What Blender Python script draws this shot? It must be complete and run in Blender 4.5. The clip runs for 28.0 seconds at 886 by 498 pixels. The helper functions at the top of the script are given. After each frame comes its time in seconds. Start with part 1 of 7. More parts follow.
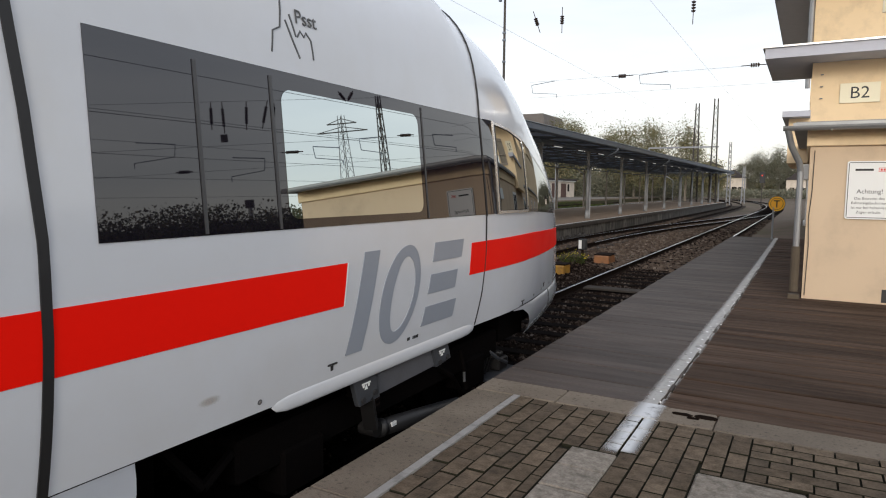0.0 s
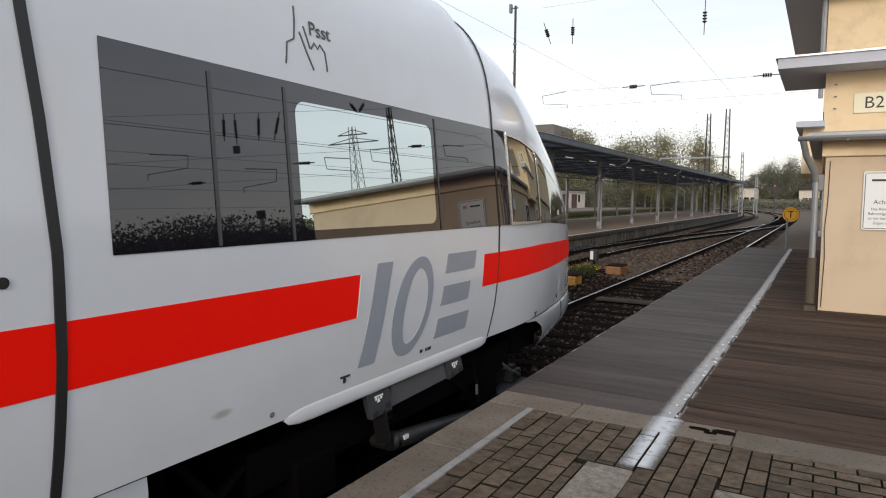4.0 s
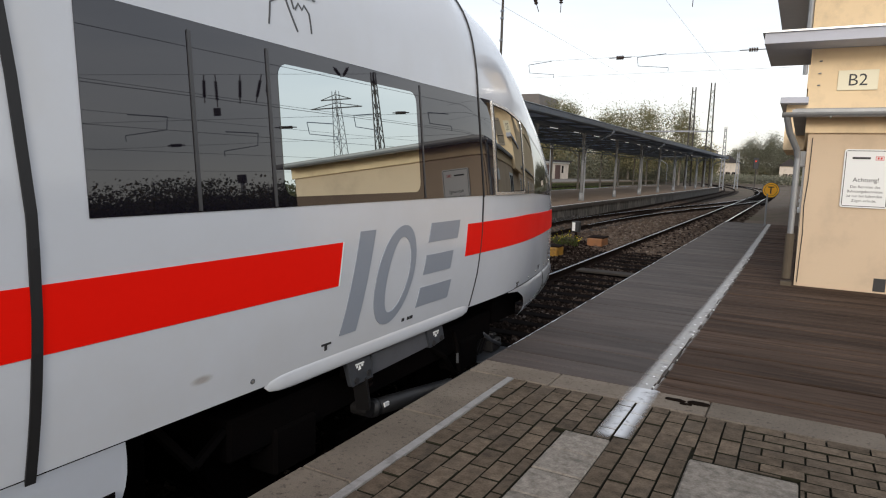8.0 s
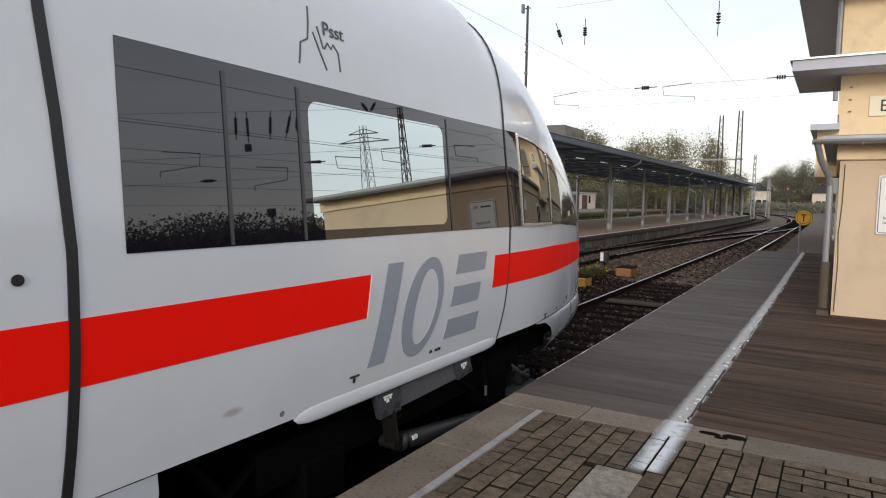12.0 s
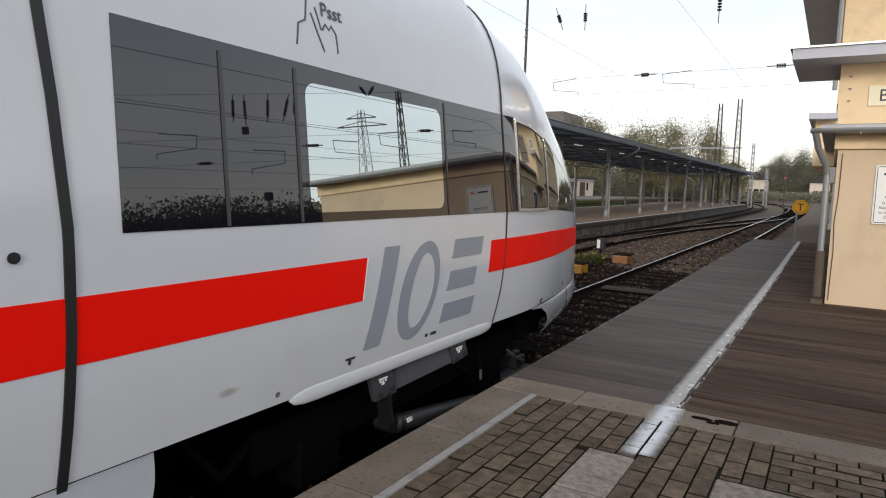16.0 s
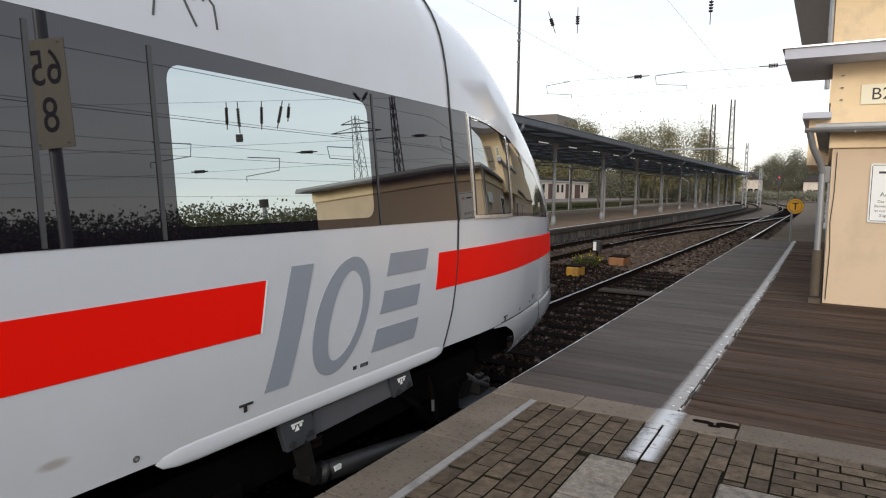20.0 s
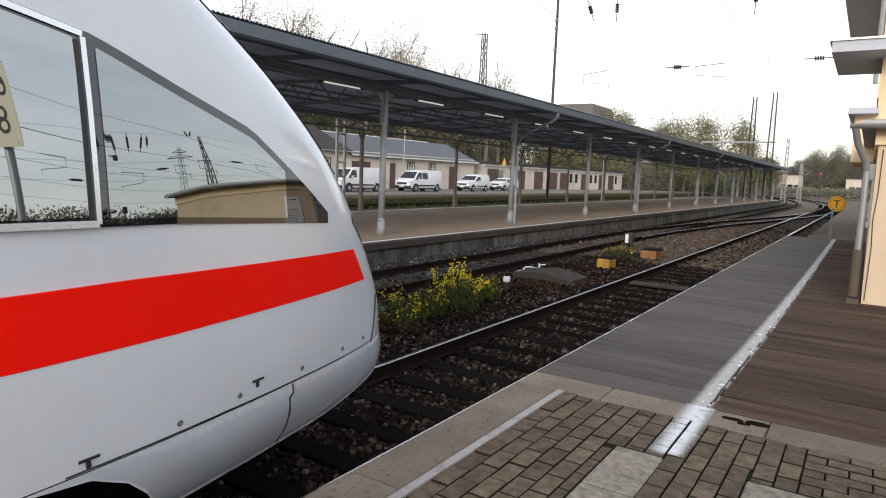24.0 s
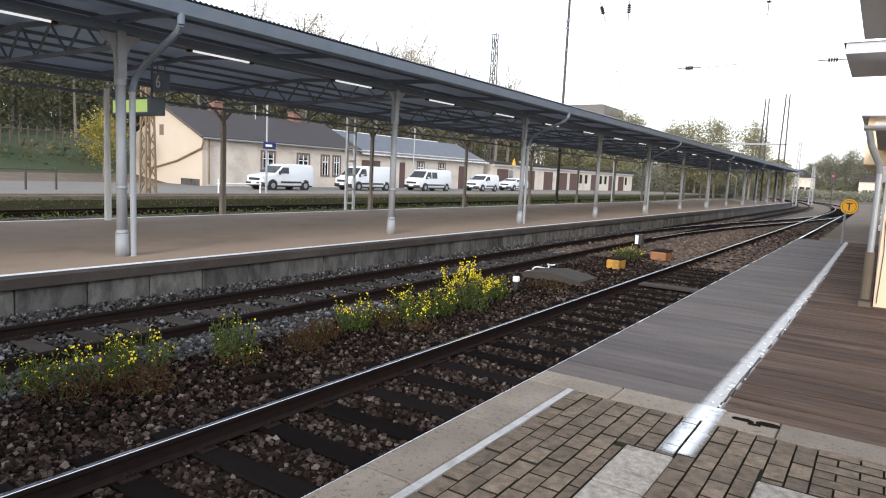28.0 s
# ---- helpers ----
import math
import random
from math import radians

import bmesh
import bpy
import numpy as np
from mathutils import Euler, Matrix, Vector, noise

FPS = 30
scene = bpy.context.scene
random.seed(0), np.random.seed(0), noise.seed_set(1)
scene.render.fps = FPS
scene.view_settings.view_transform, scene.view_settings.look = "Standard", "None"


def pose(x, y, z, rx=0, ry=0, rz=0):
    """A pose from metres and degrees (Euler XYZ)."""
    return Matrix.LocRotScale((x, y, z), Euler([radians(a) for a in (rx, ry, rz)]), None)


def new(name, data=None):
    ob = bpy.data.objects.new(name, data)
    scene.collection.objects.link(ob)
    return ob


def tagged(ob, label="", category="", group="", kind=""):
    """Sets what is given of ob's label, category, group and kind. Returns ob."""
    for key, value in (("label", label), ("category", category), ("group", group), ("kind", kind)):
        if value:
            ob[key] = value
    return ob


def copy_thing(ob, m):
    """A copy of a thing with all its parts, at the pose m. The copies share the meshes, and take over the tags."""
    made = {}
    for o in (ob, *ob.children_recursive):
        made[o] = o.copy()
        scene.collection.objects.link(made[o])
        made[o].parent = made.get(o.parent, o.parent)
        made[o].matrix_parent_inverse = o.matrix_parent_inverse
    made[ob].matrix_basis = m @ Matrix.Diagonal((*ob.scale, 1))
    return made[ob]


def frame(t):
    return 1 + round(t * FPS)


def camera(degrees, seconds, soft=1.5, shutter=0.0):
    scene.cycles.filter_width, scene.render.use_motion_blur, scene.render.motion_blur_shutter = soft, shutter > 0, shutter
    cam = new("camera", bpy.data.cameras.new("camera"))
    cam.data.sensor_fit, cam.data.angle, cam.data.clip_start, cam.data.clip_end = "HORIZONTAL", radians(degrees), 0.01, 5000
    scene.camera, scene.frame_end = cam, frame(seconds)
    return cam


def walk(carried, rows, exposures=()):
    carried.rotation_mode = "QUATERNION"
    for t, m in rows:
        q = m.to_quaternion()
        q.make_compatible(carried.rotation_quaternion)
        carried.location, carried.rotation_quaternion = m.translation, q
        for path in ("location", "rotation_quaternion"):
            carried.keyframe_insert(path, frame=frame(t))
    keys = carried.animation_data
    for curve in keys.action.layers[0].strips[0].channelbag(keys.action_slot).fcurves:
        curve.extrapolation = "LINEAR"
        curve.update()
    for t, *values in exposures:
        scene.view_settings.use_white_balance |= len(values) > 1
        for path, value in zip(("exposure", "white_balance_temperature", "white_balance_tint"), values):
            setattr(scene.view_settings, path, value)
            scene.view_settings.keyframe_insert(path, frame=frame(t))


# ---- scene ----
cam = camera(68.85, 28.0, soft=1.1)
PATH = [
    (0.0, pose(0.056, 0.024, 1.614, 84.533, -0.523, 29.479)),
    (0.5, pose(0.048, 0.031, 1.617, 86.310, -0.962, 28.003)),
    (1.0, pose(0.051, 0.022, 1.623, 84.690, -1.241, 28.104)),
    (1.5, pose(0.048, 0.017, 1.617, 84.841, -1.096, 28.762)),
    (2.0, pose(0.041, 0.028, 1.615, 84.478, -1.157, 29.112)),
    (2.5, pose(0.028, 0.051, 1.616, 83.057, -0.860, 29.215)),
    (3.0, pose(0.031, 0.041, 1.615, 83.560, -0.712, 29.523)),
    (3.5, pose(0.028, 0.039, 1.617, 85.351, -0.457, 30.576)),
    (5.5, pose(0.019, 0.032, 1.619, 85.455, -0.723, 29.326)),
    (6.0, pose(0.015, 0.027, 1.621, 85.553, -0.985, 29.320)),
    (6.5, pose(0.013, 0.037, 1.621, 85.241, -1.212, 29.730)),
    (7.0, pose(0.012, 0.056, 1.615, 84.782, -1.112, 29.352)),
    (7.5, pose(0.013, 0.044, 1.617, 84.190, -1.052, 29.652)),
    (8.0, pose(0.006, 0.055, 1.621, 82.699, -1.739, 28.942)),
    (8.5, pose(0.007, 0.037, 1.622, 84.545, -1.441, 30.405)),
    (9.0, pose(0.010, 0.055, 1.624, 84.386, -1.427, 30.371)),
    (9.5, pose(0.011, 0.054, 1.611, 84.236, -1.563, 30.202)),
    (10.0, pose(0.004, 0.041, 1.626, 84.161, -1.837, 30.543)),
    (10.5, pose(0.006, 0.049, 1.618, 84.721, -1.274, 32.434)),
    (11.0, pose(0.007, 0.043, 1.623, 84.876, -1.564, 31.380)),
    (11.5, pose(0.013, 0.046, 1.618, 85.250, -1.289, 30.654)),
    (12.0, pose(0.015, 0.038, 1.625, 85.421, -1.012, 31.275)),
    (12.5, pose(0.012, 0.043, 1.622, 85.365, -1.135, 31.380)),
    (14.5, pose(0.027, 0.019, 1.620, 84.463, -1.618, 31.940)),
    (15.0, pose(0.037, 0.027, 1.620, 84.594, -1.600, 31.742)),
    (15.5, pose(0.035, 0.033, 1.619, 84.485, -1.665, 31.144)),
    (16.0, pose(0.024, 0.033, 1.614, 84.161, -1.645, 31.075)),
    (16.5, pose(0.021, 0.029, 1.613, 83.754, -1.777, 30.408)),
    (17.0, pose(0.020, 0.024, 1.609, 84.013, -1.713, 30.841)),
    (17.5, pose(0.023, 0.029, 1.615, 84.096, -1.135, 30.231)),
    (18.0, pose(0.018, 0.046, 1.614, 84.000, -0.780, 30.535)),
    (18.5, pose(0.013, 0.063, 1.616, 84.336, -0.657, 30.471)),
    (19.0, pose(0.003, 0.072, 1.614, 84.416, -0.968, 30.866)),
    (19.5, pose(-0.001, 0.070, 1.616, 84.279, -0.968, 30.344)),
    (20.0, pose(0.001, 0.064, 1.622, 84.553, -0.790, 30.645)),
    (20.5, pose(0.008, 0.061, 1.619, 84.026, -0.882, 31.673)),
    (21.0, pose(0.010, 0.061, 1.623, 84.230, -1.175, 31.786)),
    (21.5, pose(0.006, 0.053, 1.616, 83.841, -1.373, 32.129)),
    (22.0, pose(0.001, 0.052, 1.618, 83.325, -1.565, 31.847)),
    (22.5, pose(-0.007, 0.050, 1.620, 83.623, -1.501, 32.409)),
    (24.5, pose(-0.001, 0.028, 1.625, 83.363, -2.345, 33.637)),
    (25.0, pose(-0.002, 0.023, 1.626, 83.591, -2.419, 33.889)),
    (25.5, pose(0.003, 0.019, 1.625, 83.608, -2.672, 34.454)),
    (26.0, pose(0.009, 0.019, 1.623, 83.460, -2.665, 34.579)),
    (26.5, pose(0.010, 0.003, 1.620, 83.533, -2.857, 34.613)),
    (27.0, pose(0.013, -0.012, 1.620, 83.659, -2.845, 34.390)),
    (27.5, pose(0.007, -0.006, 1.622, 83.541, -2.933, 34.217)),
    (28.0, pose(-0.004, -0.007, 1.615, 83.303, -2.677, 34.253)),
]
# the camera lets in more light once the pale train has gone
EXPOSURES = [(0.0, -0.42, 6250, 10), (17.0, -0.39, 6250, 10), (20.0, -0.34, 6250, 10), (22.5, -0.15, 6250, 10), (25.0, 0.15, 6250, 10), (26.0, 0.41, 6150, 10), (27.0, 0.53, 6050, 10), (28.0, 0.60, 5950, 10)]
walk(cam, PATH, EXPOSURES)

# ---- world and light ----
SUN_EL, SUN_AZ = 17.0, 165.0  # degrees; azimuth counted clockwise from +y
world = bpy.data.worlds.new("sky")
scene.world = world
world.use_nodes = True
wn, wl = world.node_tree.nodes, world.node_tree.links
sky = wn.new("ShaderNodeTexSky")
sky.sky_type = "NISHITA"
sky.sun_disc = False
sky.sun_elevation, sky.sun_rotation = radians(SUN_EL), radians(SUN_AZ)
sky.air_density, sky.dust_density, sky.ozone_density = 1.0, 2.0, 1.0
bg = wn["Background"]
bg.inputs["Strength"].default_value = 0.178
# thin high cloud: the blue of the sky is mostly washed to a pale grey
veil = wn.new("ShaderNodeMix")
veil.data_type = "RGBA"
veil.inputs["Factor"].default_value = 0.70
tc = wn.new("ShaderNodeTexCoord")
streak = wn.new("ShaderNodeTexNoise")
smap = wn.new("ShaderNodeMapping")
smap.inputs["Scale"].default_value = (1.5, 1.5, 9.0)
streak.inputs["Scale"].default_value = 1.6
streak.inputs["Detail"].default_value = 5.0
cr = wn.new("ShaderNodeValToRGB")
cr.color_ramp.elements[0].position, cr.color_ramp.elements[1].position = 0.3, 0.75
cr.color_ramp.elements[0].color = (0.86, 0.87, 0.89, 1)
cr.color_ramp.elements[1].color = (1.08, 1.06, 1.04, 1)
# the cloud is brightest towards the horizon
sep = wn.new("ShaderNodeSeparateXYZ")
up = wn.new("ShaderNodeValToRGB")
up.color_ramp.elements[0].position, up.color_ramp.elements[1].position = 0.0, 1.0
up.color_ramp.elements[0].color = (11.2, 10.5, 9.4, 1)
up.color_ramp.elements[1].color = (7.5, 7.7, 8.3, 1)
e = up.color_ramp.elements.new(0.28)
e.color = (9.9, 9.9, 9.9, 1)
lift = wn.new("ShaderNodeMix")
lift.data_type, lift.blend_type = "RGBA", "MULTIPLY"
lift.inputs["Factor"].default_value = 1.0
wl.new(tc.outputs["Generated"], sep.inputs[0])
wl.new(sep.outputs["Z"], up.inputs["Fac"])
wl.new(up.outputs["Color"], lift.inputs["A"])
wl.new(tc.outputs["Generated"], smap.inputs["Vector"])
wl.new(smap.outputs["Vector"], streak.inputs["Vector"])
wl.new(streak.outputs["Fac"], cr.inputs["Fac"])
wl.new(sky.outputs["Color"], veil.inputs["A"])
wl.new(cr.outputs["Color"], lift.inputs["B"])
wl.new(lift.outputs["Result"], veil.inputs["B"])
wl.new(veil.outputs["Result"], bg.inputs["Color"])

sun_data = bpy.data.lights.new("sun", "SUN")
sun_data.energy, sun_data.angle, sun_data.color = 1.9, radians(14), (1.0, 0.91, 0.80)
sun = new("sun", sun_data)
saz = radians(SUN_AZ)
sun_dir = Vector((math.sin(saz) * math.cos(radians(SUN_EL)), math.cos(saz) * math.cos(radians(SUN_EL)), math.sin(radians(SUN_EL))))
sun.rotation_euler = sun_dir.to_track_quat("Z", "Y").to_euler()


# ---- materials ----
def material(name, col, col2=None, rough=0.6, metal=0.0, scale=8.0, fine=90.0, mix=0.6, bump=0.15, dist=0.004, rand=0.0, ior=1.5, coat=0.0, stain=None, stain_scale=1.5, stain_amount=0.5, rough_var=0.1, stretch=(1, 1, 1), spec=0.5, stain_from=0.5):
    """Two-scale procedural surface: broad patches, fine grain, an optional stain colour, and a fine relief."""
    m = bpy.data.materials.new(name)
    m.use_nodes = True
    n, l = m.node_tree.nodes, m.node_tree.links
    b = n["Principled BSDF"]
    t = n.new("ShaderNodeTexCoord")
    mp = n.new("ShaderNodeMapping")
    mp.inputs["Scale"].default_value = stretch
    l.new(t.outputs["Object"], mp.inputs["Vector"])
    vec = mp.outputs["Vector"]
    info = None
    if rand:
        info = n.new("ShaderNodeObjectInfo")
        add = n.new("ShaderNodeVectorMath")
        mul = n.new("ShaderNodeMath")
        mul.operation = "MULTIPLY"
        mul.inputs[1].default_value = 37.0
        l.new(info.outputs["Random"], mul.inputs[0])
        l.new(vec, add.inputs[0])
        l.new(mul.outputs[0], add.inputs[1])
        vec = add.outputs[0]
    broad = n.new("ShaderNodeTexNoise")
    broad.inputs["Scale"].default_value, broad.inputs["Detail"].default_value = scale, 5
    grain = n.new("ShaderNodeTexNoise")
    grain.inputs["Scale"].default_value, grain.inputs["Detail"].default_value = fine, 4
    l.new(vec, broad.inputs["Vector"])
    l.new(vec, grain.inputs["Vector"])
    col2 = col2 or tuple(c * 0.75 for c in col)
    ramp = n.new("ShaderNodeMapRange")
    ramp.inputs["From Min"].default_value, ramp.inputs["From Max"].default_value = 0.32, 0.68
    avg = n.new("ShaderNodeMix")
    avg.inputs["Factor"].default_value = 0.4
    l.new(broad.outputs["Fac"], avg.inputs["A"])
    l.new(grain.outputs["Fac"], avg.inputs["B"])
    l.new(avg.outputs["Result"], ramp.inputs["Value"])
    mx = n.new("ShaderNodeMix")
    mx.data_type = "RGBA"
    mx.inputs["A"].default_value, mx.inputs["B"].default_value = (*col, 1), (*col2, 1)
    sc = n.new("ShaderNodeMath")
    sc.operation = "MULTIPLY"
    sc.inputs[1].default_value = mix
    l.new(ramp.outputs["Result"], sc.inputs[0])
    l.new(sc.outputs[0], mx.inputs["Factor"])
    out = mx.outputs["Result"]
    if stain:
        st = n.new("ShaderNodeTexNoise")
        st.inputs["Scale"].default_value, st.inputs["Detail"].default_value, st.inputs["Roughness"].default_value = stain_scale, 6, 0.65
        l.new(vec, st.inputs["Vector"])
        sr = n.new("ShaderNodeMapRange")
        sr.inputs["From Min"].default_value, sr.inputs["From Max"].default_value = stain_from, stain_from + 0.2
        sr.inputs["To Max"].default_value = stain_amount
        l.new(st.outputs["Fac"], sr.inputs["Value"])
        m2 = n.new("ShaderNodeMix")
        m2.data_type = "RGBA"
        l.new(sr.outputs["Result"], m2.inputs["Factor"])
        l.new(out, m2.inputs["A"])
        m2.inputs["B"].default_value = (*stain, 1)
        out = m2.outputs["Result"]
    if rand:
        hsv = n.new("ShaderNodeHueSaturation")
        rr = n.new("ShaderNodeMapRange")
        rr.inputs["To Min"].default_value, rr.inputs["To Max"].default_value = 1 - rand, 1 + rand
        l.new(info.outputs["Random"], rr.inputs["Value"])
        l.new(rr.outputs["Result"], hsv.inputs["Value"])
        l.new(out, hsv.inputs["Color"])
        out = hsv.outputs["Color"]
    l.new(out, b.inputs["Base Color"])
    rv = n.new("ShaderNodeMapRange")
    rv.inputs["To Min"].default_value, rv.inputs["To Max"].default_value = max(0.02, rough - rough_var), min(1, rough + rough_var)
    l.new(broad.outputs["Fac"], rv.inputs["Value"])
    l.new(rv.outputs["Result"], b.inputs["Roughness"])
    b.inputs["Metallic"].default_value = metal
    b.inputs["IOR"].default_value = ior
    b.inputs["Specular IOR Level"].default_value = spec
    b.inputs["Coat Weight"].default_value = coat
    if coat:
        b.inputs["Coat Roughness"].default_value = 0.08
    if bump:
        bp = n.new("ShaderNodeBump")
        bp.inputs["Strength"].default_value, bp.inputs["Distance"].default_value = bump, dist
        l.new(grain.outputs["Fac"], bp.inputs["Height"])
        l.new(bp.outputs["Normal"], b.inputs["Normal"])
    return m


def plain(name, col, rough=0.5, metal=0.0, ior=1.5):
    m = bpy.data.materials.new(name)
    m.use_nodes = True
    b = m.node_tree.nodes["Principled BSDF"]
    b.inputs["Base Color"].default_value = (*col, 1)
    b.inputs["Roughness"].default_value, b.inputs["Metallic"].default_value, b.inputs["IOR"].default_value = rough, metal, ior
    return m


def island(name, cols, rough=0.8, bump=0.0):
    """Colour picked per loose piece of a joined mesh."""
    m = bpy.data.materials.new(name)
    m.use_nodes = True
    n, l = m.node_tree.nodes, m.node_tree.links
    b = n["Principled BSDF"]
    g = n.new("ShaderNodeNewGeometry")
    r = n.new("ShaderNodeValToRGB")
    r.color_ramp.interpolation = "LINEAR"
    while len(r.color_ramp.elements) < len(cols):
        r.color_ramp.elements.new(0.5)
    for i, c in enumerate(cols):
        r.color_ramp.elements[i].position = i / (len(cols) - 1)
        r.color_ramp.elements[i].color = (*c, 1)
    l.new(g.outputs["Random Per Island"], r.inputs["Fac"])
    l.new(r.outputs["Color"], b.inputs["Base Color"])
    b.inputs["Roughness"].default_value = rough
    b.inputs["IOR"].default_value = 1.12
    return m


def glow(name, col, strength):
    m = plain(name, col, 0.4)
    b = m.node_tree.nodes["Principled BSDF"]
    b.inputs["Emission Color"].default_value = (*col, 1)
    b.inputs["Emission Strength"].default_value = strength
    return m


M_WHITE = material("train_white", (0.60, 0.63, 0.68), (0.56, 0.585, 0.625), rough=0.2, scale=0.7, fine=6, mix=0.5, bump=0.008, dist=0.002, coat=0.7, stain=(0.50, 0.49, 0.47), stain_scale=0.9, stain_amount=0.2, stain_from=0.42)
M_RED = material("train_red", (0.84, 0.009, 0.003), (0.78, 0.007, 0.0025), rough=0.4, scale=2, fine=30, mix=0.5, bump=0.02, spec=0.07)
M_LOGO = material("train_grey", (0.27, 0.30, 0.35), (0.25, 0.28, 0.33), rough=0.35, scale=3, fine=30, mix=0.5, bump=0.02, coat=0.2)
M_DARKGLASS = plain("dark_glass", (0.006, 0.005, 0.010), 0.015, 0.0, 1.8)
M_BRIGHTGLASS = plain("coated_glass", (0.56, 0.62, 0.62), 0.01, 1.0)
M_CABGLASS = plain("tinted_cab_glass", (0.36, 0.38, 0.38), 0.012, 1.0)
M_QUARTERGLASS = plain("smoked_glass", (0.30, 0.32, 0.32), 0.012, 1.0)
M_RUBBER = plain("black_rubber", (0.012, 0.012, 0.013), 0.5)
M_MULLION = plain("mullion_grey", (0.045, 0.046, 0.05), 0.35)
M_SHOE = material("guard_steel", (0.045, 0.05, 0.06), (0.03, 0.032, 0.036), rough=0.45, scale=6, fine=60)
M_BEAM = material("painted_beam", (0.085, 0.088, 0.10), (0.06, 0.06, 0.066), rough=0.6, scale=5, fine=50)
M_GEAR = material("oily_steel", (0.014, 0.0135, 0.014), (0.008, 0.007, 0.007), rough=0.5, scale=7, fine=60, spec=0.3)
M_CHROME = plain("bright_frame", (0.72, 0.73, 0.74), 0.25, 0.9)
# colour cut to near-black to stand for the shade under the train
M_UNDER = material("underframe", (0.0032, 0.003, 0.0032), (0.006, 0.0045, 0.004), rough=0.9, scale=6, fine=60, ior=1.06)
M_UNDERGREY = material("bogie_grey", (0.085, 0.09, 0.098), (0.06, 0.058, 0.056), rough=0.55, scale=5, fine=50)
M_STEEL = material("rail_steel", (0.82, 0.82, 0.84), (0.7, 0.7, 0.72), rough=0.2, metal=1.0, scale=6, fine=70, bump=0.03)
M_RUST = material("rail_rust", (0.012, 0.0088, 0.008), (0.024, 0.0155, 0.012), rough=0.9, scale=9, fine=80, ior=1.12)
M_SLEEPER = material("sleeper_wood", (0.006, 0.005, 0.0048), (0.013, 0.0105, 0.0098), rough=0.9, scale=3, fine=40, rand=0.3, stretch=(0.4, 3, 3), ior=1.06)
M_SLEEPER2 = material("sleeper_concrete", (0.05, 0.043, 0.037), (0.026, 0.022, 0.019), rough=0.92, scale=4, fine=60, rand=0.25, spec=0.2)
# open ground is lightened, with the haze of distance in its colour
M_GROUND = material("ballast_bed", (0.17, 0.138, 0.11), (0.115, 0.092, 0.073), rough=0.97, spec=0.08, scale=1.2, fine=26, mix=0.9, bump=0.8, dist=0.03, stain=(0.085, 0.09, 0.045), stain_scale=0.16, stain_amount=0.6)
# near-black: the shade in the gaps between stones is put into this colour
M_BED = material("shade_dark_bed", (0.014, 0.0095, 0.007), (0.007, 0.005, 0.004), rough=0.97, ior=1.05, scale=1.2, fine=26, mix=0.9, bump=0.8, dist=0.03)
# far copy of the ballast stones, paler to stand for haze
M_STONE3 = island("haze_ballast_stone", [(0.055, 0.04, 0.032), (0.10, 0.075, 0.06), (0.07, 0.052, 0.041), (0.14, 0.11, 0.088), (0.06, 0.045, 0.036), (0.2, 0.165, 0.14)], 0.92)
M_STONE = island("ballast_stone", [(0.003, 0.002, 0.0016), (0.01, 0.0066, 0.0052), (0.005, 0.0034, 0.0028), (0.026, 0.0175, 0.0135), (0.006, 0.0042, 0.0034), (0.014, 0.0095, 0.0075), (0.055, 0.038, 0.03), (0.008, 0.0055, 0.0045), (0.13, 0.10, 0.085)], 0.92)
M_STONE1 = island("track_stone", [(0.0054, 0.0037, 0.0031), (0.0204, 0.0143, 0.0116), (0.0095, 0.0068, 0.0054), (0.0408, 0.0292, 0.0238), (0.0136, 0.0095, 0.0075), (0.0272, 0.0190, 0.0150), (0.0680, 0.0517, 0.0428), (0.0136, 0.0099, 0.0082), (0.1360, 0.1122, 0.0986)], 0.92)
M_STONE2 = island("grey_ballast_stone", [(0.0158, 0.0144, 0.0137), (0.0540, 0.0518, 0.0504), (0.0288, 0.0259, 0.0238), (0.1008, 0.0994, 0.1008), (0.0202, 0.0173, 0.0151), (0.0648, 0.0634, 0.0634), (0.1800, 0.1800, 0.1872)], 0.92)
M_PAVER = material("paver", (0.168, 0.129, 0.092), (0.066, 0.050, 0.035), rough=0.88, scale=16, fine=80, mix=1.0, rand=0.2, bump=0.9, dist=0.006, stain=(0.045, 0.040, 0.034), stain_scale=2.2, stain_amount=0.6, spec=0.1)
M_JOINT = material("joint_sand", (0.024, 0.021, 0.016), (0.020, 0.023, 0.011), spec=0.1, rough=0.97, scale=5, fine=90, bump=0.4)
M_KERB = material("kerb_concrete", (0.215, 0.180, 0.142), (0.125, 0.104, 0.081), rough=0.9, scale=3.0, fine=110, mix=0.8, rand=0.14, bump=0.9, dist=0.006, stain=(0.035, 0.028, 0.022), stain_scale=34, stain_amount=0.95, stain_from=0.55, spec=0.15)
M_SLAB = material("slab_concrete", (0.34, 0.305, 0.26), (0.155, 0.135, 0.112), rough=0.92, scale=22, fine=70, mix=1.0, rand=0.14, bump=1.0, dist=0.007, stain=(0.10, 0.092, 0.076), stain_scale=9, stain_amount=0.75, spec=0.15)
M_BOARD = material("weathered_board", (0.102, 0.067, 0.047), (0.022, 0.014, 0.010), rough=0.8, scale=2.0, fine=26, mix=0.9, rand=0.3, stretch=(0.5, 9, 9), bump=0.9, dist=0.008, stain=(0.26, 0.205, 0.175), stain_scale=2.2, stain_amount=0.8, stain_from=0.62, spec=0.12)
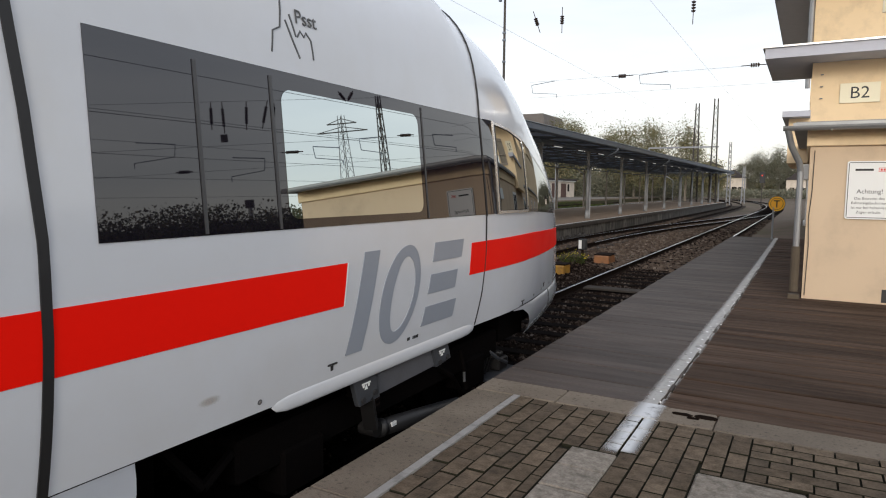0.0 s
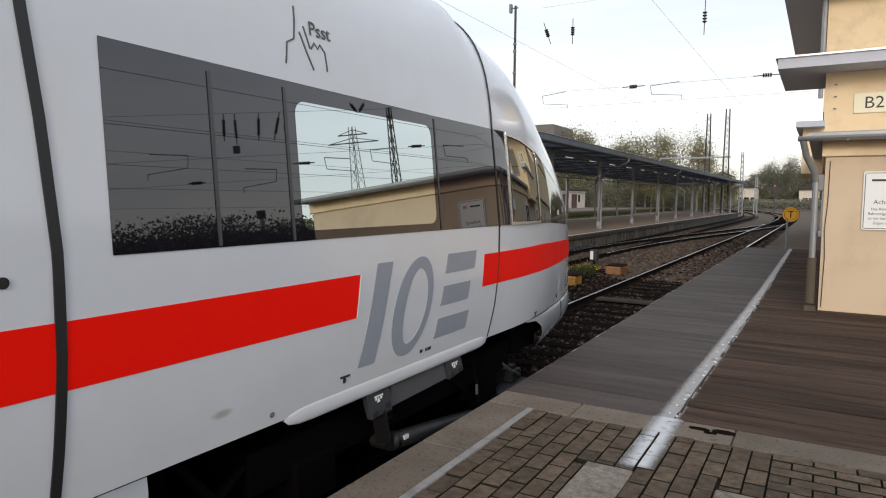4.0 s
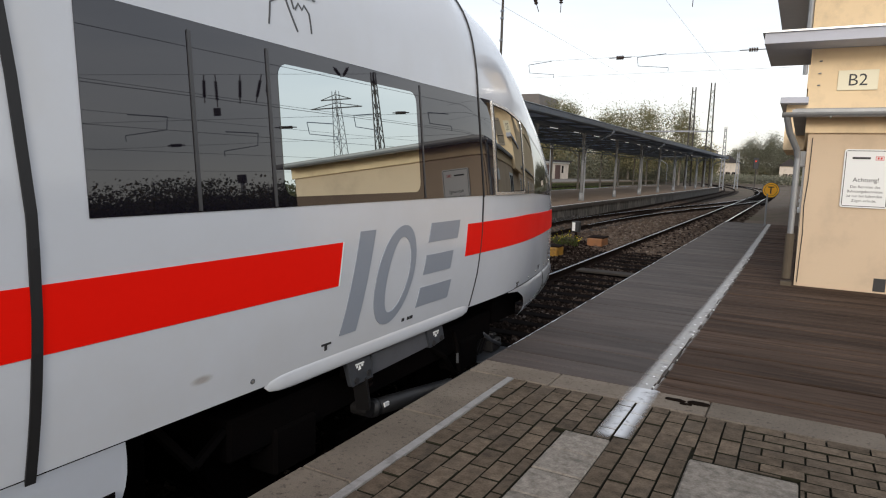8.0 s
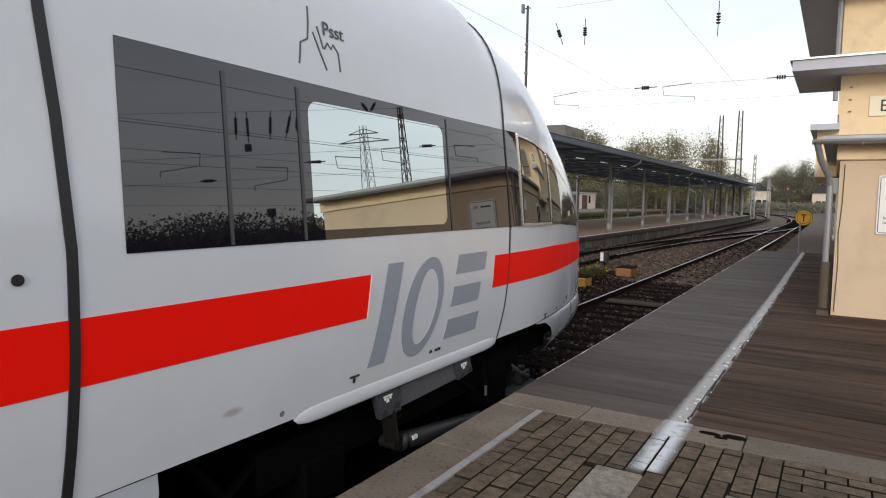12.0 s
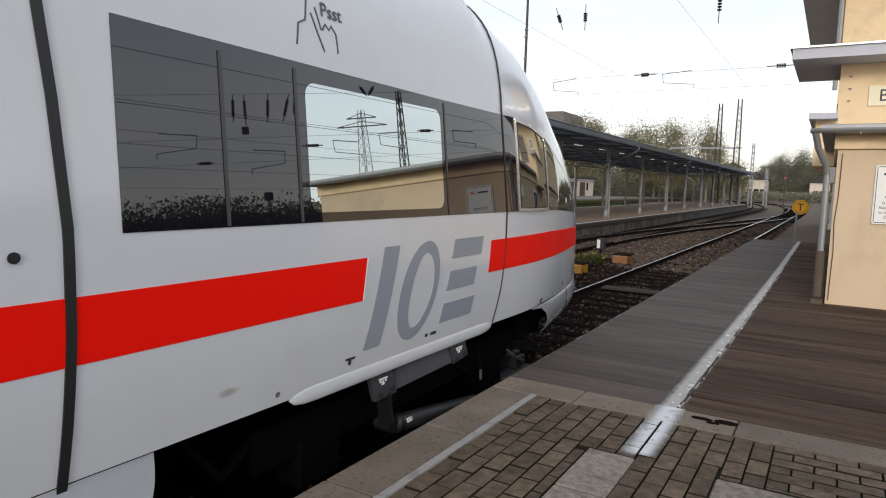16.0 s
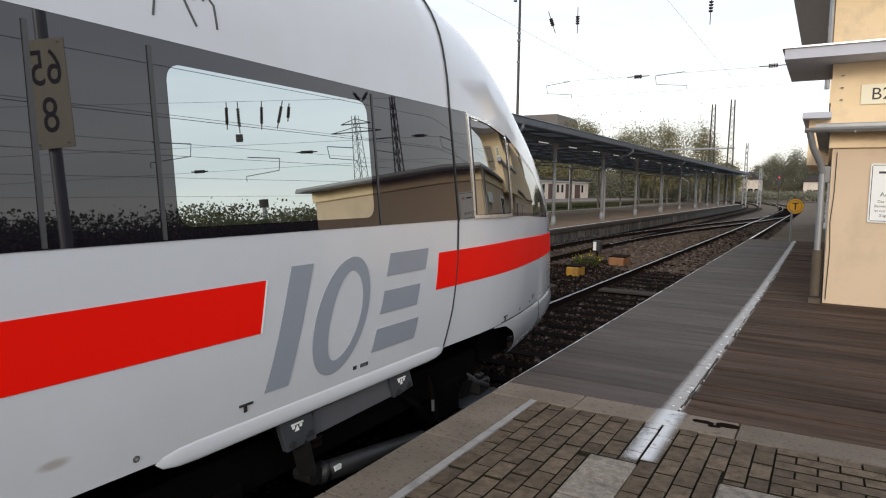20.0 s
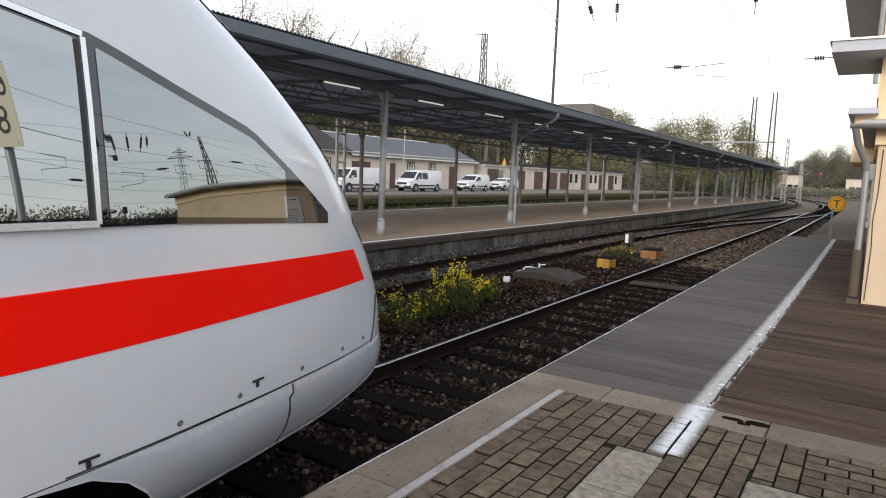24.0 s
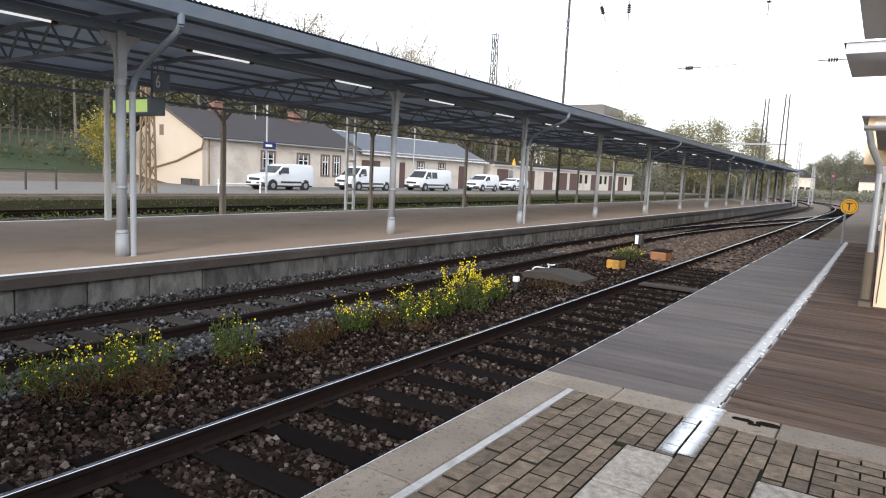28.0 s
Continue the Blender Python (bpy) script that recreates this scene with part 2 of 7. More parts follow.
M_BOARDGREY = material("worn_grey_board", (0.088, 0.071, 0.061), (0.047, 0.037, 0.032), rough=0.7, scale=2.2, fine=60, mix=0.8, rand=0.22, stretch=(0.7, 4, 4), bump=0.5, stain=(0.034, 0.030, 0.027), stain_scale=1.6, stain_amount=0.6, spec=0.25)
M_LINE = material("white_paint", (0.31, 0.30, 0.285), (0.21, 0.20, 0.19), rough=0.6, scale=5, fine=70, bump=0.1, stain=(0.13, 0.12, 0.11), stain_scale=9, stain_amount=0.8)
M_LINEBRIGHT = material("fresh_white_paint", (0.86, 0.87, 0.88), (0.78, 0.79, 0.8), rough=0.45, scale=6, fine=80, bump=0.05)


def spray(name, col, x0, x1, soft, y0=-1e3, tex=9.0, cover=1.15, lo=0.25):
    """Sprayed paint whose edges thin out across the line and break up with the surface."""
    m = material(name, col, tuple(c * 0.85 for c in col), rough=0.55, scale=6, fine=90, bump=0.2)
    n, l = m.node_tree.nodes, m.node_tree.links
    t = n.new("ShaderNodeTexCoord")
    s = n.new("ShaderNodeSeparateXYZ")
    l.new(t.outputs["Object"], s.inputs[0])
    def ramp(socket, a, b):
        r = n.new("ShaderNodeMapRange")
        r.interpolation_type = "SMOOTHSTEP"
        r.inputs["From Min"].default_value, r.inputs["From Max"].default_value = a, b
        l.new(socket, r.inputs["Value"])
        return r.outputs["Result"]
    def times(a, b):
        k = n.new("ShaderNodeMath")
        k.operation = "MULTIPLY"
        l.new(a, k.inputs[0])
        if isinstance(b, float):
            k.inputs[1].default_value = b
        else:
            l.new(b, k.inputs[1])
        return k.outputs[0]
    f = times(ramp(s.outputs["X"], x0, x0 + soft), ramp(s.outputs["X"], x1, x1 - soft * 0.7))
    if y0 > -100:
        f = times(f, ramp(s.outputs["Y"], y0, y0 + 0.12))
    noise = n.new("ShaderNodeTexNoise")
    noise.inputs["Scale"].default_value, noise.inputs["Detail"].default_value, noise.inputs["Roughness"].default_value = tex, 8, 0.7
    l.new(t.outputs["Object"], noise.inputs["Vector"])
    f = times(times(f, ramp(noise.outputs["Fac"], lo, lo + 0.3)), cover)
    k = n.new("ShaderNodeMath")
    k.operation, k.use_clamp = "ADD", True
    l.new(f, k.inputs[0])
    k.inputs[1].default_value = 0.0
    l.new(k.outputs[0], n["Principled BSDF"].inputs["Alpha"])
    return m


M_SPRAY = spray("sprayed_white", (0.66, 0.68, 0.70), -1.02, -0.765, 0.12, 3.86, lo=0.2, cover=0.95)
M_SPRAYLINE = spray("sprayed_line", (0.45, 0.44, 0.42), -0.995, -0.808, 0.07, tex=12.0, cover=0.86, lo=0.2)


def smear(name, col, y, z, ry, rz, cover):
    """A faint spot of dirt that thins out towards its rim."""
    m = material(name, col, tuple(c * 0.8 for c in col), rough=0.6, scale=20, fine=90)
    n, l = m.node_tree.nodes, m.node_tree.links
    t, g, v, r = n.new("ShaderNodeTexCoord"), n.new("ShaderNodeMapping"), n.new("ShaderNodeVectorMath"), n.new("ShaderNodeMapRange")
    g.inputs["Scale"].default_value = (0, 1 / ry, 1 / rz)
    g.inputs["Location"].default_value = (0, -y / ry, -z / rz)
    v.operation, r.interpolation_type = "LENGTH", "SMOOTHSTEP"
    r.inputs["From Min"].default_value, r.inputs["From Max"].default_value, r.inputs["To Min"].default_value, r.inputs["To Max"].default_value = 0.25, 1.0, cover, 0.0
    l.new(t.outputs["Object"], g.inputs["Vector"])
    l.new(g.outputs["Vector"], v.inputs[0])
    l.new(v.outputs["Value"], r.inputs["Value"])
    l.new(r.outputs["Result"], n["Principled BSDF"].inputs["Alpha"])
    return m


M_SMEAR = smear("brown_smear", (0.40, 0.30, 0.20), 2.204, 0.532, 0.085, 0.030, 0.34)
M_PLASTER = material("yellow_plaster", (0.85, 0.66, 0.42), (0.78, 0.60, 0.38), rough=0.9, scale=1.2, fine=120, bump=0.25, stain=(0.42, 0.32, 0.21), stain_scale=1.1, stain_amount=0.35)
M_PLASTERGREY = material("grey_beige_plaster", (0.66, 0.515, 0.36), (0.56, 0.43, 0.305), rough=0.92, scale=1.0, fine=120, bump=0.35, stain=(0.36, 0.29, 0.215), stain_scale=0.9, stain_amount=0.45)
M_ROOFGREY = material("roof_sheet", (0.30, 0.295, 0.29), (0.24, 0.235, 0.23), rough=0.7, scale=2, fine=40)
M_SOFFIT = material("soffit_board", (0.50, 0.51, 0.57), (0.43, 0.44, 0.49), rough=0.8, scale=3, fine=40)
M_ZINC = material("zinc_gutter", (0.33, 0.34, 0.35), (0.24, 0.245, 0.25), rough=0.45, metal=0.5, scale=4, fine=40)
M_SIGN = plain("sign_white", (0.78, 0.79, 0.78), 0.4)
M_SIGNCREAM = plain("sign_cream", (0.80, 0.74, 0.55), 0.5)
M_BLACK = plain("lettering_black", (0.02, 0.02, 0.022), 0.5)
M_ORANGE = plain("sign_orange", (0.95, 0.47, 0.012), 0.4)
M_POLE = material("painted_pole", (0.305, 0.32, 0.34), (0.235, 0.245, 0.26), rough=0.6, scale=4, fine=40, stain=(0.3, 0.27, 0.23), stain_scale=3, stain_amount=0.4)
M_GUTTER = material("painted_gutter", (0.145, 0.175, 0.22), (0.105, 0.128, 0.16), rough=0.6, scale=3, fine=40, stain=(0.2, 0.19, 0.17), stain_scale=4, stain_amount=0.4)
M_POLEDARK = material("dark_iron", (0.19, 0.225, 0.275), (0.14, 0.165, 0.205), rough=0.7, scale=4, fine=40)
M_MASTDARK = material("weathered_mast_steel", (0.052, 0.047, 0.043), (0.085, 0.072, 0.06), rough=0.8, scale=4, fine=40)
M_MASTBROWN = material("ochre_iron", (0.21, 0.15, 0.085), (0.14, 0.10, 0.06), rough=0.75, scale=4, fine=40)
M_VERGE = material("verge_earth", (0.028, 0.03, 0.014), (0.045, 0.036, 0.024), rough=0.95, scale=1.5, fine=14, mix=0.9, bump=0.7, dist=0.04, ior=1.1)
M_POLEBROWN = material("brown_iron", (0.33, 0.285, 0.235), (0.22, 0.185, 0.15), rough=0.75, scale=4, fine=40)
M_PIPEBROWN = material("brown_pipe", (0.10, 0.078, 0.052), (0.065, 0.05, 0.035), rough=0.8, scale=4, fine=40)
# the roof's underside gets its haze and glare from this pale blue
M_CANOPY = material("canopy_underside", (0.52, 0.68, 0.95), (0.42, 0.56, 0.80), rough=0.85, scale=1.5, fine=20)
M_CANOPYTOP = material("canopy_roof", (0.30, 0.33, 0.36), (0.22, 0.24, 0.26), rough=0.75, scale=2, fine=30)
M_FARPLAT = material("far_platform", (0.34, 0.25, 0.178), (0.27, 0.20, 0.142), rough=0.9, scale=0.5, fine=20, stain=(0.16, 0.125, 0.095), stain_scale=0.7, stain_amount=0.5)
M_FARWALL = material("platform_wall", (0.115, 0.108, 0.098), (0.045, 0.042, 0.037), rough=0.95, scale=3.0, fine=40, mix=0.9, stain=(0.025, 0.023, 0.021), stain_scale=2.2, stain_amount=0.95, stain_from=0.44, rand=0.4, stretch=(1, 1.6, 0.6))
M_COPING = material("platform_coping", (0.036, 0.027, 0.021), (0.02, 0.0155, 0.012), rough=0.9, scale=2, fine=40, stain=(0.10, 0.085, 0.07), stain_scale=1.0, stain_amount=0.5)
M_ROAD = material("asphalt", (0.155, 0.14, 0.12), (0.115, 0.103, 0.09), rough=0.9, scale=0.6, fine=30)
M_GRASS = material("grass_bank", (0.03, 0.05, 0.016), (0.045, 0.047, 0.02), rough=0.95, scale=0.5, fine=8, mix=0.9, bump=0.6, dist=0.05)


# ---- building blocks ----
def part(name, bm, mat, parent=None, label="", smooth=False):
    me = bpy.data.meshes.new(name)
    bm.to_mesh(me)
    bm.free()
    me.materials.append(mat)
    if smooth:
        for p in me.polygons:
            p.use_smooth = True
    ob = new(name, me)
    if parent is not None:
        ob.parent = parent
    if label:
        ob["label"] = label
    return ob


def share(name, me, parent, m):
    ob = new(name, me)
    ob.parent = parent
    ob.matrix_basis = m
    return ob


def mesh_of(name, bm, mat):
    me = bpy.data.meshes.new(name)
    bm.to_mesh(me)
    bm.free()
    me.materials.append(mat)
    return me


def thing(name, label, category, at=(0, 0, 0), rz=0, group="", kind=""):
    e = new(name)
    e.empty_display_size = 0.2
    e.matrix_basis = pose(*at, 0, 0, rz)
    return tagged(e, label, category, group, kind)


def box(bm, x0, x1, y0, y1, z0, z1, m=None, bevel=0.0):
    vs = [bm.verts.new((x, y, z)) for x in (x0, x1) for y in (y0, y1) for z in (z0, z1)]
    if m is not None:
        for v in vs:
            v.co = m @ v.co
    fs = []
    for q in ((0, 1, 3, 2), (4, 6, 7, 5), (0, 4, 5, 1), (2, 3, 7, 6), (0, 2, 6, 4), (1, 5, 7, 3)):
        fs.append(bm.faces.new([vs[i] for i in q]))
    if bevel:
        es = {e for fc in fs for e in fc.edges}
        bmesh.ops.bevel(bm, geom=list(es), offset=bevel, segments=1, affect="EDGES")
    return vs


def boxes(*rows, bevel=0.0):
    bm = bmesh.new()
    for r in rows:
        box(bm, *r, bevel=bevel)
    return bm


def rod(bm, a, b, r, r2=None, n=8, caps=True):
    """A round bar from a to b."""
    a, b = Vector(a), Vector(b)
    r2 = r if r2 is None else r2
    d = (b - a).normalized()
    u = d.cross((0, 0, 1) if abs(d.z) < 0.9 else (1, 0, 0)).normalized()
    w = d.cross(u)
    rings = []
    for p, q in ((a, r), (b, r2)):
        rings.append([bm.verts.new(p + (u * math.cos(k * math.tau / n) + w * math.sin(k * math.tau / n)) * q) for k in range(n)])
    for k in range(n):
        bm.faces.new((rings[0][k], rings[0][(k + 1) % n], rings[1][(k + 1) % n], rings[1][k]))
    if caps:
        bm.faces.new(rings[0][::-1])
        bm.faces.new(rings[1])


def bar(bm, a, b, w, h=None):
    """A square bar from a to b."""
    a, b = Vector(a), Vector(b)
    h = w if h is None else h
    d = (b - a).normalized()
    u = d.cross((0, 0, 1) if abs(d.z) < 0.95 else (0, 1, 0)).normalized()
    v = u.cross(d)
    q = [[bm.verts.new(p + u * sx * w / 2 + v * sy * h / 2) for sx, sy in ((-1, -1), (1, -1), (1, 1), (-1, 1))] for p in (a, b)]
    for k in range(4):
        bm.faces.new((q[0][k], q[0][(k + 1) % 4], q[1][(k + 1) % 4], q[1][k]))
    bm.faces.new(q[0][::-1])
    bm.faces.new(q[1])


def tube(bm, pts, r, n=8):
    for a, b in zip(pts, pts[1:]):
        rod(bm, a, b, r, n=n)


def prism(bm, outline, d0, d1, axis="y"):
    """A flat outline pushed from d0 to d1 along an axis."""
    def at(p, d):
        return {"y": (p[0], d, p[1]), "x": (d, p[0], p[1]), "z": (p[0], p[1], d)}[axis]
    a = [bm.verts.new(at(p, d0)) for p in outline]
    b = [bm.verts.new(at(p, d1)) for p in outline]
    n = len(outline)
    for k in range(n):
        bm.faces.new((a[k], a[(k + 1) % n], b[(k + 1) % n], b[k]))
    bm.faces.new(a[::-1])
    bm.faces.new(b)
    bmesh.ops.recalc_face_normals(bm, faces=bm.faces[:])


def writing(name, body, size, m, mat, parent, depth=0.002, align="CENTER"):
    """Raised lettering as a mesh, in the built-in font."""
    cu = bpy.data.curves.new(name, "FONT")
    cu.body, cu.size, cu.extrude, cu.align_x, cu.align_y, cu.resolution_u = body, size, depth, align, "CENTER", 3
    tmp = bpy.data.objects.new(name + "_source", cu)
    me = bpy.data.meshes.new_from_object(tmp)
    bpy.data.objects.remove(tmp)
    me.materials.clear()
    me.materials.append(mat)
    ob = new(name, me)
    ob.parent = parent
    ob.matrix_basis = m
    return ob


# ---- levels and lines of the place ----
RAIL = -0.657            # rail head
EDGE = -2.222            # edge of the near platform
KERB_Y = 4.94            # end of the paved platform, start of the boards
T1, T2, T3 = -3.91, -8.586, -28.0
P2Z, P2A, P2B = -0.102, -9.75, -18.55   # far platform: height, front and back edges
BED = -0.86


def bend(y, x0):
    """Line of the tracks: straight past the platforms, then a long curve."""
    return x0 if y < 85 else x0 - (y - 85) ** 2 / 560.0


# ---- ground ----
def make_ground():
    bm = bmesh.new()
    xs = [-900, -300, -120, -60, -45, -32, -29.5, -29.45, -24, -19, -14, -10, -6, -2, 4, 12, 40, 120, 300, 900]
    ys = [-900, -200, -60, -20, 0, 20, 40, 60, 90, 120, 160, 220, 320, 500, 900, 2500]
    grid = []
    for y in ys:
        row = []
        for x in xs:
            z = BED
            if x <= -45:
                z = -0.15 + min(1.0, (-45 - x) / 60.0) * 7.0 * (1 if y < 140 else 0.4)
            elif x <= -29.5:
                z = -0.15
            if x >= 4:
                z = -0.25
            row.append(bm.verts.new((x, y, z)))
        grid.append(row)
    for a, b in zip(grid, grid[1:]):
        for k in range(len(xs) - 1):
            bm.faces.new((a[k], a[k + 1], b[k + 1], b[k]))
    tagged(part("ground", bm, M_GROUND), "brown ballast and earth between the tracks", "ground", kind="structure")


make_ground()
tagged(part("track_bed", boxes((-9.9, EDGE + 0.1, -8, 22, BED - 0.3, BED + 0.004)), M_BED), "dark sheet under the near tracks for the shade between stones", "ground", kind="structure")


def rail_profile():
    return [(-0.07, -0.172), (0.07, -0.172), (0.07, -0.16), (0.012, -0.145), (0.012, -0.045), (0.035, -0.035), (0.035, -0.004), (0.03, -0.002), (-0.03, -0.002), (-0.035, -0.004), (-0.035, -0.035), (-0.012, -0.045), (-0.012, -0.145), (-0.07, -0.16)]


def sweep(bm, outline, line):
    """Push an outline (x, z) along a line of points in the ground plane."""
    rings = []
    for i, p in enumerate(line):
        a, b = line[max(0, i - 1)], line[min(len(line) - 1, i + 1)]
        d = Vector((b[0] - a[0], b[1] - a[1], 0)).normalized()
        s = Vector((d.y, -d.x, 0))
        rings.append([bm.verts.new((p[0] + s.x * u, p[1] + s.y * u, p[2] + v)) for u, v in outline])
    n = len(outline)
    for a, b in zip(rings, rings[1:]):
        for k in range(n):
            bm.faces.new((a[k], a[(k + 1) % n], b[(k + 1) % n], b[k]))
    bm.faces.new(rings[0])
    bm.faces.new(rings[-1][::-1])
    bmesh.ops.recalc_face_normals(bm, faces=bm.faces[:])


def make_track(x0, label, y0, y1, sleeper_mat, pitch, near, shine=True, path=None):
    t = thing("railway_track", label, "railway track", group="railway tracks")
    path = path or (lambda y: bend(y, x0))
    steps = [y0 + (y1 - y0) * k / 60 for k in range(61)]
    for s in (-0.75, 0.82 if x0 == T1 else 0.75):
        bm = bmesh.new()
        sweep(bm, rail_profile(), [(path(y) + s, y, RAIL) for y in steps])
        r = part("rail", bm, M_RUST, t)
        bm = bmesh.new()
        sweep(bm, [(-0.027, -0.0015), (0.027, -0.0015), (0.022, 0.0015), (-0.022, 0.0015)], [(path(y) + s, y, RAIL) for y in steps])
        part("running_surface", bm, M_STEEL if shine else M_RUST, r, "polished rail head")
    me = mesh_of("sleeper", boxes((-1.3, 1.3, -0.125, 0.125, -0.16, 0.0), bevel=0.012), sleeper_mat)
    bm = bmesh.new()
    box(bm, -0.16, 0.16, -0.08, 0.08, 0.0, 0.018)
    for q in (-0.105, 0.105):
        rod(bm, (q, -0.03, 0.0), (q, -0.03, 0.055), 0.018, n=6)
        rod(bm, (q, 0.035, 0.0), (q, 0.035, 0.05), 0.014, n=6)
    plate = mesh_of("base_plate", bm, M_RUST)
    far = bmesh.new()
    y, k = y0 + 0.3, 0
    while y < y1:
        if near[0] < y < near[1]:
            o = share("sleeper", me, t, pose(path(y), y, RAIL - 0.172, 0, 0, random.uniform(-0.8, 0.8)))
            share("base_plate", plate, o, pose(-0.75, 0, 0))
            share("base_plate", plate, o, pose(0.75, 0, 0))
        elif y < 110:
            box(far, path(y) - 1.3, path(y) + 1.3, y - 0.125, y + 0.125, RAIL - 0.32, RAIL - 0.172)
        y += pitch
        k += 1
    tagged(part("distant_sleeper_row", far, sleeper_mat, t), kind="stuff")
    return t


make_track(T1, "railway track with dark wooden sleepers and polished rails", -25, 170, M_SLEEPER, 0.70, (-1, 42))
make_track(T2, "rusty railway track along the far platform with worn sleepers", -40, 170, M_SLEEPER2, 0.68, (-2, 40), shine=False)
make_track(T3, "rusty overgrown siding beyond the far platform", -30, 150, M_SLEEPER2, 0.7, (10, 30), shine=False)
# crossover that leaves the near track beyond the boards and joins the next one
make_track(T1, "crossover track between the two main tracks", 27, 72, M_SLEEPER2, 0.7, (0, 0),
           path=lambda y: T2 + (T1 - T2) * (lambda k: k * k * (3 - 2 * k))(min(1, max(0, (y - 27) / 45))))


# ---- near platform, kerbs and boards (the single pieces are laid at the end) ----
def make_near_platform():
    p = thing("platform_near", "paved station platform with a concrete edge", "platform", kind="structure")
    bm = boxes((EDGE + 0.06, 30, -30, KERB_Y - 0.03, -0.85, -0.075), (EDGE + 0.34, 30, -30, KERB_Y - 0.3, -0.0749, -0.022))
    part("bedding", bm, M_JOINT, p)
    bm = boxes((EDGE + 0.02, EDGE + 0.16, -30, KERB_Y, -0.9, -0.086))
    part("platform_wall", bm, M_FARWALL, p)
    return p


near_platform = make_near_platform()


def make_boardwalk():
    w = thing("boardwalk", "weathered timber boards beside the track", "boardwalk", kind="structure")
    bm = boxes((EDGE + 0.1, 12, KERB_Y + 0.01, 24.9, -0.3, -0.062), (EDGE + 0.1, EDGE + 0.3, KERB_Y + 0.01, 24.9, -0.85, -0.3), (-0.4, -0.2, KERB_Y + 0.01, 24.9, -0.85, -0.3))
    part("bearer", bm, M_UNDER, w)
    return w


boardwalk = make_boardwalk()


def make_far_platform():
    p = thing("platform_far", "far island platform with a brown gritty surface", "platform", kind="structure")
    y0, y1 = -40, 96
    part("surface", boxes((P2B + 0.3, P2A - 0.28, y0, y1, -0.84, P2Z)), M_FARPLAT, p)
    part("coping", boxes((P2A - 0.28, P2A, y0, y1, P2Z - 0.16, P2Z + 0.002), (P2B, P2B + 0.3, y0, y1, P2Z - 0.16, P2Z + 0.002), bevel=0.01), M_COPING, p, "dark weathered edge stones")
    me = mesh_of("wall_panel", boxes((P2A - 0.27, P2A - 0.06, 0.0, 0.985, -0.84, P2Z - 0.162), bevel=0.012), M_FARWALL)
    for k in range(-2, 60):
        share("wall_panel", me, p, pose(random.uniform(-0.012, 0.012), k * 1.0, 0))
    part("distant_wall", boxes((P2A - 0.27, P2A - 0.06, 60, y1, -0.84, P2Z - 0.162), (P2A - 0.27, P2A - 0.06, y0, -2, -0.84, P2Z - 0.162), (P2B, P2B + 0.2, y0, y1, -0.84, P2Z - 0.162)), M_FARWALL, p)
    part("safety_line", boxes((-10.16, -10.02, y0, y1, P2Z, P2Z + 0.005)), M_LINEBRIGHT, p, "white painted safety line")
    part("safety_line", boxes((-18.16, -18.02, y0, y1, P2Z, P2Z + 0.005)), M_LINEBRIGHT, p, "white painted safety line")


make_far_platform()


# ---- signal building beside the boards ----
BX, BY, BROT = 0.03, 11.10, 0.0


